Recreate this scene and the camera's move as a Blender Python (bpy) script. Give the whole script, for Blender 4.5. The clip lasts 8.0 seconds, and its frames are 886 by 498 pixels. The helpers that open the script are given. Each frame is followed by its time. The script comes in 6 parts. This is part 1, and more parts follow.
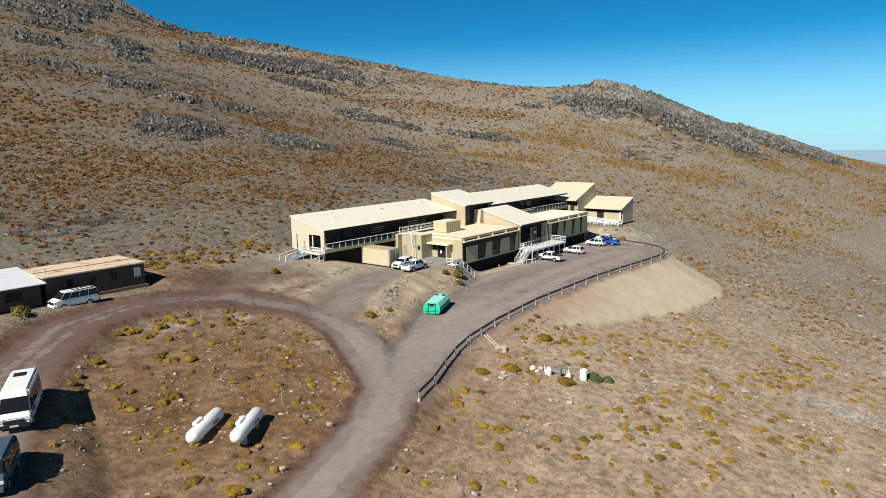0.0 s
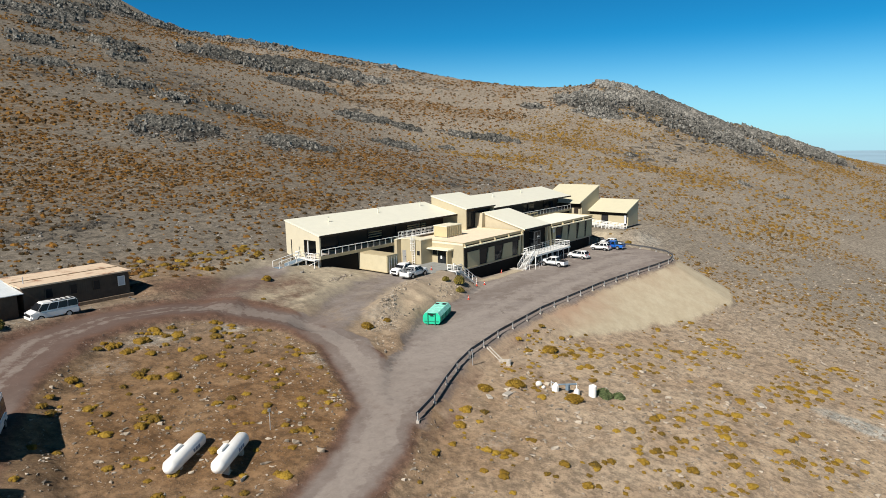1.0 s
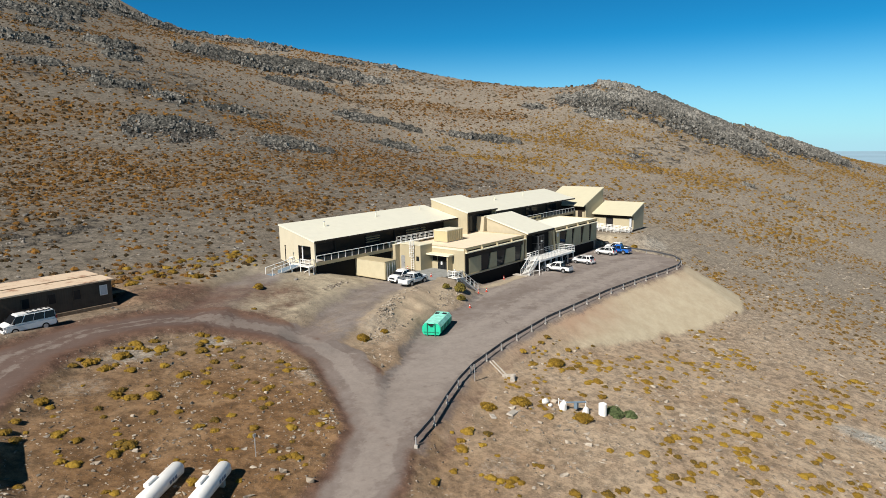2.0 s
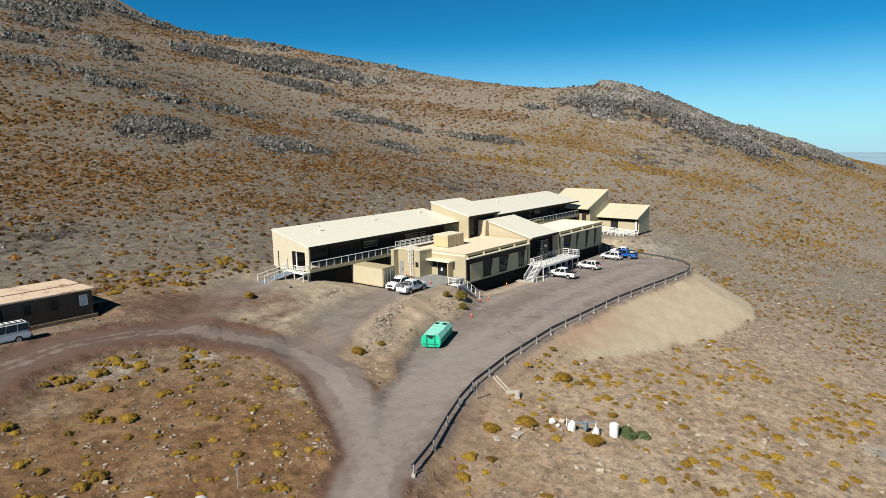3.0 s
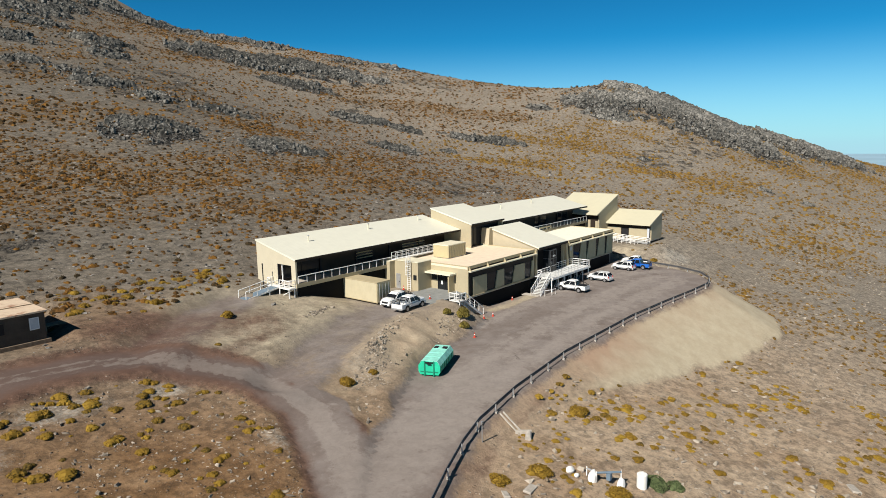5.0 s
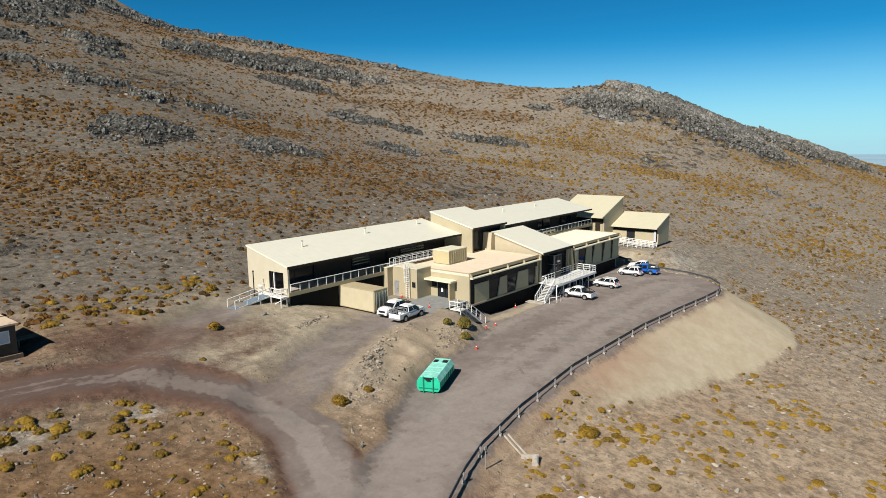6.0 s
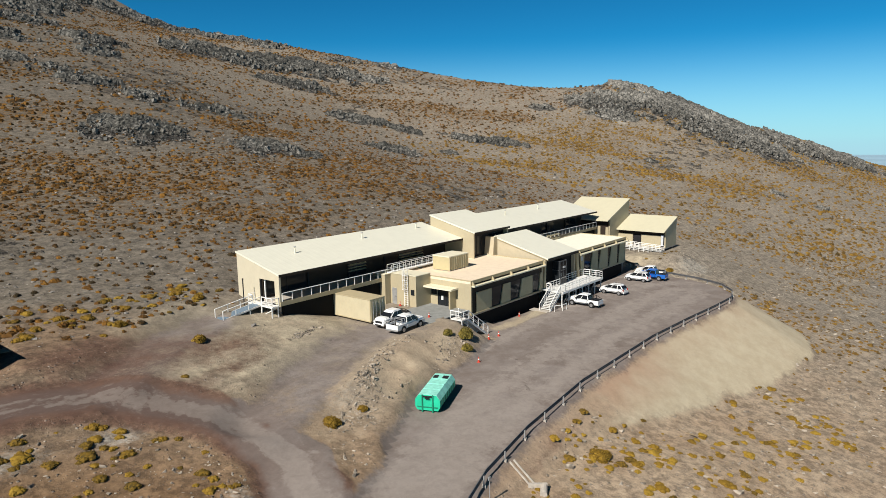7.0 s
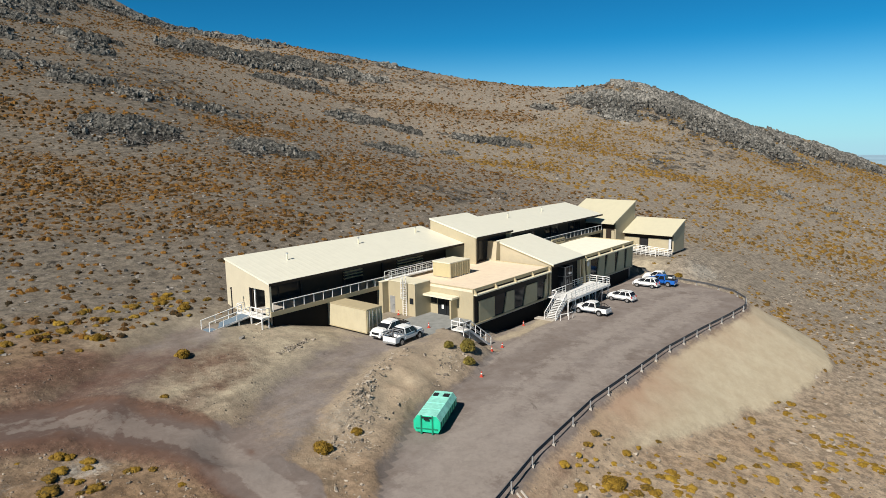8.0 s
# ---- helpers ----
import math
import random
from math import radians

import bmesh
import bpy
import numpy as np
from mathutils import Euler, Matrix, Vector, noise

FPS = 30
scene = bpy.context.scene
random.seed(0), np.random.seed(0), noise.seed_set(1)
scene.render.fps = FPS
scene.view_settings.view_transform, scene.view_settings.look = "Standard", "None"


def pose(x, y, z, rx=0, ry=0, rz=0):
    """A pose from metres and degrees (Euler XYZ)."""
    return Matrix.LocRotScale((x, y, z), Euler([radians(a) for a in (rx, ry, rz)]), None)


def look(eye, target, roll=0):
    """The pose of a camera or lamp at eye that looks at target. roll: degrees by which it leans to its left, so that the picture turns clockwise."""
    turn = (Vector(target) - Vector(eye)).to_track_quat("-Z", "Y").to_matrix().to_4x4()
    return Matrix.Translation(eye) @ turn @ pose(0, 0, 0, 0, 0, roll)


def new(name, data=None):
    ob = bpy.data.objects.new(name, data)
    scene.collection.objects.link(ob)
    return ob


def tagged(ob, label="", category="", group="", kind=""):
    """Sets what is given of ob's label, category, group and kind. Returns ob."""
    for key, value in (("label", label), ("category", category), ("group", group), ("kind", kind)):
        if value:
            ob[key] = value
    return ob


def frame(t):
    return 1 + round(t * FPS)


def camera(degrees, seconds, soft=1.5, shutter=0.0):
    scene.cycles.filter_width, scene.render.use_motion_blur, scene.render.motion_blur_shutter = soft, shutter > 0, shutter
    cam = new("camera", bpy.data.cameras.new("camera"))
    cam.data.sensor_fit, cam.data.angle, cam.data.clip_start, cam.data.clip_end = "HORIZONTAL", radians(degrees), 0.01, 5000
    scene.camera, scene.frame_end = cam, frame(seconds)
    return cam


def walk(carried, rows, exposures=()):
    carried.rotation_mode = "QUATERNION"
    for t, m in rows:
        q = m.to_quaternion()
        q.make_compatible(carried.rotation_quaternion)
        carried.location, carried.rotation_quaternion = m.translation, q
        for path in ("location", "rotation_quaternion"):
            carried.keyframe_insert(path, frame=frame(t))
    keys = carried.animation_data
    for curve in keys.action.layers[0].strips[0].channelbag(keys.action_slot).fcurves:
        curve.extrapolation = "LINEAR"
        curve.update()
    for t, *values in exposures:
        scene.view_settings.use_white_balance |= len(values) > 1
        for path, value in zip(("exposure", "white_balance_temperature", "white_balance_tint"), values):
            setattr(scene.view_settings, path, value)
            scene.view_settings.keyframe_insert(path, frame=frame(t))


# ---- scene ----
cam = camera(68.14, 8.0, soft=0.8)
PATH = [
    (0.0, look((-90.675, -69.511, 23.705), (-14.175, -7.268, 7.163), -1.122)),
    (0.5, look((-88.991, -68.124, 23.781), (-12.496, -5.866, 7.273), -1.123)),
    (1.0, look((-87.302, -66.743, 23.850), (-10.814, -4.467, 7.378), -1.119)),
    (1.5, look((-85.609, -65.368, 23.910), (-9.129, -3.072, 7.477), -1.110)),
    (2.0, look((-83.911, -63.997, 23.964), (-7.440, -1.680, 7.572), -1.097)),
    (2.5, look((-82.210, -62.628, 24.011), (-5.748, -0.288, 7.661), -1.081)),
    (3.0, look((-80.504, -61.260, 24.054), (-4.053, 1.104, 7.746), -1.062)),
    (3.5, look((-78.794, -59.891, 24.092), (-2.354, 2.498, 7.825), -1.042)),
    (4.0, look((-77.080, -58.521, 24.127), (-0.652, 3.893, 7.899), -1.022)),
    (4.5, look((-75.362, -57.147, 24.159), (1.053, 5.292, 7.968), -1.001)),
    (5.0, look((-73.641, -55.768, 24.189), (2.761, 6.696, 8.032), -0.981)),
    (5.5, look((-71.916, -54.383, 24.218), (4.472, 8.106, 8.092), -0.964)),
    (6.0, look((-70.188, -52.990, 24.247), (6.186, 9.522, 8.146), -0.948)),
    (6.5, look((-68.457, -51.588, 24.277), (7.903, 10.947, 8.196), -0.936)),
    (7.0, look((-66.722, -50.176, 24.309), (9.623, 12.381, 8.241), -0.928)),
    (7.5, look((-64.984, -48.752, 24.343), (11.345, 13.825, 8.281), -0.925)),
    (8.0, look((-63.243, -47.314, 24.380), (13.071, 15.281, 8.316), -0.928)),
]
walk(cam, PATH, [(0.0, 0.52), (4.0, 0.46), (8.0, 0.40)])


# ---- world, sun and exposure ----
SUN_FROM = Vector((-0.996, -0.07, 0.0)).normalized()
SUN_ELEV = radians(42)
sun_data = bpy.data.lights.new("sun", "SUN")
sun_data.energy, sun_data.angle, sun_data.color = 5.0, radians(0.53), (1.0, 0.945, 0.855)
sun = new("sun", sun_data)
sun_dir = Vector((SUN_FROM.x * math.cos(SUN_ELEV), SUN_FROM.y * math.cos(SUN_ELEV), math.sin(SUN_ELEV)))
sun.matrix_world = look(sun_dir * 300, (0, 0, 0))
world = bpy.data.worlds.new("sky")
scene.world = world
world.use_nodes = True
wn = world.node_tree
sky = wn.nodes.new("ShaderNodeTexSky")
sky.sky_type, sky.sun_disc = "NISHITA", False
sky.sun_elevation, sky.sun_rotation = SUN_ELEV, math.atan2(SUN_FROM.x, SUN_FROM.y)
sky.altitude, sky.air_density, sky.dust_density, sky.ozone_density = 4500, 0.8, 0.25, 1.6
wn.nodes["Background"].inputs["Strength"].default_value = 0.05
tone = wn.nodes.new("ShaderNodeHueSaturation")
tone.inputs["Saturation"].default_value = 1.3
tint = wn.nodes.new("ShaderNodeMix")
tint.data_type, tint.blend_type = "RGBA", "MULTIPLY"
tint.inputs[0].default_value = 1.0
# thin mountain air: the blue is strongest low down and falls off to a dark zenith
fall = wn.nodes.new("ShaderNodeMapRange")
fall.interpolation_type = "SMOOTHSTEP"
for key, value in (("From Min", 0.2), ("From Max", 0.75), ("To Min", 0.0), ("To Max", 1.0)):
    fall.inputs[key].default_value = value
deep = wn.nodes.new("ShaderNodeMix")
deep.data_type = "RGBA"
deep.inputs[6].default_value = (0.34, 1.6, 1.5, 1.0)
deep.inputs[7].default_value = (0.62, 0.56, 0.48, 1.0)
wn.links.new(fall.outputs["Result"], deep.inputs[0])
wn.links.new(deep.outputs[2], tint.inputs[7])
# pale haze that thins out above the horizon, all round
where = wn.nodes.new("ShaderNodeTexCoord")
split = wn.nodes.new("ShaderNodeSeparateXYZ")
thin = wn.nodes.new("ShaderNodeMapRange")
thin.interpolation_type = "SMOOTHSTEP"
for key, value in (("From Min", -0.03), ("From Max", 0.15), ("To Min", 0.9), ("To Max", 0.0)):
    thin.inputs[key].default_value = value
haze = wn.nodes.new("ShaderNodeMix")
haze.data_type = "RGBA"
haze.inputs[7].default_value = (6.6, 10.3, 12.2, 1.0)
wn.links.new(where.outputs["Generated"], split.inputs[0])
wn.links.new(split.outputs["Z"], thin.inputs["Value"])
wn.links.new(split.outputs["Z"], fall.inputs["Value"])
wn.links.new(thin.outputs["Result"], haze.inputs[0])
wn.links.new(sky.outputs["Color"], tone.inputs["Color"])
wn.links.new(tone.outputs["Color"], tint.inputs[6])
wn.links.new(tint.outputs[2], haze.inputs[6])
wn.links.new(haze.outputs[2], wn.nodes["Background"].inputs["Color"])


# ---- materials ----
class Shader:
    """Small wrapper to write node materials."""

    def __init__(self, name, rough=0.8, metal=0.0, spec=0.5):
        self.mat = bpy.data.materials.new(name)
        self.mat.use_nodes = True
        self.t = self.mat.node_tree
        self.b = self.t.nodes["Principled BSDF"]
        self.b.inputs["Roughness"].default_value = rough
        self.b.inputs["Metallic"].default_value = metal
        self.b.inputs["Specular IOR Level"].default_value = spec

    def node(self, kind, **sets):
        n = self.t.nodes.new(kind)
        for k, v in sets.items():
            setattr(n, k, v)
        return n

    def put(self, socket, value):
        if isinstance(value, bpy.types.NodeSocket):
            self.t.links.new(value, socket)
        elif isinstance(value, tuple) and len(value) == 3:
            socket.default_value = (*value, 1.0)
        else:
            socket.default_value = value

    def pos(self):
        return self.node("ShaderNodeNewGeometry").outputs["Position"]

    def noise(self, scale, detail=4.0, rough=0.55, vec=None, dist=0.0):
        n = self.node("ShaderNodeTexNoise")
        n.inputs["Scale"].default_value, n.inputs["Detail"].default_value = scale, detail
        n.inputs["Roughness"].default_value, n.inputs["Distortion"].default_value = rough, dist
        self.put(n.inputs["Vector"], vec or self.pos())
        return n.outputs["Fac"]

    def voro(self, scale, feature="F1", vec=None, out="Distance"):
        n = self.node("ShaderNodeTexVoronoi", feature=feature)
        n.inputs["Scale"].default_value = scale
        self.put(n.inputs["Vector"], vec or self.pos())
        return n.outputs[out]

    def ramp(self, fac, lo, hi, a=0.0, b=1.0):
        n = self.node("ShaderNodeMapRange", interpolation_type="SMOOTHSTEP")
        self.put(n.inputs["Value"], fac)
        for k, v in (("From Min", lo), ("From Max", hi), ("To Min", a), ("To Max", b)):
            n.inputs[k].default_value = v
        return n.outputs["Result"]

    def math(self, op, a, b=0.0):
        n = self.node("ShaderNodeMath", operation=op)
        self.put(n.inputs[0], a)
        self.put(n.inputs[1], b)
        return n.outputs[0]

    def mix(self, fac, a, b, mode="MIX"):
        n = self.node("ShaderNodeMix", data_type="RGBA", blend_type=mode)
        self.put(n.inputs[0], fac)
        self.put(n.inputs[6], a)
        self.put(n.inputs[7], b)
        return n.outputs[2]

    def attr(self, name):
        return self.node("ShaderNodeAttribute", attribute_name=name).outputs["Fac"]

    def bump(self, height, dist, strength=1.0, normal=None):
        n = self.node("ShaderNodeBump")
        n.inputs["Distance"].default_value, n.inputs["Strength"].default_value = dist, strength
        self.put(n.inputs["Height"], height)
        if normal:
            self.put(n.inputs["Normal"], normal)
        return n.outputs["Normal"]

    def done(self, color, rough=None, normal=None):
        self.put(self.b.inputs["Base Color"], color)
        if rough is not None:
            self.put(self.b.inputs["Roughness"], rough)
        if normal is not None:
            self.put(self.b.inputs["Normal"], normal)
        return self.mat


def plain_paint(name, color, rough=0.5, metal=0.0, vary=0.12, scale=1.5, grain=0.0):
    s = Shader(name, rough, metal, 0.5 if rough < 0.6 else 0.2)
    dark = tuple(c * (1 - vary) for c in color)
    light = tuple(min(1.0, c * (1 + vary * 0.6)) for c in color)
    col = s.mix(s.ramp(s.noise(scale, 6.0, 0.65), 0.3, 0.7), dark, light)
    normal = s.bump(s.noise(40.0, 2.0), 0.004) if grain else None
    return s.done(col, normal=normal)


def ground_material():
    """Stony desert soil; the surface kinds come as attributes of the sheet."""
    s = Shader("desert_soil", 0.95, spec=0.12)
    big, mid, fine = s.noise(0.05, 5.0, 0.6), s.noise(0.45, 6.0, 0.65), s.noise(3.2, 6.0, 0.75)
    patch = s.noise(0.16, 5.0, 0.6, dist=0.8)
    peb, peb2 = s.voro(1.9), s.voro(5.5)
    soil = s.mix(s.ramp(big, 0.35, 0.65), (0.226, 0.191, 0.150), (0.276, 0.238, 0.190))
    soil = s.mix(s.ramp(mid, 0.35, 0.7), soil, (0.212, 0.184, 0.148))
    # Dun soil darkened further: weaker light on the left hillside is in the colour.
    dim_dun = s.mix(s.ramp(mid, 0.35, 0.65), (0.116, 0.101, 0.081), (0.162, 0.143, 0.118))
    soil = s.mix(s.attr("brown"), soil, dim_dun)
    warm = s.mix(s.ramp(patch, 0.35, 0.65), (0.332, 0.245, 0.168), (0.395, 0.308, 0.220))
    soil = s.mix(s.attr("warm"), soil, warm)
    red = s.mix(s.ramp(mid, 0.3, 0.7), (0.150, 0.085, 0.040), (0.222, 0.134, 0.070))
    red = s.mix(s.ramp(patch, 0.5, 0.72, 0.0, 0.55), red, (0.29, 0.195, 0.115))
    col = s.mix(s.attr("red"), soil, red)
    jag = s.noise(0.5, 8.0, 0.78, dist=0.4)
    seam = s.voro(0.55, "DISTANCE_TO_EDGE", s.mix(0.12, s.pos(), s.node("ShaderNodeTexNoise").outputs["Color"], "ADD"))
    scree = s.mix(s.ramp(jag, 0.36, 0.62), (0.040, 0.038, 0.035), (0.235, 0.218, 0.196))
    # Seam lines darkened, with crevice shade put into the colour.
    scree = s.mix(s.ramp(seam, 0.0, 0.10, 0.28, 0.0), scree, (0.035, 0.032, 0.03))
    edge = s.math("ADD", s.attr("rock"), s.math("ADD", s.math("MULTIPLY", s.math("SUBTRACT", mid, 0.5), 0.8), s.math("MULTIPLY", s.math("SUBTRACT", patch, 0.5), 1.3)))
    rocky = s.math("MULTIPLY", s.ramp(edge, 0.18, 0.46), s.ramp(s.attr("rock"), 0.02, 0.2))
    turf = s.math("MULTIPLY", s.attr("grass"), s.ramp(s.noise(0.8, 6.0, 0.7), 0.4, 0.62, 0.0, 0.75))
    col = s.mix(turf, col, s.mix(mid, (0.088, 0.046, 0.014), (0.175, 0.096, 0.026)))
    col = s.mix(rocky, col, scree)
    gv = s.math("ADD", s.attr("gravel"), s.math("MULTIPLY", s.math("SUBTRACT", fine, 0.5), 0.8))
    col = s.mix(s.ramp(gv, 0.3, 0.7), col, s.mix(s.ramp(mid, 0.35, 0.65), (0.30, 0.285, 0.25), (0.44, 0.42, 0.375)))
    fill = s.mix(s.ramp(mid, 0.3, 0.7), (0.415, 0.348, 0.245), (0.475, 0.410, 0.298))
    fill = s.mix(s.ramp(patch, 0.52, 0.72, 0.0, 0.22), fill, (0.34, 0.245, 0.165))
    fill = s.mix(s.ramp(s.noise(1.6, 7.0, 0.75), 0.55, 0.75, 0.0, 0.18), fill, (0.27, 0.205, 0.14))
    fill = s.mix(s.math("MULTIPLY", s.attr("pink"), s.ramp(patch, 0.3, 0.6, 0.55, 1.0)), fill, s.mix(mid, (0.34, 0.222, 0.145), (0.42, 0.300, 0.215)))
    fl = s.math("ADD", s.attr("fill"), s.math("ADD", s.math("MULTIPLY", s.math("SUBTRACT", mid, 0.5), 0.5), s.math("MULTIPLY", s.math("SUBTRACT", fine, 0.5), 0.4)))
    col = s.mix(s.ramp(fl, 0.1, 0.8), col, fill)
    road = s.mix(s.ramp(patch, 0.32, 0.66), (0.180, 0.150, 0.133), (0.236, 0.205, 0.187))
    road = s.mix(s.ramp(mid, 0.5, 0.75, 0.0, 0.3), road, (0.165, 0.122, 0.100))
    ragged = s.math("ADD", s.math("MULTIPLY", s.math("SUBTRACT", s.noise(0.55, 8.0, 0.72), 0.5), 1.1), s.math("MULTIPLY", s.math("SUBTRACT", fine, 0.5), 0.5))
    lane = s.ramp(s.math("ADD", s.attr("track"), ragged), 0.33, 0.55, 0.0, 0.8)
    road = s.mix(s.math("MULTIPLY", s.attr("loop"), 0.9), road, s.mix(mid, (0.092, 0.058, 0.047), (0.138, 0.094, 0.079)))
    road = s.mix(lane, road, s.mix(s.attr("loop"), (0.288, 0.252, 0.226), (0.220, 0.184, 0.162)))
    blot = s.math("MULTIPLY", s.ramp(s.noise(0.55, 5.0, 0.65, dist=0.6), 0.64, 0.70, 0.0, 0.6), s.ramp(big, 0.5, 0.6))
    road = s.mix(blot, road, (0.092, 0.074, 0.064))
    scuff = s.noise(0.9, 9.0, 0.78, dist=0.5)
    road = s.mix(s.ramp(scuff, 0.42, 0.62, 0.0, 0.38), road, s.mix(0.45, road, (0.07, 0.052, 0.044)))
    road = s.mix(s.ramp(scuff, 0.44, 0.30, 0.0, 0.3), road, (0.30, 0.27, 0.245))
    rim = s.math("ADD", s.attr("road"), s.math("MULTIPLY", ragged, 0.8))
    col = s.mix(s.ramp(rim, 0.32, 0.68), col, road)
    redroad = s.mix(s.ramp(mid, 0.3, 0.7), (0.100, 0.055, 0.040), (0.152, 0.090, 0.064))
    vg = s.math("ADD", s.attr("verge"), s.math("ADD", s.math("MULTIPLY", s.math("SUBTRACT", patch, 0.5), 0.5), s.math("MULTIPLY", ragged, 0.6)))
    col = s.mix(s.ramp(vg, 0.28, 0.78, 0.0, 0.92), col, redroad)
    # loose stones of uneven size, thick in some places and thin in others
    where_stony = s.math("MULTIPLY", s.attr("stony"), s.ramp(s.noise(0.3, 4.0, 0.6), 0.38, 0.62, 0.15, 1.0))
    pick = s.ramp(s.voro(1.9, out="Color"), 0.35, 0.6)
    stones = s.math("MULTIPLY", s.math("MULTIPLY", s.ramp(peb, 0.10, 0.26, 1.0, 0.0), where_stony), pick)
    col = s.mix(stones, col, s.mix(s.ramp(s.noise(0.8, 2.0), 0.4, 0.6), (0.12, 0.106, 0.092), (0.34, 0.30, 0.26)))
    pick2 = s.ramp(s.voro(5.5, out="Color"), 0.4, 0.65)
    small = s.math("MULTIPLY", s.math("MULTIPLY", s.ramp(peb2, 0.10, 0.30, 0.8, 0.0), s.attr("stony")), pick2)
    col = s.mix(small, col, s.mix(s.ramp(fine, 0.45, 0.55), (0.10, 0.085, 0.072), (0.31, 0.27, 0.23)))
    grain = s.ramp(s.noise(1.0, 7.0, 0.8), 0.36, 0.64)
    speck = s.mix(s.attr("stony"), (0.97, 0.97, 0.97), s.mix(grain, (0.56, 0.56, 0.565), (1.32, 1.31, 1.29)))
    col = s.mix(1.0, col, speck, "MULTIPLY")
    col = s.mix(s.math("MULTIPLY", s.ramp(fine, 0.35, 0.75, 0.0, 0.4), s.ramp(s.attr("stony"), 0.0, 0.6, 0.3, 1.0)), col, s.mix(0.5, col, (0.06, 0.05, 0.042)))
    h = s.math("ADD", s.math("MULTIPLY", s.math("MULTIPLY", fine, 0.55), s.ramp(s.attr("stony"), 0.0, 0.5, 0.25, 1.0)), s.math("MULTIPLY", stones, 0.8))
    h = s.math("ADD", h, s.math("MULTIPLY", small, 0.45))
    soft = s.ramp(s.attr("road"), 0.2, 0.9, 1.0, 0.35)
    rough_rock = s.math("MULTIPLY", s.math("ADD", jag, s.ramp(seam, 0.0, 0.3, 0.0, 0.35)), rocky)
    return s.done(col, normal=s.bump(s.math("MULTIPLY", h, soft), 0.16, 0.9, s.bump(rough_rock, 3.4, 1.0)))


M_GROUND = ground_material()
# Pale blue: distance haze is put into the sea's own colour.
M_SEA = plain_paint("hazy_blue_sea", (0.26, 0.39, 0.48), 0.9, vary=0.1, scale=0.002)
M_ROOF = plain_paint("cream_roof_sheet", (0.72, 0.67, 0.505), 0.45, vary=0.04)
M_WALL = plain_paint("beige_cladding", (0.42, 0.352, 0.222), 0.6, vary=0.05)
M_DECK = plain_paint("roof_membrane", (0.73, 0.605, 0.455), 0.8, vary=0.07)
M_PALEDECK = plain_paint("pale_cream_membrane", (0.80, 0.77, 0.64), 0.7, vary=0.05)
# Near black: deep shade of voids and eaves is put into this colour.
M_VOID = plain_paint("void_shade_black", (0.008, 0.008, 0.008), 0.9)
M_PANEL = plain_paint("olive_grey_panel", (0.42, 0.37, 0.235), 0.6, vary=0.06)
# Brown cladding kept extra dark: shade under roofs is part of the colour.
M_DARK = plain_paint("shade_dark_brown_cladding", (0.030, 0.022, 0.016), 0.65, vary=0.15)
M_WHITE = plain_paint("white_paint", (0.78, 0.77, 0.74), 0.4, vary=0.05)


# ---- mesh helpers ----
def part(name, bm, material, parent=None, label=""):
    """Link a bmesh as one mesh object, under a thing or a part where one is given."""
    me = bpy.data.meshes.new(name)
    bm.to_mesh(me)
    bm.free()
    for m in material if isinstance(material, (list, tuple)) else [material]:
        me.materials.append(m)
    ob = new(name, me)
    if parent:
        ob.parent = parent
    if label:
        ob["label"] = label
    return ob


def thing(name, m, label, category, group="", kind=""):
    ob = new(name)
    ob.matrix_world = m if isinstance(m, Matrix) else pose(*m)
    return tagged(ob, label, category, group, kind)


def box(x0, x1, y0, y1, z0, z1, bm=None, bevel=0.0):
    bm = bm or bmesh.new()
    b = bmesh.ops.create_cube(bm, size=1.0)["verts"]
    for v in b:
        v.co = (x0 + (v.co.x + 0.5) * (x1 - x0), y0 + (v.co.y + 0.5) * (y1 - y0), z0 + (v.co.z + 0.5) * (z1 - z0))
    if bevel:
        edges = {e for v in b for e in v.link_edges}
        bmesh.ops.bevel(bm, geom=list(edges), offset=bevel, segments=1, affect="EDGES")
    return bm


def prism(points, d, bm=None):
    """A solid between a loop of points and the same loop moved by d."""
    bm = bm or bmesh.new()
    d = Vector(d)
    a = [bm.verts.new(p) for p in points]
    b = [bm.verts.new(Vector(p) + d) for p in points]
    n = len(points)
    faces = [bm.faces.new(a), bm.faces.new(list(reversed(b)))]
    for i in range(n):
        faces.append(bm.faces.new((a[(i + 1) % n], a[i], b[i], b[(i + 1) % n])))
    bmesh.ops.recalc_face_normals(bm, faces=faces)
    return bm


def rod(a, b, r, bm=None, n=6, r2=None):
    """A round bar from a to b."""
    bm = bm or bmesh.new()
    a, b = Vector(a), Vector(b)
    m = Matrix.Translation((a + b) / 2) @ (b - a).to_track_quat("Z", "Y").to_matrix().to_4x4()
    bmesh.ops.create_cone(bm, cap_ends=True, segments=n, radius1=r, radius2=r if r2 is None else r2, depth=(b - a).length, matrix=m)
    return bm


# ---- the lie of the land ----
TABLE = np.random.RandomState(7).rand(4, 256, 256)


def value_noise(x, y, k=0):
    xi, yi = np.floor(x).astype(int), np.floor(y).astype(int)
    u, v = x - xi, y - yi
    u, v = u * u * (3 - 2 * u), v * v * (3 - 2 * v)
    t = TABLE[k]
    g = lambda i, j: t[i % 256, j % 256]
    return (g(xi, yi) * (1 - u) + g(xi + 1, yi) * u) * (1 - v) + (g(xi, yi + 1) * (1 - u) + g(xi + 1, yi + 1) * u) * v


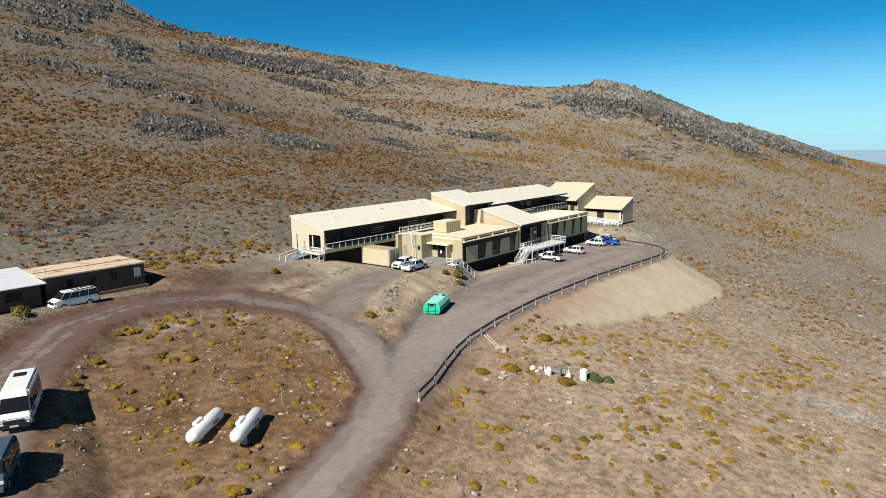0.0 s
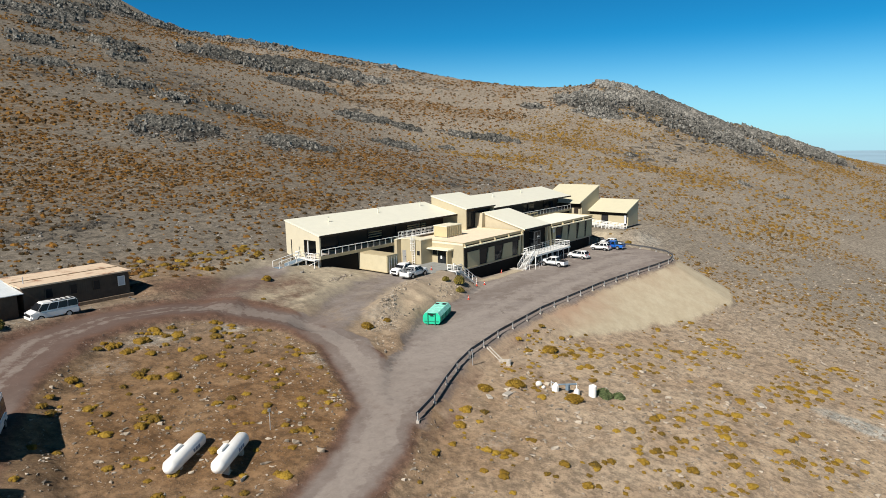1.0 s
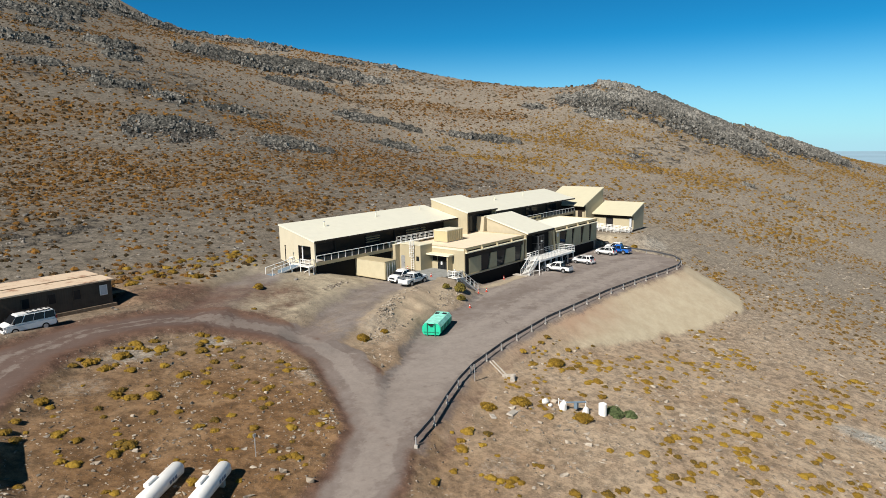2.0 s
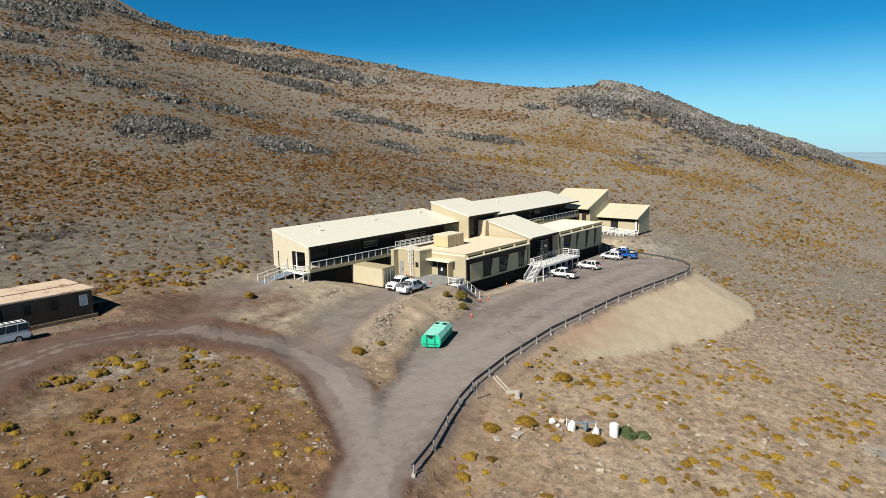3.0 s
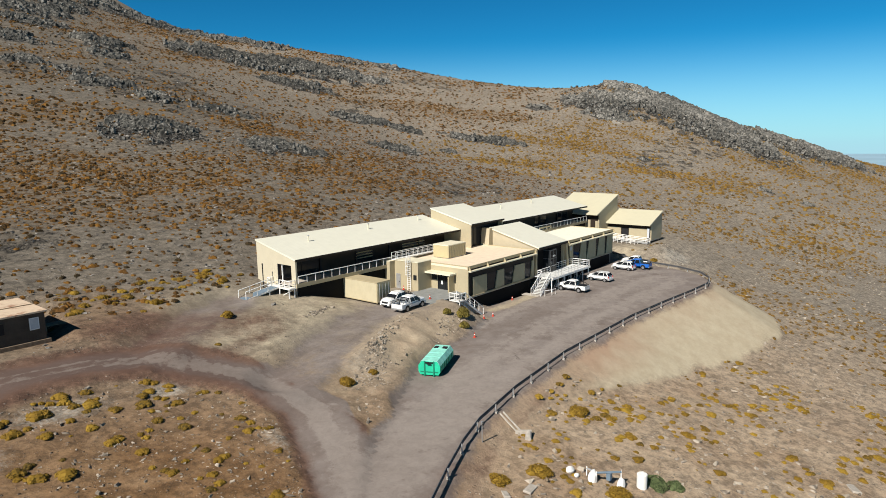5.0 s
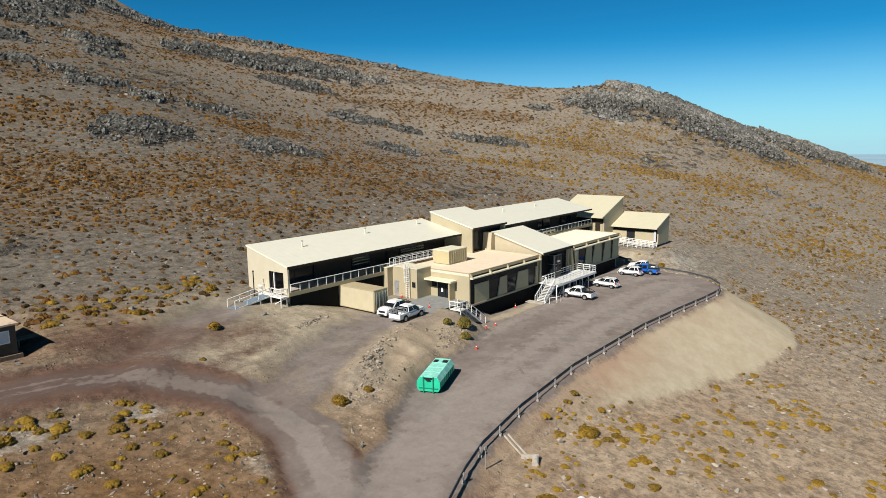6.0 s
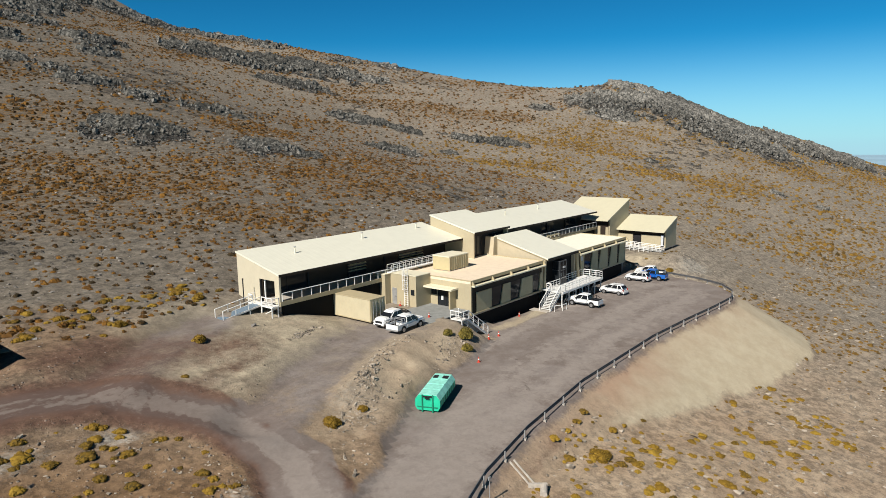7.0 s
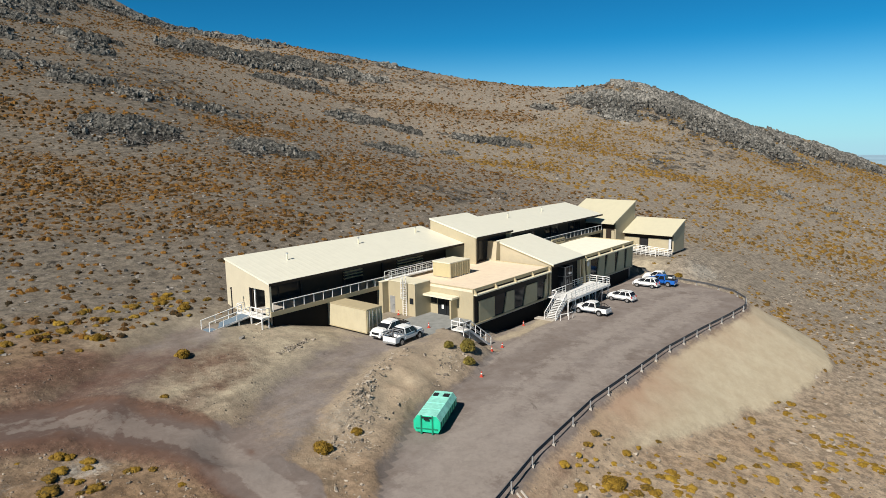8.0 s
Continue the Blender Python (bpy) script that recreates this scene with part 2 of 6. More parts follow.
def fbm(x, y, scale, octaves=4, k=0, gain=0.5):
    total, amp, norm = 0.0, 1.0, 0.0
    for o in range(octaves):
        total = total + amp * value_noise(x * scale + 13.7 * o, y * scale + 5.1 * o, (k + o) % 4)
        norm += amp
        amp, scale = amp * gain, scale * 2.03
    return total / norm


# spot heights of the natural ground: the hillside, then the lower slope and the knoll
HILLSIDE = [(-32, 25, 7.2), (-39, 33, 8.3), (-35, 48, 11.3), (-9, 46, 12), (-8, 71, 16.5), (-30, 91, 19.5), (10, 113, 29.5), (34, 150, 40),
            (22, 178, 47), (33, 248, 68), (54, 137, 34.5), (55, 223, 61), (127, 107, 20.7), (130, 149, 33), (199, 55, 14.3), (170, 17, 5.5),
            (204, 6, 1.8), (289, 13, 6.5), (312, -9, -2.7), (113, -1, -1.1), (70, 30, 8), (30, 30, 9), (-110, 60, 14), (-110, 150, 36)]
LOWER = [(144, -17, -6.9), (124, -35, -12), (48, -41, -9), (21, -49, -9.6), (-9, -57, -9.2), (-29, -51, -5.8), (-41, -45, -3.6), (-47, -37, -2.6),
         (-26, -37, -3.6), (-63, -15, 2.0), (-53, -18, 0.4), (-49, -9, 2.1), (-60, -8, 3.0), (-70, -24, 0.2), (-59, -28, 0.0), (-56, 2, 5.0),
         (-22, 12, 4.3), (-10, 12, 3.2), (20, 14, 1.5), (55, 5, 1.0), (-75, 10, 7.5), (-90, -40, -2), (-60, -70, -9), (60, -110, -24), (200, -110, -30)]
CREST = [(20, 480, 160), (97, 458, 164), (117, 451, 149), (151, 419, 127), (169, 392, 108), (204, 341, 95), (237, 288, 83), (257, 253, 74), (285, 200, 62), (309, 148, 56),
         (316, 127, 58), (332, 107, 53), (348, 87, 43), (365, 73, 34), (415, 53, 26), (451, 39, 19), (493, 19, 7), (547, -12, -3)]



def line_distance(x, y, pts, closed=False):
    """Distance to a polyline, the height along it where points have three numbers, and the side (positive to the left)."""
    best = np.full(np.shape(x), 1e9)
    h, side = np.zeros(np.shape(x)), np.zeros(np.shape(x))
    n = len(pts) if closed else len(pts) - 1
    for i in range(n):
        a, b = pts[i], pts[(i + 1) % len(pts)]
        ex, ey = b[0] - a[0], b[1] - a[1]
        t = np.clip(((x - a[0]) * ex + (y - a[1]) * ey) / (ex * ex + ey * ey), 0, 1)
        dx, dy = x - a[0] - t * ex, y - a[1] - t * ey
        d = np.hypot(dx, dy)
        near = d < best
        best = np.where(near, d, best)
        side = np.where(near, ex * dy - ey * dx, side)
        if len(a) > 2:
            h = np.where(near, a[2] + t * (b[2] - a[2]), h)
    return best, h, side


def inside(x, y, pts):
    c = np.zeros(np.shape(x), bool)
    for i in range(len(pts)):
        (x0, y0), (x1, y1) = pts[i][:2], pts[i - 1][:2]
        if y0 != y1:
            c ^= ((y0 > y) != (y1 > y)) & (x < (x1 - x0) * (y - y0) / (y1 - y0) + x0)
    return c


RAIL_LINE = [(-47, -30.6), (-43, -29.2), (-38.7, -27.2), (-34, -25.2), (-29.8, -23.8), (-21.5, -22.2), (-8.8, -20.8), (10, -20.6), (21, -21.3), (30, -22.1),
             (36.5, -22.4), (41.3, -21.2), (45.2, -18.4), (48, -13.5), (49.5, -8), (51, -3)]
LOT = [(x, y) for x, y in RAIL_LINE] + [(51, 2), (49, -0.5), (28, -0.8), (1.2, -0.5), (-0.6, -4.6), (-7, -6.6), (-14, -8.2), (-20.5, -9.2), (-26.3, -12.2), (-31, -14.8), (-34, -17), (-38, -19), (-44, -24)]
LOT_Z = -0.35
PAD = [(-14, 9.5), (-16.5, 5), (-15, 0.5), (-12.5, -1.6), (-6, -2.3), (-4.4, -2.3), (-4.2, 0.3), (0.2, 0.3), (1, 13), (-12, 13)]
PAD_Z = 2.5
CABIN_PAD = [(-78, 9), (-49.5, 10.5), (-49.5, 22), (-78, 22)]
HUT_PAD = [(57, -5), (76, -3), (76, 14), (58, 12)]
ROADS = [([(-96, -51, -1.8), (-63.5, -35.2, -0.9), (-53, -31, -0.5), (-46, -26, -0.3), (-41.8, -19.5, 0.0), (-38.4, -12, 1.0), (-39, -4.5, 2.6), (-44.2, 3.3, 4.2)], 2.6),
         ([(-39, -4.5, 2.6), (-44.2, 3.3, 4.2), (-50, 5.3, 4.9), (-56.5, 5.4, 5.3), (-64, 2.4, 5.3), (-71, -5, 4.7), (-76.5, -14, 4.0), (-81, -25, 3.4), (-96, -36, 3.2)], 3.1),
         ([(-78, 4, 5.2), (-84, -14, 4.0), (-92, -30, 3.3)], 5.5),
         ([(-37, -7, 1.8), (-30, -3, 2.2), (-20, 2, 2.45), (-14, 3.5, 2.5)], 2.2),
         ([(-44, 5, 4.4), (-36, 11, 4.9), (-29, 14.5, 4.9)], 2.2)]


# crest of the bank between the upper yard and the parking area
BERM = [(-5.6, -1.6, 2.4), (-8.9, -0.8, 2.5), (-13, -1.2, 2.6), (-19.3, -2.9, 2.7), (-26.3, -5.6, 2.45), (-29.6, -6.4, 2.1)]
KNOTS = np.array(HILLSIDE + LOWER + CREST + [p for pts, _ in ROADS for p in pts[1:-1]], float)


def _spline(knots, scale=100.0, smooth=0.02):
    p, z = knots[:, :2] / scale, knots[:, 2]
    d = np.linalg.norm(p[:, None] - p[None], axis=2)
    k = np.where(d > 0, d * d * np.log(d + 1e-12), 0) + smooth * np.eye(len(p))
    q = np.hstack([np.ones((len(p), 1)), p])
    a = np.block([[k, q], [q.T, np.zeros((3, 3))]])
    return np.linalg.solve(a, np.r_[z, 0, 0, 0])


WEIGHTS = _spline(KNOTS)


def natural_z(x, y):
    x, y = np.asarray(x, float), np.asarray(y, float)
    xc, yc = np.clip(x, -150, 650), np.clip(y, -150, 480)
    out = WEIGHTS[-3] + WEIGHTS[-2] * xc / 100 + WEIGHTS[-1] * yc / 100
    for (kx, ky, _), w in zip(KNOTS, WEIGHTS):
        d2 = ((xc - kx) ** 2 + (yc - ky) ** 2) / 1e4
        out = out + w * 0.5 * d2 * np.log(d2 + 1e-12)
    return out


def land(x, y):
    """Height and surface kinds of the land."""
    x, y = np.asarray(x, float), np.asarray(y, float)
    z = natural_z(x, y)
    d, _, side = line_distance(x, y, CREST)
    past = np.where(side > 0, d, 0.0)
    z = z - past * 0.22 - np.minimum(past, 60) ** 2 * 0.002
    far = np.hypot(x - 100, y - 100)
    z = np.where(far > 700, z + (-96 - z) * np.clip((far - 700) / 500, 0, 1), z)
    rough = 0.5 * (fbm(x, y, 0.06, 4, 0) - 0.5) + 0.25 * (fbm(x, y, 0.35, 4, 1) - 0.5)
    core = np.zeros(np.shape(x))
    road, fill, verge, yard, track = (np.zeros(np.shape(x)) for _ in range(5))
    z = z + rough * 1.4

    def grade(z, d, level, cut, fills):
        return np.clip(z, level - fills * d, level + cut * d)

    d, _, _ = line_distance(x, y, PAD, True)
    d = np.where(inside(x, y, PAD), 0, d)
    z = grade(z, d, PAD_Z, 0.3, 0.62)
    road = np.maximum(road, 0.42 * np.clip(1.2 - d / 1.5, 0, 1))
    pad = 0.55 * np.clip(1.2 - d / 2.5, 0, 1)
    for poly, level in ((CABIN_PAD, 5.5), (HUT_PAD, 1.3)):
        e, _, _ = line_distance(x, y, poly, True)
        z = grade(z, np.where(inside(x, y, poly), 0, e), level, 0.4, 0.4)
    d, h, _ = line_distance(x, y, BERM)
    z = np.maximum(z, h - 0.5 * np.maximum(d - 0.5, 0))
    for pts, half in ROADS:
        wob = 0.9 * (fbm(x, y, 0.25, 3, 2) - 0.5)
        d, h, _ = line_distance(x, y, pts)
        e = np.maximum(d + wob - half, 0)
        streak = np.clip((fbm(d * 1.5 + 40, (x - y) * 0.05 + half, 1.0, 3, 2) - 0.36) / 0.3, 0, 1)
        track = np.maximum(track, (1.0 if half > 2.5 else 0.35) * (0.26 * np.clip((2.5 - d - wob) / 1.2, 0, 1) + 0.5 * streak * np.clip((half - d) / 0.8, 0, 1)))
        z = grade(z, 0.3 * e + 0.05 * e * e, h, 1.0, 1.0)
        if half > 2.5:
            road = np.maximum(road, np.clip(1 - e / 0.7, 0, 1))
            core = np.maximum(core, np.clip((half - 0.9 - d - wob) / 0.8, 0, 1))
            verge = np.maximum(verge, np.clip(1.05 - np.abs(d + wob - half - 0.2) / (1.3 + np.clip((y + 6) / 6, 0, 1)), 0, 1) * (x < -34))
        else:
            road = np.maximum(road, 0.62 * np.clip(1 - e / 3.0, 0, 1))
            yard = np.maximum(yard, np.clip(1.2 - e / 7, 0, 1) * np.clip((x + 41) / 3, 0, 1))
    verge = verge * (1 - core)
    d, _, _ = line_distance(x, y, LOT, True)
    within = np.where(inside(x, y, LOT), -d, d)
    d = np.maximum(within, 0)
    wob = 1.2 * (fbm(x, y, 0.3, 3, 3) - 0.5)
    base = z
    z = grade(z, d, LOT_Z, 0.75, 0.58)
    down = np.clip((LOT_Z - 0.15 - z) / 0.5, 0, 1) * np.clip((x + 20) / 16, 0, 1) * np.clip((z - base - 0.05 + wob * 0.5) / 0.5, 0, 1)
    fill = np.where(d < 18, down, 0)
    road = np.maximum(road, np.clip(0.72 - (within + wob * 1.4) / 2.4, 0, 1))
    bank = np.clip(1 - np.abs(d - 2.0) / 2.2, 0, 1) * (y < -6)
    verge = np.maximum(verge * (1 - np.clip(1 - d, 0, 1)), bank * 0.55 * (x < 0))
    verge = verge * (1 - fill)
    edge, _, _ = line_distance(x, y, RAIL_LINE)
    verge = np.maximum(verge, 0.6 * np.clip(1 - np.abs(edge - 0.4) / (2.0 + 2.5 * np.clip((x - 18) / 12, 0, 1) * (within < 0)), 0, 1))
    fill = np.maximum(fill, 0.5 * np.clip(1.3 - np.hypot((x - 57) / 9, (y - 0.5) / 5.5), 0, 1))
    verge = np.maximum(verge * (1 - 0.8 * (x > -37) * (edge > 2.4)), 0.85 * np.clip(1 - np.hypot((x + 38) / 15, (y - 10 + 0.2 * (x + 38)) / 6.5), 0, 1) ** 0.4)
    verge = np.maximum(verge, 0.7 * np.clip(1 - np.hypot((x + 33) / 8, (y - 3.2 - 0.25 * (x + 33)) / 1.8), 0, 1) ** 0.5)
    sandy = np.clip(1.15 - np.hypot((x + 24) / 14, (y - 6.5) / 7), 0, 1) * 1.6 + 0.45 * yard
    strip = np.clip(1.2 - np.abs(y + 2.2 + wob) / 2.0, 0, 1) * np.clip((x - 1) / 2, 0, 1) * np.clip((17 - x) / 3, 0, 1)
    road = road * (1 - 0.7 * strip)
    fill = np.maximum(fill, 0.5 * strip)
    fill = np.maximum(fill, 0.75 * np.clip(1.2 - np.hypot((x + 18) / 17, (y + 5.5 - 0.33 * (x + 18)) / 4.5), 0, 1) * (1 - road))
    fill = np.maximum(fill, np.maximum(np.clip(sandy, 0, 0.52), pad) * (1 - road))
    loose = np.clip(1 - np.hypot((x + 18) / 19, (y + 6.5 - 0.33 * (x + 18)) / 5.5), 0, 1) ** 0.5 * (1 - np.clip(road * 1.6, 0, 1))
    z = z + loose * (1.3 * (fbm(x, y, 0.35, 4, 2) - 0.45) + 0.15)
    z = z + 1.1 * np.clip(1 - np.hypot((x - 61) / 6, (y + 6) / 3.2), 0, 1) * (0.6 + fbm(x, y, 0.5, 3, 1))
    # cutting under the side stairs
    flight = np.maximum(2.2 - (x + 5.2 - 0.25 * np.clip(-2 - y, 0, 6)) * 0.85, LOT_Z)
    z = np.where((x > -5.2) & (x < 2.5) & (y > -7.5) & (y < 0.3), np.minimum(z, flight), z)
    main, _, _ = line_distance(x, y, [(-48, -27), (-36, -21.5), (-20, -17), (10, -14), (38, -14)])
    streak = np.clip((value_noise(main * 0.5 + 9, (x + 2 * y) * 0.03, 1) - 0.35) / 0.5, 0, 1)
    track = np.maximum(track, (0.18 + 0.25 * np.exp(-((main - 1.6) / 2.2) ** 2) + 0.4 * streak) * (d < 0.5))
    return z, np.clip(road, 0, 1), np.clip(fill, 0, 1), np.clip(verge * (1 - 0.4 * road), 0, 1), track


# rock outcrops: centre, half lengths along and across, turn of the long axis, height of the crags
OUTCROPS = [(121, 380, 46, 20, -23, 3.5), (150, 372, 24, 16, -27, 2.5), (32, 250, 12, 9, -19, 2.0), (64, 252, 11, 13, -24, 4.0), (54, 224, 8, 8, -25, 2.2), (26, 171, 11, 9, -24, 2.8),
            (34, 150, 6, 10, -28, 2.6), (12, 112, 12, 11, -27, 1.2), (25, 189, 6, 5, -22, 1.2), (138, 258, 30, 22, -34, 2.2), (172, 240, 30, 20, -39, 2.0), (137, 206, 19, 9, -39, 1.5),
            (52, 138, 9, 6, -33, 0.8), (36, 89, 11, 8, -37, 0.7), (127, 152, 13, 7, -44, 0.9), (139, 137, 9, 5, -48, 0.8), (163, 115, 16, 6, -54, 0.8), (93, 103, 9, 6, -46, 0.6),
            (126, 105, 3, 3, -51, 1.0), (275, 108, 24, 22, -65, 2.0), (298, 85, 26, 22, -69, 2.4), (300, 62, 24, 24, -72, 2.2), (301, 42, 22, 24, -75, 2.0), (375, 38, 26, 26, -78, 2.0),
            (400, 16, 20, 20, -81, 1.8), (202, 57, 3.4, 3, -67, 2.4), (207, 9, 6, 5, -77, 1.2), (206, -6, 3, 3, -80, 1.0), (241, 133, 6, 4, -59, 1.4), (197, 336, 26, 12, -35, 1.6),
            (249, 250, 10, 6, -43, 1.4), (255, 97, 12, 5, -65, 1.0), (330, 84, 30, 14, -66, 1.6), (316, 122, 20, 10, -60, 1.4), (350, 62, 24, 12, -74, 1.6),
            (56, 319, 18, 14, -19, 2.0), (84, 345, 20, 14, -22, 2.4), (172, 362, 16, 8, -30, 1.2), (199, 308, 12, 7, -37, 1.0), (223, 269, 12, 6, -42, 1.0), (51, 287, 13, 8, -20, 1.2), (196, 222, 14, 8, -44, 1.2), (14, 204, 8, 5, -19, 1.2)]
# bands of rusty low growth and stretches of bare gravel: centre, half lengths, turn
RUSTY = [(49, 119, 17, 12, -35), (155, 181, 31, 9, -44), (196, 150, 35, 11, -53), (192, 89, 32, 10, -61), (29, 68, 15, 9, -40), (-6, 72, 19, 10, -28), (130, 79, 21, 10, -57), (184, 34, 26, 11, -71),
         (284, 21, 17, 16, -78), (-8, 134, 12, 11, -19), (59, 285, 26, 11, -21), (1, 48, 14, 7, -36), (38, 50, 12, 7, -47), (362, 1, 23, 15, -82), (104, 250, 15, 9, -30), (-17, 92, 14, 8, -21), (-24, 128, 12, 34, -15), (-30, 80, 12, 20, -15), (238, 77, 15, 6, -67)]
BARE = [(88, 112, 18, 14, -44), (-10, 114, 14, 5, -21), (132, 56, 31, 10, -61), (59, 102, 5, 9, -40), (78, 206, 11, 16, -30), (241, 6, 33, 16, -79), (154, 14, 21, 11, -73), (-33, 46, 14, 6, -22), (255, 90, 19, 5, -66), (215, 188, 20, 8, -50)]


def oval(x, y, cx, cy, a, b, turn):
    """Distance from an oval's centre in its own half lengths."""
    c, s = math.cos(radians(turn)), math.sin(radians(turn))
    return np.hypot(((x - cx) * c + (y - cy) * s) / a, ((y - cy) * c - (x - cx) * s) / b)


def growth(x, y):
    """How thick the rusty growth is, from 0 to 1."""
    ragged = 0.9 * (fbm(x, y, 0.09, 3, 2) - 0.5)
    g = 0.55 * np.clip((fbm(x * 0.45, y, 0.05, 4, 1) - 0.42) / 0.2, 0, 1)
    for row in RUSTY:
        g = np.maximum(g, np.clip((1.25 + ragged - oval(x, y, *row)) / 0.5, 0, 1))
    for row in BARE:
        g = g * (1 - 0.85 * np.clip((1.15 + ragged - oval(x, y, *row)) / 0.4, 0, 1))
    return g


def rockiness(x, y):
    ragged = 1.5 * (fbm(x, y, 0.11, 4, 2) - 0.5) + 1.1 * (fbm(x, y, 0.3, 3, 0) - 0.5)
    r = np.zeros(np.shape(x))
    for *where_, _ in OUTCROPS:
        r = np.maximum(r, np.clip((1.12 + ragged - oval(x, y, *where_)) / 0.4, 0, 1))
    return np.maximum(r, np.clip((fbm(x, y, 0.02, 4, 1) - 0.6) / 0.1, 0, 0.15) * (y > 40))


def crags(x, y):
    """Height that broken rock adds to the smooth ground."""
    ragged = 1.2 * (fbm(x, y, 0.11, 4, 2) - 0.5)
    step = np.floor(fbm(x, y, 0.15, 3, 3) * 9) / 9
    out = np.zeros(np.shape(x))
    for *where_, tall in OUTCROPS:
        rise = np.clip((1.1 + ragged - oval(x, y, *where_)) / 0.8, 0, 1)
        out = np.maximum(out, tall * rise * (0.05 + 0.5 * step))
    return out


def ground_z(x, y):
    return float(land(np.array([x], float), np.array([y], float))[0][0])


def axis(lo, hi, step, far_lo, far_hi, grow):
    mid = list(np.arange(lo, hi + 1e-6, step))
    out, s, v = [], step, hi
    while v < far_hi:
        s = min(s * (grow if s < 9 else 1.1), 260)
        v += s
        out.append(v)
    back, s, v = [], step, lo
    while v > far_lo:
        s = min(s * (grow if s < 9 else 1.1), 260)
        v -= s
        back.append(v)
    return np.array(back[::-1] + mid + out)


def build_land():
    xs = axis(-82, 56, 0.6, -900, 4700, 1.015)
    ys = axis(-58, 26, 0.6, -3200, 3600, 1.015)
    gx, gy = np.meshgrid(xs, ys, indexing="ij")
    z, road, fill, verge, track = land(gx, gy)
    n, m = gx.shape
    rock = rockiness(gx, gy)
    z = z + crags(gx, gy)
    red = np.maximum(np.clip(1.35 - np.hypot((gx + 58) / 27, (gy + 18) / 25), 0, 1), 0.6 * np.clip(1.3 - np.hypot((gx + 46) / 13, (gy - 15) / 11), 0, 1))
    warm = np.clip((6 - gy - 0.12 * np.abs(gx)) / 20, 0, 1) * np.clip((70 - gx) / 80, 0, 1)
    # Mask for brown soil and the dimmer light painted on the left hillside.
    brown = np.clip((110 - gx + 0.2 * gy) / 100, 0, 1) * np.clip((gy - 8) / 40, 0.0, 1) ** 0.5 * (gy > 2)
    grass = growth(gx, gy) * np.clip((gy - 20 + 0.1 * gx) / 30, 0, 1)
    pink = np.clip(1.3 - line_distance(gx, gy, RAIL_LINE)[0] / 4.5, 0, 1) * np.clip((14 - gx) / 10, 0.25, 1)
    pink = np.maximum(pink, 0.45 * np.clip(1.3 - np.hypot((gx + 18) / 19, (gy + 5.5 - 0.33 * (gx + 18)) / 5.5), 0, 1))
    fill = np.maximum(fill, 0.6 * pink * (1 - road) * (gy < -16) * (gx > -44))
    loop = np.clip((-33 - gx) / 9, 0, 1) * np.clip((gy + 20) / 14, 0.25, 1)
    gravel = np.zeros(gx.shape)
    for px, py, pa, pb, amount in ((-1, -59.5, 2.6, 6.5, 0.9), (283, 41, 5, 10, 0.9), (250, 95, 5, 8, 0.6), (300, 104, 16, 4, 0.5), (-27, -8, 7, 3, 0.45), (-43, -36, 5, 2.5, 0.4), (60, -9, 8, 4, 0.5), (-55, -2, 6, 2.6, 0.5), (-47, -2.5, 4, 2, 0.5), (-62, -6, 4, 3, 0.4), (-44, -14, 2, 3, 0.45)):
        gravel = np.maximum(gravel, amount * np.clip(1.4 - np.hypot((gx - px) / pa, (gy - py) / pb), 0, 1))
    stony = np.clip(1 - road * 0.9 - fill * 0.9, 0, 1)
    co = np.stack([gx, gy, z], -1).reshape(-1, 3)
    i = np.arange(n * m).reshape(n, m)
    quads = np.stack([i[:-1, :-1], i[1:, :-1], i[1:, 1:], i[:-1, 1:]], -1).reshape(-1, 4)
    cx, cy = co[quads][:, :, 0].mean(1), co[quads][:, :, 1].mean(1)
    lot = inside(cx, cy, LOT)
    rd = (road.reshape(-1)[quads].mean(1) > 0.5) & ~lot
    sea = np.hypot(cx - 100, cy - 100) > 1200
    for name, pick, label, cat in (("ground", ~lot & ~rd & ~sea, "stony tan desert hillside with gravel and bare red soil", "ground"),
                                   ("road", rd, "unpaved grey gravel road with pale wheel tracks", "road"),
                                   ("parking_lot", lot, "compacted grey-brown gravel parking area", "parking lot"),
                                   ("backdrop", sea, "blue hazy sea far below the mountain", "sea")):
        q = quads[pick]
        used, inv = np.unique(q, return_inverse=True)
        me = bpy.data.meshes.new(name)
        me.from_pydata(co[used].tolist(), [], inv.reshape(-1, 4).tolist())
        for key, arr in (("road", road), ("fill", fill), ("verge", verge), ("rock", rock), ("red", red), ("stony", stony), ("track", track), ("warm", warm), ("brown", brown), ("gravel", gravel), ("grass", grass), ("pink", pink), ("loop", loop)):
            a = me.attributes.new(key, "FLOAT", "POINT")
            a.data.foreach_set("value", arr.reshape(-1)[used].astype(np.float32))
        me.materials.append(M_SEA if name == "backdrop" else M_GROUND)
        me.shade_smooth()
        tagged(new(name, me), label, cat, kind="structure")


build_land()


# ---- more materials ----
def glass_material(name, color=(0.012, 0.014, 0.016), rough=0.08):
    s = Shader(name, rough, 0.0, 0.2)
    return s.done(s.mix(s.noise(0.8), color, tuple(c * 1.8 for c in color)))


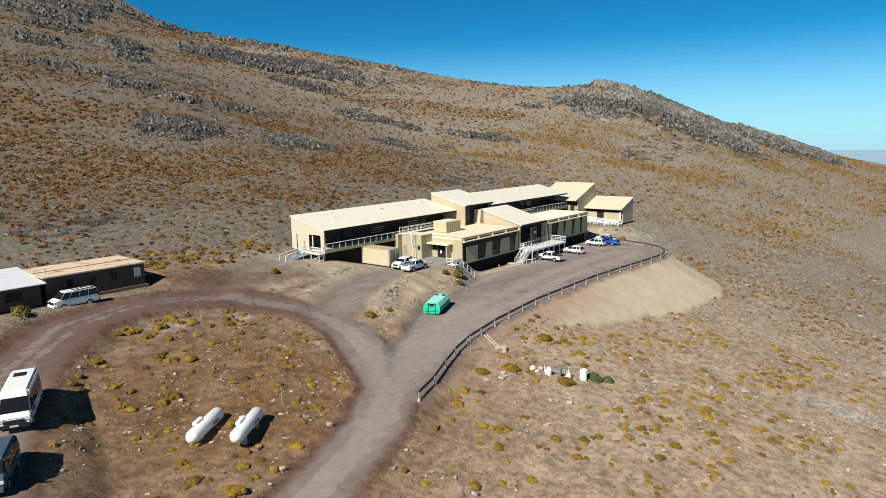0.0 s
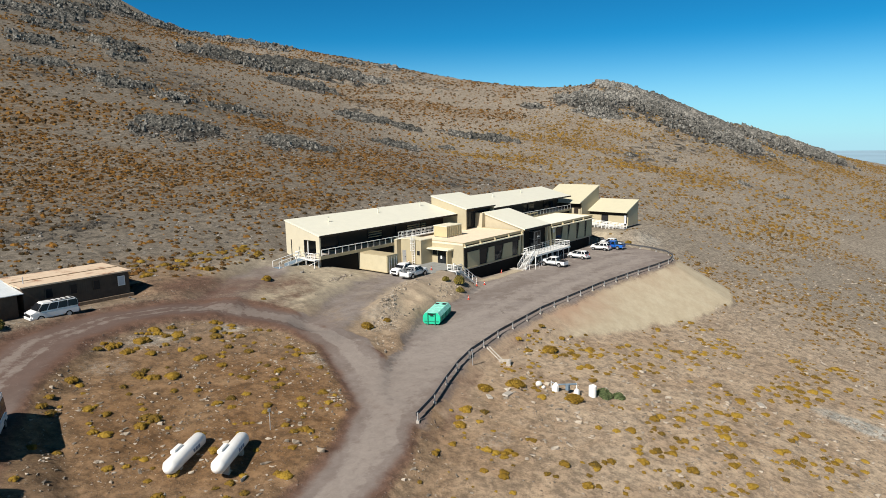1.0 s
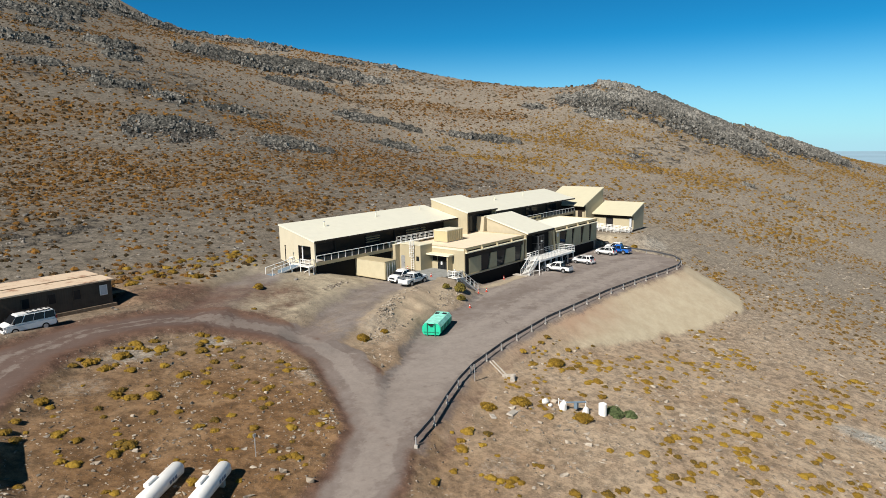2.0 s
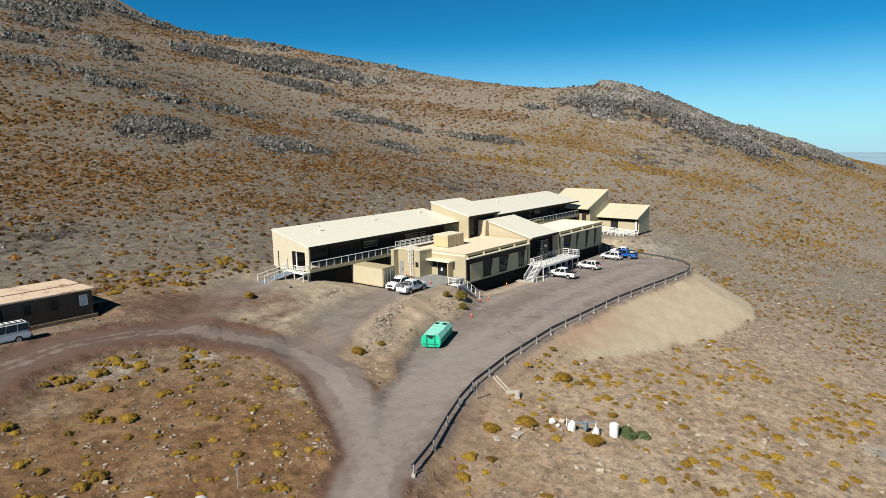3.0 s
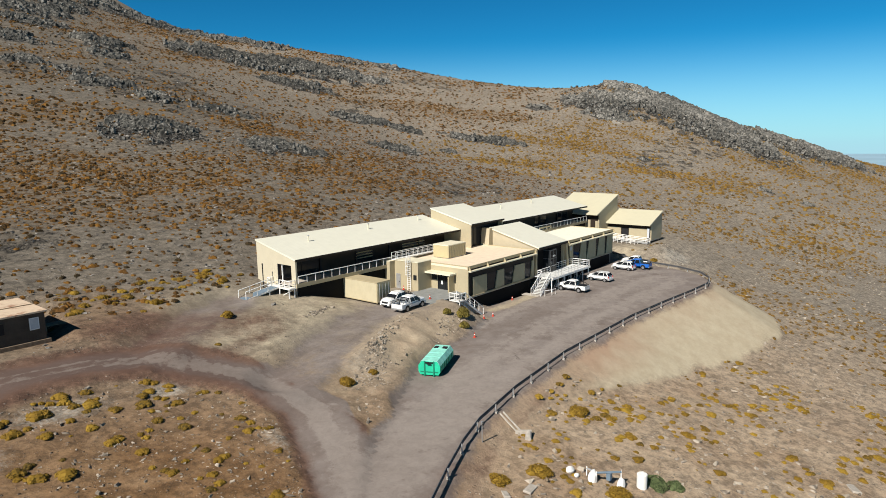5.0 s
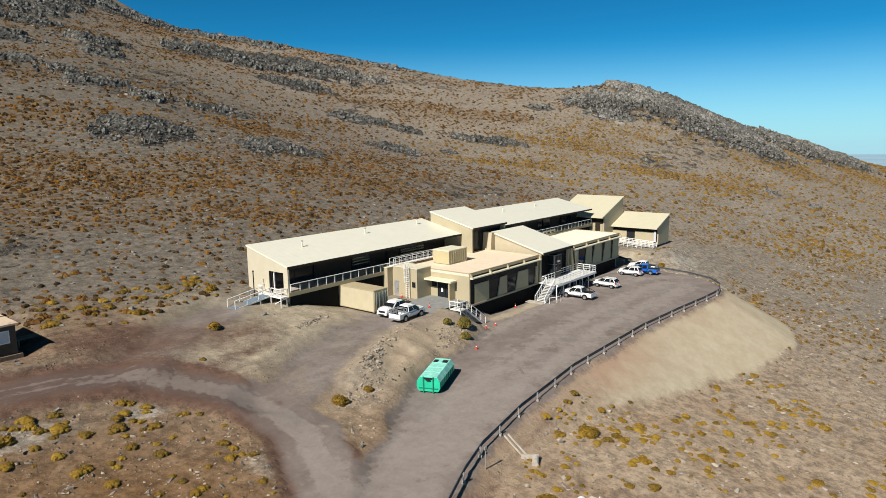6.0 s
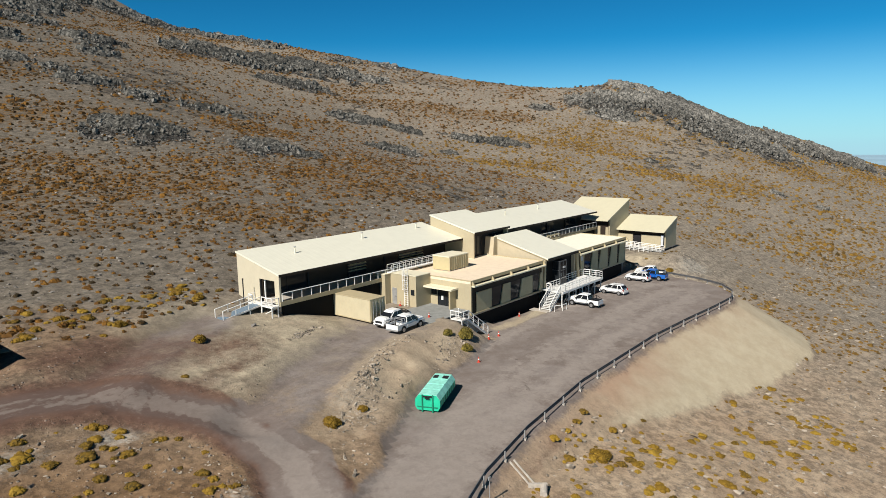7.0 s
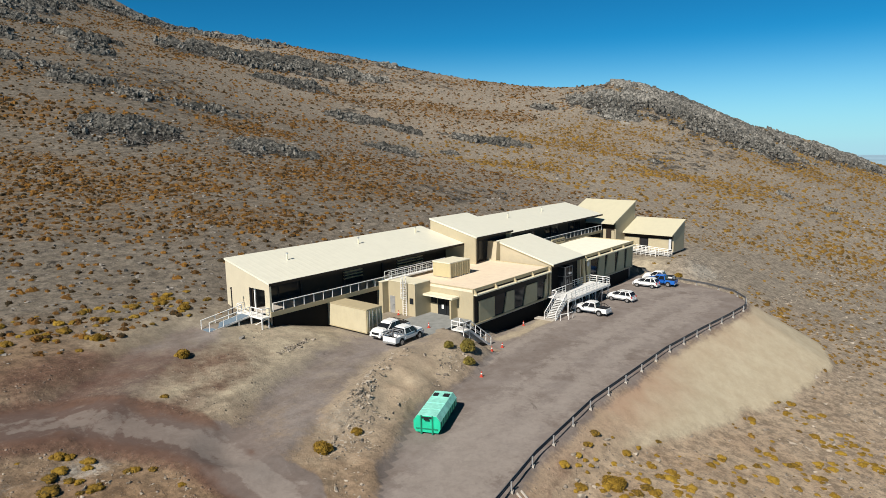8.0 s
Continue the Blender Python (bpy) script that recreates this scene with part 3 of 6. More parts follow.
def ribbed(name, color, pitch, axis_index, rough=0.5, depth=0.03, vary=0.06, metal=0.0):
    """Painted sheet with pressed ribs along one axis of the world."""
    s = Shader(name, rough, metal)
    sep = s.node("ShaderNodeSeparateXYZ")
    s.put(sep.inputs[0], s.pos())
    wave = s.math("SINE", s.math("MULTIPLY", sep.outputs[axis_index], 2 * math.pi / pitch))
    rib = s.ramp(wave, 0.1, 0.8)
    stain = s.ramp(s.noise(0.7, 6.0, 0.7), 0.35, 0.75)
    col = s.mix(stain, color, tuple(c * (1 - vary * 2) for c in color))
    return s.done(col, normal=s.bump(rib, depth, 0.8))


def rusty_roof():
    s = Shader("rusted_roof_sheet", 0.75)
    n = s.ramp(s.noise(0.55, 7.0, 0.7), 0.5, 0.68)
    col = s.mix(n, (0.60, 0.47, 0.34), (0.26, 0.11, 0.055))
    return s.done(s.mix(s.ramp(s.noise(3.0), 0.3, 0.7, 0, 0.3), col, (0.4, 0.3, 0.22)))


def leaf_material(name, a, b, c):
    s = Shader(name, 0.85, spec=0.2)
    t = s.attr("tint")
    col = s.mix(s.ramp(t, 0.0, 0.5), a, b)
    col = s.mix(s.ramp(t, 0.5, 1.0), col, c)
    return s.done(col)


def stone_material(name, lo, hi, stain):
    s = Shader(name, 0.9, spec=0.2)
    t = s.attr("tint")
    col = s.mix(t, lo, hi)
    col = s.mix(s.ramp(s.noise(1.3, 6.0, 0.7), 0.4, 0.65, 0.0, 0.6), col, stain)
    crack = s.voro(0.55, "DISTANCE_TO_EDGE", s.mix(0.35, s.pos(), s.node("ShaderNodeTexNoise").outputs["Color"], "ADD"))
    # Dark lines paint the shade inside cracks in the rock.
    col = s.mix(s.ramp(crack, 0.02, 0.12, 0.75, 0.0), col, tuple(c * 0.3 for c in stain))
    return s.done(col, normal=s.bump(s.noise(2.5, 6.0, 0.75), 0.12))


M_GLASS = glass_material("dark_window_glass")
M_CARGLASS = glass_material("tinted_car_glass", (0.008, 0.009, 0.011), 0.05)
M_BOXRIB = ribbed("ribbed_beige_steel", (0.53, 0.465, 0.315), 0.28, 1, 0.55, 0.008)
M_HVACRIB = ribbed("ribbed_cream_sheet", (0.50, 0.43, 0.25), 0.55, 0, 0.5, 0.12)
M_ROOFRIB = ribbed("standing_seam_cream_roof", (0.71, 0.69, 0.57), 0.9, 0, 0.42, 0.006, 0.03)
M_ROOFRIB_Y = ribbed("cream_roof_seams", (0.56, 0.52, 0.375), 0.9, 1, 0.42, 0.006, 0.03)
M_WALLRIB = ribbed("vertical_beige_cladding", (0.42, 0.36, 0.238), 0.4, 1, 0.6, 0.012, 0.04)
M_WALLRIB_X = ribbed("beige_cladding_strips", (0.42, 0.36, 0.238), 0.4, 0, 0.6, 0.012, 0.04)
M_ENDRIB = ribbed("pale_beige_cladding", (0.54, 0.485, 0.36), 0.4, 1, 0.6, 0.008, 0.04)
M_WALLSMOOTH = plain_paint("smooth_beige_render", (0.47, 0.405, 0.285), 0.65, vary=0.05)
M_DOORSTEEL = plain_paint("dark_grey_door_steel", (0.085, 0.09, 0.095), 0.4, 0.3, vary=0.15)
M_PLINTH = plain_paint("brown_stone_plinth", (0.20, 0.145, 0.10), 0.9, vary=0.35, scale=2.5, grain=1)
M_RUST = rusty_roof()
M_CABIN = ribbed("weathered_brown_boards", (0.085, 0.06, 0.042), 0.25, 0, 0.85, 0.008, 0.2)
M_CONCRETE = plain_paint("pale_concrete", (0.42, 0.38, 0.33), 0.9, vary=0.2, scale=2.0, grain=1)
M_STEEL = plain_paint("galvanised_steel", (0.50, 0.51, 0.52), 0.45, 0.6, vary=0.15)
# Steel darker than galvanised: the beam's shaded side is put into the colour.
M_RAILBEAM = plain_paint("shade_dark_rail_steel", (0.10, 0.10, 0.105), 0.55, 0.2, vary=0.2)
M_TYRE = plain_paint("black_rubber", (0.02, 0.02, 0.02), 0.9)
M_RIM = plain_paint("alloy_rim", (0.45, 0.45, 0.46), 0.35, 0.7)
M_CARWHITE = plain_paint("white_car_paint", (0.76, 0.76, 0.75), 0.25, vary=0.03)
M_CARBLUE = plain_paint("blue_car_paint", (0.015, 0.12, 0.46), 0.25, vary=0.05)
M_CARGREY = plain_paint("blue_grey_car_paint", (0.055, 0.085, 0.11), 0.3, vary=0.08)
M_BLACK = plain_paint("black_plastic", (0.018, 0.018, 0.02), 0.6)
M_LAMP = plain_paint("clear_lamp_glass", (0.55, 0.57, 0.6), 0.1)
M_RED = plain_paint("red_lamp_plastic", (0.45, 0.02, 0.015), 0.3)
M_ORANGE = plain_paint("orange_cone_plastic", (0.50, 0.06, 0.035), 0.6)
M_GREEN = plain_paint("green_painted_steel", (0.015, 0.50, 0.29), 0.5, vary=0.15)
M_GREENLID = plain_paint("faded_mint_steel", (0.27, 0.66, 0.55), 0.6, vary=0.2)
M_DARKGREEN = plain_paint("dark_green_steel", (0.01, 0.20, 0.12), 0.5, vary=0.15)
M_TANK = plain_paint("white_tank_enamel", (0.80, 0.79, 0.76), 0.35, vary=0.05)
M_BLUE = plain_paint("faded_blue_lettering", (0.12, 0.16, 0.24), 0.6)
M_DECKWHITE = plain_paint("scuffed_white_deck", (0.66, 0.66, 0.64), 0.6, vary=0.2, scale=3.0, grain=1)
M_TIN = ribbed("pale_corrugated_tin", (0.60, 0.64, 0.66), 0.3, 0, 0.45, 0.01, 0.06)
M_RAMPDECK = plain_paint("blue_grey_ramp_deck", (0.14, 0.19, 0.24), 0.6, vary=0.1)
M_WOOD = plain_paint("weathered_timber", (0.30, 0.23, 0.15), 0.85, vary=0.25)
M_SHRUB = leaf_material("ochre_shrub", (0.030, 0.022, 0.010), (0.098, 0.046, 0.010), (0.180, 0.086, 0.015))
M_SHRUBRIDGE = leaf_material("yellow_brown_shrub", (0.056, 0.038, 0.013), (0.138, 0.076, 0.015), (0.205, 0.120, 0.022))
M_SHRUBNEAR = leaf_material("yellow_olive_shrub", (0.062, 0.043, 0.011), (0.175, 0.103, 0.013), (0.265, 0.168, 0.023))
M_STONE = stone_material("grey_rock", (0.024, 0.024, 0.022), (0.325, 0.305, 0.272), (0.085, 0.084, 0.073))
M_STONEGREY = stone_material("pale_grey_field_stone", (0.12, 0.108, 0.095), (0.33, 0.305, 0.275), (0.15, 0.135, 0.118))
M_STONETAN = stone_material("tan_field_stone", (0.27, 0.228, 0.18), (0.47, 0.41, 0.335), (0.30, 0.25, 0.20))


# ---- building helpers: geometry is given in world places and stored under its thing ----
def wpart(name, bm, material, parent, label=""):
    m, p = Matrix.Identity(4), parent
    while p:
        m = p.matrix_basis @ m
        p = p.parent
    bm.transform(m.inverted())
    return part(name, bm, material, parent, label)


def house(name, x, y, z, label, category="building"):
    return thing(name, Matrix.Translation((x, y, z)), label, category)


def wall_y(name, parent, mat, x, y0, y1, z0, zf, zb, thick, label=""):
    """A wall in the plane x, between y0 and y1, its top going from zf to zb."""
    return wpart(name, prism([(x, y0, z0), (x, y1, z0), (x, y1, zb), (x, y0, zf)], (thick, 0, 0)), mat, parent, label)


def slab(name, parent, mat, x0, x1, y0, y1, z00, z01, thick, along="y", label=""):
    """A roof plate; its underside goes from z00 to z01 along y or x."""
    if along == "y":
        pts = [(x0, y0, z00), (x0, y1, z01), (x0, y1, z01 + thick), (x0, y0, z00 + thick)]
        return wpart(name, prism(pts, (x1 - x0, 0, 0)), mat, parent, label)
    pts = [(x0, y0, z00), (x1, y0, z01), (x1, y0, z01 + thick), (x0, y0, z00 + thick)]
    return wpart(name, prism(pts, (0, y1 - y0, 0)), mat, parent, label)


def window_y(parent, x0, x1, y, z0, z1, louvres=0, mullions=1):
    """A window in a wall that faces -y."""
    f = 0.07
    bm = box(x0, x1, y - 0.06, y + 0.02, z0, z0 + f)
    box(x0, x1, y - 0.06, y + 0.02, z1 - f, z1, bm)
    box(x0, x0 + f, y - 0.06, y + 0.02, z0 + f, z1 - f, bm)
    box(x1 - f, x1, y - 0.06, y + 0.02, z0 + f, z1 - f, bm)
    for k in range(1, mullions + 1):
        c = x0 + (x1 - x0) * k / (mullions + 1)
        box(c - 0.04, c + 0.04, y - 0.05, y + 0.02, z0 + f, z1 - f, bm)
    w = wpart("window", bm, M_BLACK, parent, "dark framed window")
    wpart("pane", box(x0 + f, x1 - f, y - 0.02, y + 0.015, z0 + f, z1 - f), M_GLASS, w)
    for k in range(louvres):
        zc = z1 - 0.25 - k * 0.42
        wpart("louvre", prism([(x0 + 0.1, y - 0.26, zc - 0.09), (x0 + 0.1, y - 0.23, zc - 0.12), (x0 + 0.1, y - 0.06, zc - 0.01), (x0 + 0.1, y - 0.09, zc + 0.02)], (x1 - x0 - 0.2, 0, 0)), M_PANEL, w)
    return w


def posts_under(parent, xs, ys, z_top, size=0.25):
    for x in xs:
        for y in ys:
            g = ground_z(x, y) - 0.3
            if g < z_top - 0.15:
                wpart("stilt", box(x - size / 2, x + size / 2, y - size / 2, y + size / 2, g, z_top), M_CONCRETE, parent)


def railing(name, pts, height, label, spacing=1.45, mids=1, r=0.035, mat=None, category="railing"):
    """Posts and bars along a line of floor points."""
    mat = mat or M_WHITE
    ob = thing(name, Matrix.Translation(pts[0]), label, category, "white steel railings")
    up = Vector((0, 0, height))
    top, mid = bmesh.new(), bmesh.new()
    for a, b in zip(pts, pts[1:]):
        a, b = Vector(a), Vector(b)
        rod(a + up, b + up, r * 1.25, top, 6)
        for k in range(1, mids + 1):
            rod(a + up * k / (mids + 1), b + up * k / (mids + 1), r * 0.7, mid, 5)
        n = max(1, round((b - a).length / spacing))
        for i in range(n + 1):
            if i == n and b != Vector(pts[-1]):
                continue
            p = a.lerp(b, i / n)
            wpart("post", rod(p, p + up, r, None, 6), mat, ob)
    wpart("top_rail", top, mat, ob)
    if mids:
        wpart("mid_rail", mid, mat, ob)
    else:
        mid.free()
    return ob


def stairs(name, a, b, width_vec, steps, label):
    """A steel stair from the low middle-left corner a up to b; width_vec goes across it."""
    a, b, w = Vector(a), Vector(b), Vector(width_vec)
    ob = thing(name, Matrix.Translation(a), label, "stairs")
    run = (b - a).normalized()
    drop = Vector((0, 0, -0.34))
    for o in (Vector((0, 0, 0)), w):
        across = w.normalized() * 0.06
        wpart("stringer", prism([a + o, b + o, b + o + drop, a + o + drop], across), M_WHITE, ob)
    flat = Vector((run.x, run.y, 0)).normalized() * 0.28
    for i in range(1, steps):
        c = a.lerp(b, i / steps)
        wpart("tread", prism([c, c + w, c + w + flat, c + flat], (0, 0, 0.05)), M_DECKWHITE, ob)
    return ob


# ---- the lodge: two long wings, a raised core, front annexes and outer blocks ----
def long_wing(x0, x1, west_end, windows):
    yf, yb, zf, zb, floor = 12.12, 20.4, 9.40, 11.40, 5.6
    slope = (zb - zf) / (yb - yf)
    h = house("lodge_wing", x0, yf, floor, "long beige lodge wing with cream roof and open gallery")
    slab("roof", h, M_ROOFRIB, x0 - 0.06, x1, yf - 0.1, yb + 0.15, zf - 0.2 - 0.1 * slope, zb - 0.2 + 0.15 * slope, 0.2)
    wpart("eave_trim", box(x0 - 0.08, x1, yf - 0.16, yf - 0.1, zf - 0.34, zf - 0.02), M_DARK, h, "dark brown eave trim")
    wpart("back_wall", box(x0 + 0.25, x1, yb - 0.25, yb, floor, zb - 0.27), M_WALLRIB_X, h)
    # The wall's brown is darkened for the shade inside the gallery.
    face = wpart("gallery_wall", box(x0 + 0.25, x1, 15.6, 15.8, floor, zf + 0.58), M_DARK, h, "brown gallery wall with shade in its colour")
    wpart("deck", box(x0 + 0.25, x1, yf + 0.05, yb - 0.25, floor + 0.1, floor + 0.42), M_CONCRETE, h)
    wpart("edge_beam", box(x0 + 0.02, x1, yf - 0.08, yf + 0.05, floor, floor + 0.52), M_WALL, h, "beige floor edge beam")
    if west_end:
        wall_y("end_wall", h, M_ENDRIB, x0, 15.9, yb, floor - 0.1, zf - 0.22 + (15.9 - yf) * slope, zb - 0.22, 0.25)
        wall_y("end_fin", h, M_ENDRIB, x0, yf, 13.0, floor - 0.05, zf - 0.22, zf - 0.22 + 0.88 * slope, 0.25)
        wall_y("door_head", h, M_ENDRIB, x0, 13.0, 15.9, 8.5, zf - 0.22 + 0.88 * slope, zf - 0.22 + (15.9 - yf) * slope, 0.25)
        wpart("door_jamb", box(x0 - 0.02, x0 + 0.2, 15.72, 15.9, floor, 8.5), M_BLACK, h)
        wpart("inner_post", box(x0 + 0.3, x0 + 0.42, 15.3, 15.45, floor, 8.4), M_WHITE, h)
    for wx0, wx1, lv in windows:
        window_y(face, wx0, wx1, 15.6, 6.35, 8.25, lv, 1)
    n = int((x1 - x0) / 7.0)
    for i in range(1, n):
        xx = x0 + (x1 - x0) * i / n
        wpart("pilaster", box(xx - 0.12, xx + 0.12, 15.42, 15.6, floor + 0.42, 9.0), M_BLACK, h)
    posts_under(h, [x0 + 0.8 + i * 5.2 for i in range(int((x1 - x0) / 5.2))], (13.0, 16.0, 19.8), floor + 0.05)
    # Added black sheet where only shade lies below the deck.
    wpart("plinth", box(x0 + 0.7, x1, 12.45, 12.75, 0.5, floor + 0.05), M_VOID, h, "black sheet in place of shade under the wing")
    railing("gallery_railing", [(x0 + 0.35, yf - 0.02, floor + 0.5), (x1 - 0.1, yf - 0.02, floor + 0.5)], 1.0, "white steel gallery railing on a lodge wing", 1.45, 0, 0.045)
    return h


long_wing(-21.0, 14.1, True, [(-20.3, -14.2, 0), (-7.2, -3.6, 3), (3.0, 8.6, 3)])
long_wing(23.7, 60.8, False, [(27, 31, 0), (35, 40, 0), (44, 49, 0), (53, 58, 0)])
for vx, vy in ((-14.6, 17.1), (-1.8, 18.1), (10.4, 18.5), (35, 18.0), (47, 18.2)):
    vz = 9.4 + (vy - 12.12) * 0.2415
    v = thing("roof_vent", (vx, vy, vz - 0.05), "pale metal vent pipe on the cream roof", "vent", "roof vents")
    part("pipe", rod((0, 0, 0), (0, 0, 0.8), 0.09, None, 8), M_ROOF, v)
    part("cap", rod((0, 0, 0.8), (0, 0, 0.92), 0.15, None, 8), M_STEEL, v)


def raised_core():
    x0, x1, yf, yb, zf, zb = 14.1, 23.7, 9.85, 18.6, 10.5, 12.72
    s = (zb - zf) / (yb - yf)
    h = house("lodge_core", x0, yf, 5.5, "raised beige core block with a cream sloping roof")
    slab("roof", h, M_ROOFRIB, x0 - 0.1, x1 + 0.1, yf - 0.25, yb + 0.1, zf - 0.2 - 0.25 * s, zb - 0.2 + 0.1 * s, 0.2)
    wpart("eave_trim", box(x0 - 0.1, x1 + 0.1, yf - 0.31, yf - 0.25, zf - 0.36, zf - 0.08), M_DARK, h, "dark brown eave trim")
    wall_y("west_wall", h, M_WALLRIB, x0, yf, yb, 5.5, zf - 0.22, zb - 0.22, 0.25)
    wall_y("east_wall", h, M_WALLRIB, x1 - 0.25, yf, yb, 5.5, zf - 0.22, zb - 0.22, 0.25)
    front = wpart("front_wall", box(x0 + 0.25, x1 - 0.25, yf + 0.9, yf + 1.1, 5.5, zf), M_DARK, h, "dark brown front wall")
    window_y(front, x0 + 0.6, x0 + 4.6, yf + 0.9, 6.6, 9.6, 0, 2)
    window_y(front, x0 + 5.0, x1 - 0.6, yf + 0.9, 6.6, 9.6, 0, 2)
    wpart("back_wall", box(x0 + 0.25, x1 - 0.25, yb - 0.25, yb, 5.5, zb - 0.25), M_WALLRIB_X, h)


raised_core()


def front_annex(x0, x1, yb, panels, open_west, panel_top, label, deck=(M_DECK, "pinkish beige roof membrane")):
    """A flat-roofed annex on stilts with a sun shelf and slanted panels on its dark front."""
    zt, zl, zb = 6.45, 5.72, 1.7
    h = house("front_annex", x0, 0, zb, label)
    wpart("roof_deck", box(x0, x1, -0.02, yb, zt - 0.45, zt - 0.12), deck[0], h, deck[1])
    bm = box(x0 - 0.02, x1 + 0.02, -0.16, -0.02, zt - 0.42, zt)
    wpart("front_parapet", bm, M_WALL, h)
    wpart("west_parapet", box(x0 - 0.02, x0 + 0.14, -0.02, yb, zt - 0.12, zt), M_WALL, h)
    wpart("east_parapet", box(x1 - 0.14, x1 + 0.02, -0.02, yb, zt - 0.12, zt - 0.002), M_WALL, h)
    wpart("back_parapet", box(x0 + 0.14, x1 - 0.14, yb - 0.15, yb, zt - 0.12, zt), M_WALL, h)
    wpart("sun_shelf", box(x0 + 0.1, x1, -0.62, -0.02, zl - 0.1, zl + 0.06), M_ROOF, h, "cream sun shelf")
    n = max(3, round((x1 - x0) / 4.2))
    for i in range(n + 1):
        xx = x0 + 0.16 + (x1 - x0 - 0.3) * i / n
        wpart("bracket", prism([(xx, -0.6, zl + 0.06), (xx, -0.02, zl + 0.06), (xx, -0.02, zt - 0.1), (xx, -0.2, zt - 0.1)], (0.16, 0, 0)), M_WALL, h)
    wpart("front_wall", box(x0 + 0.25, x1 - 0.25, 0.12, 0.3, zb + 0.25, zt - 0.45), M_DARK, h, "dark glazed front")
    for k, (a0, a1, b0, b1) in enumerate(panels):
        # top from a0 to a1, foot from b0 to b1
        wpart("panel", prism([(b0, -0.06, zb + 0.28), (b1, -0.06, zb + 0.28), (a1, -0.06, panel_top), (a0, -0.06, panel_top)], (0, 0.16, 0)), M_PANEL, h, "olive grey slanted panel")
    ends = [(panels[i][1], panels[i + 1][0]) for i in range(len(panels) - 1)]
    for g0, g1 in ends:
        if g1 - g0 > 0.7:
            w = wpart("window", box(g0 + 0.1, g0 + 0.2, 0.02, 0.12, zb + 0.3, panel_top), M_BLACK, h, "tall dark window")
            wpart("pane", box(g0 + 0.2, g1 - 0.05, 0.09, 0.118, zb + 0.3, panel_top), M_GLASS, w)
    wpart("sill", box(x0, x1, -0.14, 0.12, zb + 0.1, zb + 0.26), M_WALL, h)
    wall_y("east_wall", h, M_WALLRIB, x1 - 0.25, 0.0, yb, zb, zt - 0.45, zt - 0.45, 0.25)
    wall_y("west_wall", h, M_WALLRIB, x0, 0.0 if open_west else 0.3, yb, zb, zt - 0.45, zt - 0.45, 0.25)
    wpart("corner_post", box(x0, x0 + 0.22, -0.12, 0.0, zb + 0.26, zt - 0.45), M_WALL, h)
    wpart("back_wall", box(x0 + 0.25, x1 - 0.25, yb - 0.25, yb, zb, zt - 0.45), M_WALLRIB_X, h)
    wpart("floor", box(x0, x1, 0.12, yb, zb - 0.12, zb + 0.1), M_CONCRETE, h)
    posts_under(h, [x0 + 0.9 + i * 6.2 for i in range(int((x1 - x0) / 6.2) + 1)], (0.9, 5.0), zb - 0.1)
    # Added black sheet for the shade between the stilts.
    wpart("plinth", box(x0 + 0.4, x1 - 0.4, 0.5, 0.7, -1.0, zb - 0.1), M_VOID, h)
    return h


annex = front_annex(0.0, 18.35, 12.0, [(1.35, 4.75, 1.35, 4.75), (7.65, 9.4, 6.95, 9.4), (12.5, 15.3, 11.7, 15.3), (17.6, 18.05, 17.2, 18.05)], True, 4.65,
                    "beige flat-roofed annex with slanted panels on a dark front")
front_annex(29.4, 48.3, 9.5, [(30.3, 31.7, 30.9, 31.7), (34.9, 36.8, 34.1, 36.8), (38.1, 40.75, 37.0, 40.75), (42.3, 44.6, 41.4, 44.6), (45.8, 47.8, 45.3, 47.8)], False, 5.4,
            "flat-roofed beige annex with tall slanted panels", (M_PALEDECK, "pale cream roof membrane"))
# rear roof screens of the eastern annex
scr = thing("roof_screen", (31, 9.3, 6.45), "beige slotted roof screen", "screen")
for a, b in ((30.2, 34.6), (35.6, 40.0)):
    part("top_bar", box(a - 31, b - 31, -0.1, 0.1, 0.75, 0.95), M_WALL, scr)
    part("low_bar", box(a - 31, b - 31, -0.1, 0.1, 0.0, 0.25), M_WALL, scr)
    for i in range(4):
        c = a - 31 + (b - a) * i / 3
        part("upright", box(c - 0.08, c + 0.08, -0.08, 0.08, 0.25, 0.75), M_WALL, scr)


def porch():
    # canopy, door and window of the annex's entrance on its west wall
    wpart("canopy", box(-1.5, -0.02, 2.0, 7.0, 5.05, 5.28), M_ROOF, annex, "cream porch canopy")
    wpart("porch_cheek", box(-1.3, -0.02, 2.35, 2.6, 2.2, 5.05), M_WALL, annex)
    frame_bm = box(-0.14, -0.02, 2.75, 5.45, 4.4, 4.55)
    box(-0.14, -0.02, 2.75, 2.87, 2.2, 4.4, frame_bm)
    box(-0.14, -0.02, 5.33, 5.45, 2.2, 4.4, frame_bm)
    box(-0.14, -0.02, 4.05, 4.15, 2.2, 4.4, frame_bm)
    d = wpart("door", frame_bm, M_BLACK, annex, "dark glazed double door")
    wpart("pane", box(-0.08, -0.03, 2.87, 4.05, 2.25, 4.4), M_GLASS, d)
    wpart("pane", box(-0.08, -0.03, 4.15, 5.33, 2.25, 4.4), M_GLASS, d)
    wpart("notice", box(-0.10, -0.085, 4.5, 4.85, 3.3, 3.9), M_WHITE, d, "white paper notice")
    wpart("transom", box(-0.08, -0.02, 2.8, 5.4, 4.55, 4.95), M_GLASS, d)
    w = wpart("window", box(-0.1, -0.02, 5.7, 6.6, 3.9, 4.85), M_BLACK, annex, "small dark window")
    wpart("pane", box(-0.13, -0.1, 5.78, 6.52, 3.98, 4.77), M_GLASS, w)
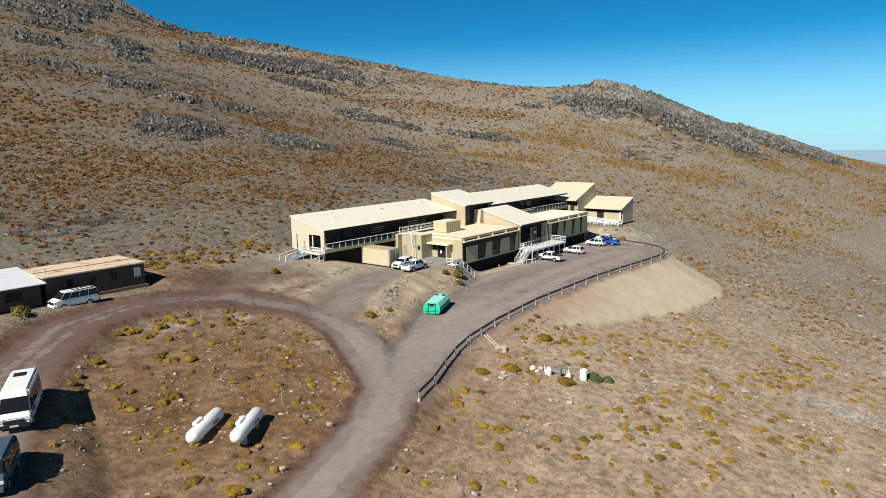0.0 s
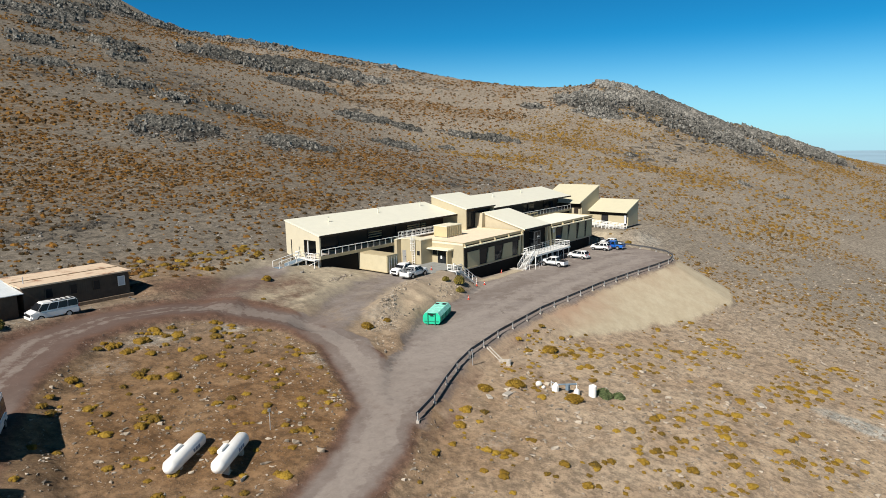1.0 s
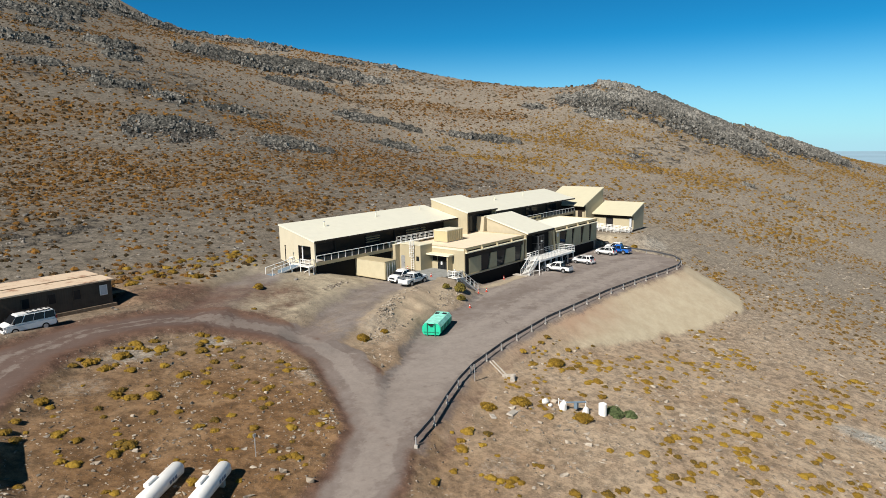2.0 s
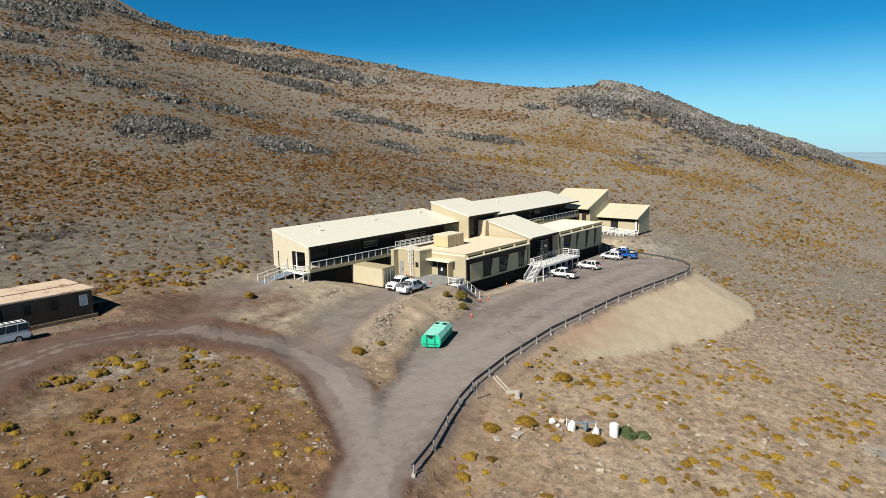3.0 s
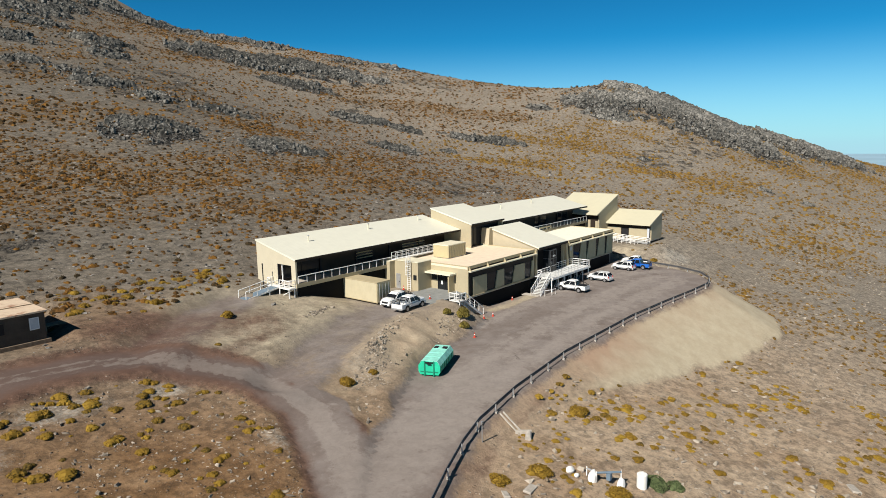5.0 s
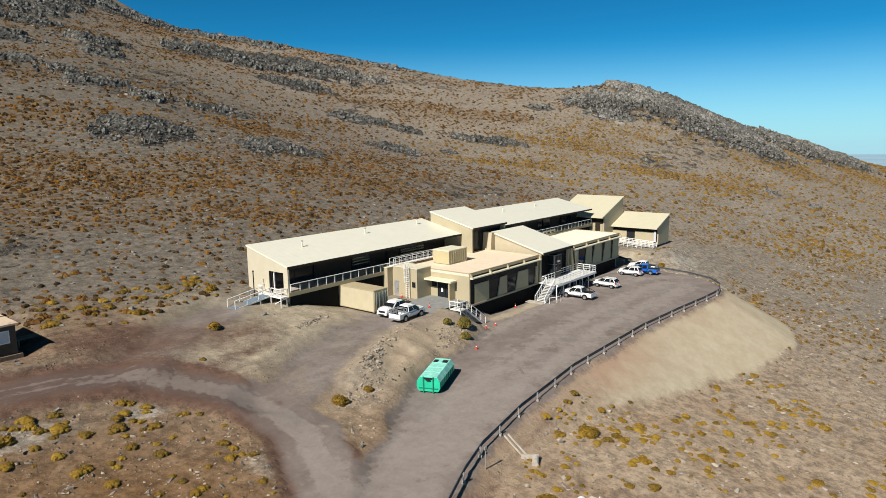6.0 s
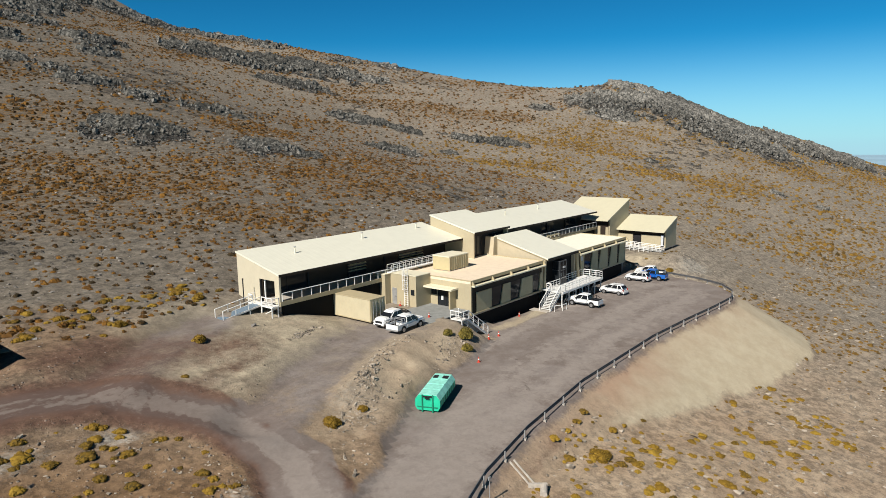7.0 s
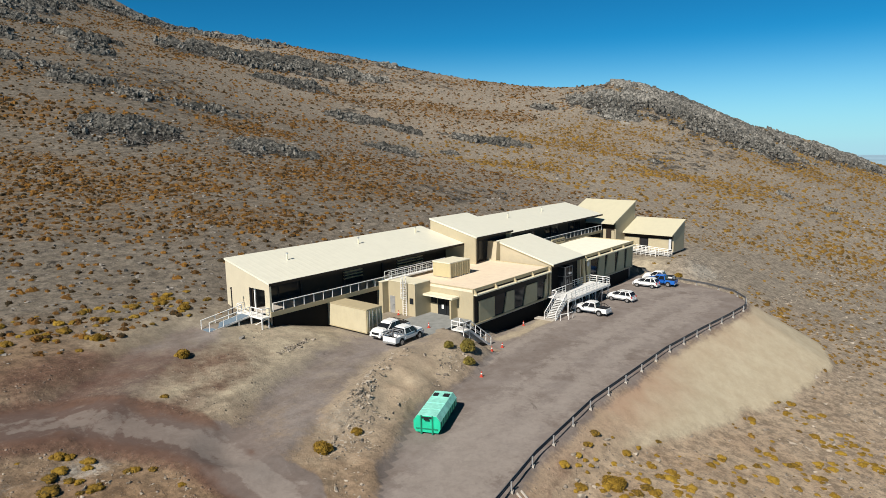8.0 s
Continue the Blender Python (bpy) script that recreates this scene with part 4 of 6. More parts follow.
    wpart("foundation", box(-0.1, -0.01, 0.1, 7.0, 1.4, 2.2), M_CONCRETE, annex)


porch()


def stair_tower():
    h = house("service_block", -4.1, 6.6, 2.3, "beige service block with stepped flat parapets")
    wpart("west_bay", box(-4.1, 0.0, 11.45, 13.2, 1.8, 6.62), M_WALLRIB, h)
    wpart("main_bay", box(-3.0, -0.02, 6.8, 11.45, 1.8, 6.72), M_WALLRIB, h)
    wpart("coping", box(-4.16, 0.02, 11.4, 13.25, 6.62, 6.70), M_ROOF, h)
    wpart("coping", box(-3.06, -0.02, 6.74, 11.4, 6.72, 6.80), M_ROOF, h)
    d = wpart("door", box(-3.05, -3.0, 10.3, 11.15, 2.5, 4.75), M_STEEL, h, "grey metal door")
    wpart("handle", box(-3.1, -3.05, 10.4, 10.5, 3.5, 3.65), M_BLACK, d)
    w = wpart("window", box(-3.06, -3.0, 7.1, 7.7, 4.1, 4.85), M_BLACK, h)
    wpart("pane", box(-3.09, -3.06, 7.16, 7.64, 4.16, 4.79), M_GLASS, w)
    lad = thing("wall_ladder", (-3.3, 8.35, 2.5), "white steel wall ladder with a safety cage", "ladder")
    for dy in (-0.3, 0.3):
        part("rail", rod((0, dy, 0), (0, dy, 5.2), 0.05, None, 6), M_WHITE, lad)
    for i in range(15):
        part("rung", rod((0, -0.3, 0.3 + i * 0.3), (0, 0.3, 0.3 + i * 0.3), 0.03, None, 5), M_WHITE, lad)
    for i in range(5):
        zc = 2.4 + i * 0.65
        bm = bmesh.new()
        pts = [Vector((-0.62 * math.sin(a) , -0.36 * math.cos(a), zc)) for a in np.linspace(0, math.pi, 7)]
        for p, q in zip(pts, pts[1:]):
            rod(p, q, 0.03, bm, 4)
        part("cage_hoop", bm, M_WHITE, lad)
    for a in (0.25, 0.5, 0.75):
        p = Vector((-0.62 * math.sin(a * math.pi), -0.36 * math.cos(a * math.pi), 2.4))
        part("cage_bar", rod(p, p + Vector((0, 0, 2.6)), 0.025, None, 4), M_WHITE, lad)


stair_tower()

# roof walkway between the annex and the wing
walkway = thing("roof_walkway", (-3, 12.1, 6.5), "white steel roof walkway on the flat annex roof", "walkway")
part("deck", box(0, 16.0, -0.9, -0.02, 0.18, 0.3), M_WHITE, walkway)
for i in range(6):
    part("leg", box(0.3 + i * 2.3, 0.4 + i * 2.3, -0.6, -0.5, 0.0 if i > 1 else 0.18, 0.18), M_STEEL, walkway)
railing("walkway_railing", [(-3, 11.25, 6.8), (9.5, 11.25, 6.8)], 1.0, "white steel railing along the roof walkway", 1.3, 1, 0.035)
railing("walkway_railing", [(-3, 12.05, 6.8), (9.5, 12.05, 6.8)], 1.0, "white steel railing along the roof walkway", 1.3, 1, 0.035)


def rooftop_unit():
    h = thing("rooftop_plant_box", (3.8, 6.5, 6.33), "cream ribbed plant enclosure on the flat roof", "plant box")
    part("body", box(0.05, 4.45, 0.05, 3.05, 0.12, 1.98), M_HVACRIB, h)
    part("lid", box(0, 4.5, 0, 3.1, 1.98, 2.12), M_ROOF, h)
    for i in range(9):
        part("rib", box(0.05 + i * 0.53, 0.15 + i * 0.53, -0.03, 0.05, 0.12, 1.98), M_WALL, h)
    for i in range(5):
        part("foot", box(0.2 + i * 0.95, 0.42 + i * 0.95, 0.02, 3.05, 0.0, 0.12), M_STEEL, h)


rooftop_unit()


def entrance_hall():
    """A hall under one roof that rises to the back."""
    fl, fr, br, bl = Vector((19.25, 0.1, 0)), Vector((28.7, 0.1, 0)), Vector((28.7, 9.4, 0)), Vector((19.25, 9.4, 0))
    z0, zf, zb = 1.8, 6.5, 9.12
    up = lambda p, z: Vector((p.x, p.y, z))
    h = house("entrance_hall", 19.3, 0.1, z0, "entrance hall with a cream sloping roof and dark front")
    edge = lambda p, q, d: p + (p - q).normalized() * d
    rfl, rfr, rbr, rbl = edge(fl, bl, 0.55) + Vector((-0.15, 0, 0)), edge(fr, br, 0.55) + Vector((0.15, 0, 0)), edge(br, fr, 0.15) + Vector((0.15, 0, 0)), edge(bl, fl, 0.15) + Vector((-0.15, 0, 0))
    wpart("roof", prism([up(rfl, zf - 0.08), up(rfr, zf - 0.08), up(rbr, zb + 0.02), up(rbl, zb + 0.02)], (0, 0, 0.2)), M_ROOFRIB, h)
    wpart("eave_trim", prism([up(rfl, zf - 0.34), up(rfr, zf - 0.34), up(rfr, zf + 0.06), up(rfl, zf + 0.06)], (0, -0.06, 0)), M_DARK, h, "dark brown eave trim")
    for name, p, q, d in (("west_wall", fl, bl, (0.25, 0, 0)), ("east_wall", fr, br, (-0.25, 0, 0))):
        wpart(name, prism([up(p, z0), up(q, z0), up(q, zb), up(p, zf - 0.1)], d), M_WALLSMOOTH, h)
    wpart("verge_trim", prism([up(rfl, zf - 0.2), up(rbl, zb - 0.1), up(rbl, zb + 0.02), up(rfl, zf - 0.08)], (0.12, 0, 0)), M_WALL, h)
    wpart("back_wall", box(bl.x + 0.25, br.x - 0.25, 9.15, 9.4, z0, zb), M_WALLRIB_X, h)
    # Wall coloured black for the shade under the eave.
    wpart("front_wall", box(fl.x + 0.3, fr.x - 0.3, 0.6, 0.8, z0, zf - 0.05), M_VOID, h, "black front wall")
    wpart("floor", box(fl.x, fr.x, 0.35, 9.1, 1.65, 1.8), M_CONCRETE, h)
    wpart("leaning_pier", prism([(29.3, -0.2, 1.8), (29.95, -0.2, 1.8), (29.3, -0.2, 6.42), (28.6, -0.2, 6.42)], (0, 0.3, 0)), M_WALL, h, "beige leaning pier")
    wpart("corner_pier", prism([(18.5, -0.12, 1.8), (18.9, -0.12, 1.8), (19.25, -0.12, 6.2), (18.85, -0.12, 6.2)], (0, 0.3, 0)), M_WALL, h, "beige leaning pier")
    # low block behind the hall, between its wall and the core
    wpart("rear_link", prism([(18.0, 8.95, 6.3), (19.2, 8.95, 6.3), (19.2, 8.95, 9.25), (18.35, 8.95, 9.25)], (0, 1.7, 0)), M_WALLSMOOTH, h)
    # glazed porch: slim dark steel posts and bars round black panes, with a lamp over the door
    x0, x1, y0, y1, zt = 22.3, 24.4, -0.75, 0.6, 5.75
    bm = bmesh.new()
    for px in (x0, (x0 + x1) / 2 - 0.05, x1 - 0.1):
        box(px, px + 0.1, y0, y0 + 0.1, 2.0, zt - 0.1, bm)
    for zz in (2.0, 4.2, zt - 0.1):
        box(x0, x1, y0 - 0.01, y0 + 0.11, zz, zz + 0.12, bm)
        box(x0 - 0.01, x0 + 0.11, y0 + 0.11, y1, zz, zz + 0.12, bm)
        box(x1 - 0.11, x1 + 0.01, y0 + 0.11, y1, zz, zz + 0.12, bm)
    d = wpart("porch_frame", bm, M_DOORSTEEL, h, "dark grey steel porch frame")
    wpart("pane", box(x0 + 0.1, x1 - 0.1, y0 + 0.03, y0 + 0.07, 2.1, zt - 0.1), M_GLASS, d)
    wpart("pane", box(x0 + 0.03, x0 + 0.07, y0 + 0.12, y1, 2.1, zt - 0.1), M_GLASS, d)
    wpart("pane", box(x1 - 0.07, x1 - 0.03, y0 + 0.12, y1, 2.1, zt - 0.1), M_GLASS, d)
    wpart("lamp", box(23.1, 23.7, y0 - 0.2, y0 - 0.02, 4.6, 4.85), M_STEEL, d, "grey bulkhead lamp")
    wpart("push_bar", box(22.5, 24.2, y0 - 0.08, y0 - 0.02, 3.0, 3.08), M_STEEL, d)
    wpart("notice", box(22.55, 22.95, y0 - 0.02, y0 + 0.02, 3.3, 3.8), M_DOORSTEEL, d)
    sg = thing("wall_sign", (30.75, -0.10, 4.9), "round pale emblem on an olive panel", "sign")
    part("disc", rod((0, 0, 0), (0, -0.04, 0), 0.42, None, 20), M_STEEL, sg)


entrance_hall()
deck = thing("entrance_deck", (18.0, -3.6, 2.0), "white steel entrance deck on thin posts", "deck")
part("plate", box(0, 13.2, 0, 3.55, -0.1, 0.0), M_DECKWHITE, deck)
part("front_beam", box(0, 13.2, -0.1, 0.0, -0.3, 0.02), M_WHITE, deck)
part("end_beam", box(13.2, 13.3, -0.1, 3.55, -0.3, 0.02), M_WHITE, deck)
for i in range(7):
    part("post", box(0.1 + i * 2.15, 0.22 + i * 2.15, 0.1, 0.22, -2.4, -0.1), M_WHITE, deck)
    part("post", box(0.1 + i * 2.15, 0.22 + i * 2.15, 2.8, 2.92, -2.4, -0.1), M_STEEL, deck)
for i in range(5):
    part("brace", rod((0.2 + i * 2.15, 0.16, -2.2), (2.2 + i * 2.15, 0.16, -0.35), 0.03, None, 5), M_STEEL, deck)
railing("deck_railing", [(18.9, -3.6, 2.0), (31.2, -3.6, 2.0), (31.2, -0.2, 2.0)], 1.05, "white steel railing round the entrance deck", 1.1, 2, 0.045)
railing("deck_railing", [(25.0, -0.1, 2.0), (31.2, -0.1, 2.0)], 1.05, "white steel railing along the hall front", 1.3, 2, 0.04)
railing("deck_railing", [(22.0, -0.9, 2.0), (18.0, -0.9, 2.0), (18.0, -1.7, 2.0)], 1.05, "white steel railing at the head of stairs", 1.0, 2, 0.045)
stairs("entrance_stairs", (14.9, -3.3, -0.35), (18.0, -3.3, 2.0), (0, 1.6, 0), 13, "white steel entrance stairs with grating treads")
railing("stair_railing", [(14.7, -3.35, -0.35), (17.8, -3.35, 2.0), (18.9, -3.6, 2.0)], 1.0, "white steel stair railing", 0.8, 2, 0.045)
railing("stair_railing", [(14.7, -1.65, -0.35), (18.0, -1.65, 2.0)], 1.0, "white steel stair railing", 0.8, 2, 0.045)
railing("stair_railing", [(15.2, -3.9, -0.35), (16.4, -4.5, -0.35), (17.6, -4.5, -0.35)], 0.9, "low white steel barrier beside the entrance stairs", 1.2, 0, 0.045)
pl = thing("stair_landing", (14.2, -3.2, -0.4), "pale concrete pad at the foot of stairs", "slab")
part("slab", box(0, 1.3, 0, 3.0, 0, 0.1), M_CONCRETE, pl)

# side stair from the upper yard down to the parking area
stairs("side_stairs", (0.7, -2.25, -0.35), (-3.3, -2.05, 2.55), (0, 1.5, 0), 15, "white steel side stairs down to the parking")
railing("side_stair_railing", [(-4.6, -2.1, 2.55), (-3.3, -2.1, 2.55), (0.7, -2.28, -0.35)], 1.0, "white steel side stair railing", 1.2, 1, 0.05)
railing("side_stair_railing", [(-3.3, -0.55, 2.55), (0.7, -0.75, -0.35)], 1.0, "white steel side stair railing", 1.2, 1, 0.05)
railing("side_stair_railing", [(-4.6, -0.3, 2.55), (-4.6, -2.1, 2.55)], 1.0, "white steel side stair railing", 0.9, 1, 0.05)
ld = thing("side_landing", (-4.65, -2.15, 2.4), "white steel landing at the top of stairs", "landing")
part("plate", box(0, 1.35, 0, 1.8, 0, 0.12), M_WHITE, ld)
part("leg", box(0.1, 0.2, 0.05, 0.15, -1.6, 0), M_WHITE, ld)
part("leg", box(1.2, 1.3, 0.05, 0.15, -2.0, 0), M_WHITE, ld)
M_SLAB = plain_paint("blue_grey_concrete", (0.24, 0.245, 0.235), 0.9, vary=0.15, scale=1.2, grain=1)
kb = thing("yard_slab", (-11, 0.1, 2.42), "grey concrete slab before the annex door", "slab")
part("slab", box(1.0, 10.9, 0.1, 7.0, 0.0, 0.12), M_SLAB, kb)


def outer_block(name, x0, x1, y0, y1, zl, zh, base, label, front):
    """A block whose roof rises towards +x."""
    h = house(name, x0, y0, base, label)
    s = (zh - zl) / (x1 - x0)
    slab("roof", h, M_ROOFRIB_Y, x0 - 0.3, x1 + 0.1, y0 - 0.12, y1 + 0.1, zl - 0.22 - 0.3 * s, zh - 0.22 + 0.1 * s, 0.22, "x")
    for y, nm in ((y0, "south_wall"), (y1 - 0.25, "north_wall")):
        wpart(nm, prism([(x0 + 0.9, y, base), (x1, y, base), (x1, y, zh - 0.24), (x0 + 0.9, y, zl - 0.24 + 0.9 * s)], (0, 0.25, 0)), M_WALLRIB_X, h)
    wpart("east_wall", box(x1 - 0.25, x1, y0 + 0.25, y1 - 0.25, base, zh - 0.3), M_WALLRIB, h)
    wpart("front_wall", box(x0 + 0.9, x0 + 1.1, y0 + 0.25, y1 - 0.25, base, zl), M_DARK, h, "dark recessed front wall")
    wpart("floor", box(x0, x1, y0, y1, base - 0.2, base), M_CONCRETE, h)
    for a, b, z0, z1 in front:
        wpart("front_panel", box(x0 + 0.7, x0 + 0.9, a, b, base, z1), M_WALLRIB, h)
    return h


far = outer_block("end_block", 60.8, 71.2, 9.45, 21.0, 7.72, 11.4, 3.0, "beige end block with a steep cream roof", [(9.7, 10.3, 3, 6.0), (11.5, 13.5, 3, 6.2)])
hut = outer_block("service_hut", 65.4, 72.3, -0.85, 9.65, 5.5, 7.9, 1.9, "beige service hut with a cream sloping roof", [(6.2, 9.5, 2, 4.4), (0.1, 4.3, 2, 4.4)])
dd = wpart("door", box(66.22, 66.3, 4.5, 6.0, 1.95, 4.3), M_BLACK, hut, "dark door")
wpart("window", box(65.9, 65.95, -0.5, 0.0, 2.4, 4.6), M_LAMP, hut, "pale corner window")
posts_under(hut, (66, 71.5), (-0.4, 4.5, 9.2), 1.75)
posts_under(far, (61.5, 66, 70.7), (10, 15, 20.5), 2.85)
ramp = thing("hut_ramp", (63.6, -1.2, 1.3), "white steel access ramp before the hut", "ramp")
part("deck", prism([(0.0, 0.2, 0.1), (1.6, 0.2, 0.1), (1.6, 10.2, 0.7), (0.0, 10.2, 0.7)], (0, 0, 0.1)), M_STEEL, ramp)
for i in range(6):
    part("post", box(0.05, 0.15, 0.4 + i * 1.9, 0.5 + i * 1.9, -0.4, 0.12 + 0.11 * i), M_WHITE, ramp)
railing("ramp_railing", [(63.6, -1.0, 1.45), (63.6, 9.0, 2.0)], 1.05, "white steel ramp railing before the hut", 0.9, 2, 0.05)
railing("ramp_railing", [(65.2, -1.0, 1.45), (65.2, 9.0, 2.0)], 1.05, "white steel ramp railing before the hut", 0.9, 2, 0.05)
railing("ramp_railing", [(61.8, 1.0, 1.35), (61.8, 9.0, 1.7)], 1.0, "white steel ramp railing before the hut", 1.0, 2, 0.05)

# ramp and rails at the west end of the wing
r2 = thing("wing_ramp", (-27.1, 14.4, 4.85), "blue-grey steel ramp up to the wing's end", "ramp")
part("deck", prism([(0, 0.08, 0.02), (0, 1.6, 0.02), (5.0, 1.6, 0.72), (5.0, 0.08, 0.72)], (0, 0, 0.08)), M_RAMPDECK, r2)
for yy in (0.0, 1.6):
    part("side_beam", prism([(0, yy, -0.06), (5.0, yy, 0.64), (5.0, yy, 0.82), (0, yy, 0.12)], (0, 0.08, 0)), M_WHITE, r2)
part("landing", box(5.0, 6.1, -2.2, 2.6, 0.66, 0.8), M_WHITE, r2)
for xx, yy, zz in ((1.8, 0.0, 0.28), (3.5, 0.0, 0.5), (5.05, -0.1, 0.66), (5.05, -2.1, 0.66), (5.9, -2.1, 0.66), (5.05, 2.4, 0.66)):
    part("leg", box(xx, xx + 0.12, yy, yy + 0.12, -1.6, zz), M_WHITE, r2)
part("brace", rod((5.1, -0.05, -0.5), (6.0, -2.0, 0.6), 0.05, None, 6), M_WHITE, r2)
railing("wing_ramp_railing", [(-27.1, 14.44, 4.95), (-22.1, 14.44, 5.65)], 1.0, "white steel railing on the wing ramp", 1.6, 0, 0.045)
railing("wing_ramp_railing", [(-27.1, 16.04, 4.95), (-22.1, 16.04, 5.65)], 1.0, "white steel railing on the wing ramp", 1.6, 0, 0.045)
railing("wing_ramp_railing", [(-22.0, 14.3, 5.65), (-22.0, 12.25, 5.65), (-21.1, 12.25, 5.65)], 1.0, "white steel railing on the wing landing", 1.2, 1, 0.045)
railing("wing_ramp_railing", [(-22.0, 16.1, 5.65), (-22.0, 16.95, 5.65), (-21.1, 16.95, 5.65)], 1.0, "white steel railing on the wing landing", 1.2, 1, 0.045)
lp = thing("lamp_post", (-22.6, 17.0, 4.6), "thin black post beside the wing landing", "post")
part("pole", rod((0, 0, 0), (0, 0, 3.9), 0.07, None, 8), M_BLACK, lp)
part("cap", rod((0, 0, 3.9), (0, 0, 4.05), 0.1, None, 8), M_BLACK, lp)


def container():
    h = thing("storage_container", (-12.5, 5.8, 2.75), "beige ribbed storage container on bare ground", "container")
    part("body", box(0, 2.5, 0, 7.0, 0.12, 2.75), M_BOXRIB, h)
    part("roof", box(-0.04, 2.54, -0.04, 7.04, 2.75, 2.85), M_WALL, h)
    part("base_rail", box(-0.03, 2.53, -0.03, 7.03, 0.0, 0.12), M_WALL, h)
    for yy in (0.0, 6.86):
        part("corner_post", box(-0.03, 0.0, yy, yy + 0.14, 0.12, 2.75), M_WALL, h)
    for x0, x1 in ((0.08, 1.22), (1.28, 2.42)):
        d = part("door", box(x0, x1, -0.06, 0.0, 0.2, 2.66), M_PANEL, h, "olive grey container door")
        for k in (0.3, 0.8):
            part("lock_bar", rod((x0 + k, -0.09, 0.25), (x0 + k, -0.09, 2.6), 0.03, None, 6), M_STEEL, d)


container()


# ---- yard things ----
def guard_rail():
    pts = [Vector((x, y, LOT_Z)) for x, y in RAIL_LINE] + [Vector((54, 3, 0.3))]
    h = thing("guard_rail", Matrix.Translation(pts[0]), "steel guard rail with a shade-dark beam along the parking edge", "guard rail")
    dense = []
    for a, b in zip(pts, pts[1:]):
        n = max(2, int((b - a).length / 1.0))
        dense += [a.lerp(b, i / n) for i in range(n)]
    dense.append(pts[-1])
    prof = [(0.0, 0.42), (0.07, 0.47), (0.07, 0.52), (0.0, 0.57), (0.0, 0.62), (0.07, 0.67), (0.07, 0.72), (0.0, 0.77)]
    bm = bmesh.new()
    rings = []
    for i, p in enumerate(dense):
        d = (dense[min(i + 1, len(dense) - 1)] - dense[max(i - 1, 0)]).normalized()
        nrm = Vector((-d.y, d.x, 0))
        rings.append([[bm.verts.new(p + nrm * (o + k) + Vector((0, 0, q))) for o, q in prof] for k in (0.0, 0.02)])
    for r0, r1 in zip(rings, rings[1:]):
        for k in range(2):
            for j in range(len(prof) - 1):
                f = (r0[k][j], r1[k][j], r1[k][j + 1], r0[k][j + 1])
                bm.faces.new(f if k else tuple(reversed(f)))
        for j in (0, len(prof) - 1):
            bm.faces.new((r0[0][j], r1[0][j], r1[1][j], r0[1][j]))
    bmesh.ops.recalc_face_normals(bm, faces=bm.faces[:])
    # Beam colour includes the shade on its outer face.
    wpart("beam", bm, M_RAILBEAM, h, "steel beam coloured dark for its shaded side")
    last = None
    for i, p in enumerate(dense):
        if last is None or (p - last).length >= 3.7:
            d = (dense[min(i + 1, len(dense) - 1)] - dense[max(i - 1, 0)]).normalized()
            out = Vector((d.y, -d.x, 0)) * 0.1
            c = p + out
            bm = box(-0.06, 0.06, -0.05, 0.05, -0.45, 0.74)
            bm.transform(Matrix.Translation(c) @ Matrix.Rotation(math.atan2(d.y, d.x), 4, "Z"))
            pst = wpart("post", bm, M_STEEL, h, "pale galvanised post")
            bm = box(-0.17, 0.2, -0.14, 0.14, -0.3, 0.03)
            bm.transform(Matrix.Translation(c) @ Matrix.Rotation(math.atan2(d.y, d.x) + 0.2, 4, "Z"))
            wpart("footing", bm, M_CONCRETE, pst)
            last = p


guard_rail()


def dumpster():
    h = thing("dumpster", pose(-23.3, -12.45, LOT_Z + 0.03, 0, 0, 24), "green steel roll-off dumpster with a faded lid", "dumpster")
    L = 5.7
    sec = [(-1.0, 0.15), (1.0, 0.15), (1.2, 0.5), (1.2, 1.15), (0.85, 1.62), (-0.85, 1.62), (-1.2, 1.15), (-1.2, 0.5)]
    part("body", prism([(0, y, z) for y, z in sec], (L, 0, 0)), M_GREEN, h)
    part("lid", prism([(0.02, y, z) for y, z in [(-1.22, 1.16), (-0.86, 1.65), (0.0, 1.69), (0.86, 1.65), (1.22, 1.16), (0.85, 1.6), (-0.85, 1.6)]], (L - 0.04, 0, 0)), M_GREENLID, h, "faded mint green lid")
    for i in range(7):
        part("rib", box(0.25 + i * 0.75, 0.34 + i * 0.75, -1.25, -1.19, 0.45, 1.16), M_DARKGREEN, h)
        part("rib", box(0.25 + i * 0.75, 0.34 + i * 0.75, 1.19, 1.25, 0.45, 1.16), M_DARKGREEN, h)
    for y in (-0.5, 0.5):
        part("end_post", box(-0.1, 0.0, y - 0.05, y + 0.05, 0.0, 1.66), M_DARKGREEN, h)
        part("skid", box(-0.05, L, y - 0.08, y + 0.08, 0.0, 0.15), M_DARKGREEN, h)
    part("lift_bar", box(-0.12, -0.04, -0.45, 0.45, 1.46, 1.58), M_BLACK, h)
    part("lift_hook", box(-0.2, -0.12, -0.22, 0.22, 1.32, 1.44), M_BLACK, h)
    part("end_frame", box(-0.05, 0.0, -0.98, 0.98, 0.44, 0.52), M_DARKGREEN, h)
    for y0, y1 in ((0.28, 0.74), (-0.74, -0.2)):
        part("hatch", box(4.4, 5.1, y0, y1, 1.64, 1.72), M_BLACK, h, "open dark hatch")
    for xs in (1.4, 2.8, 4.2):
        part("lid_seam", box(xs, xs + 0.05, -0.84, 0.84, 1.64, 1.705), M_GREENLID, h)


dumpster()


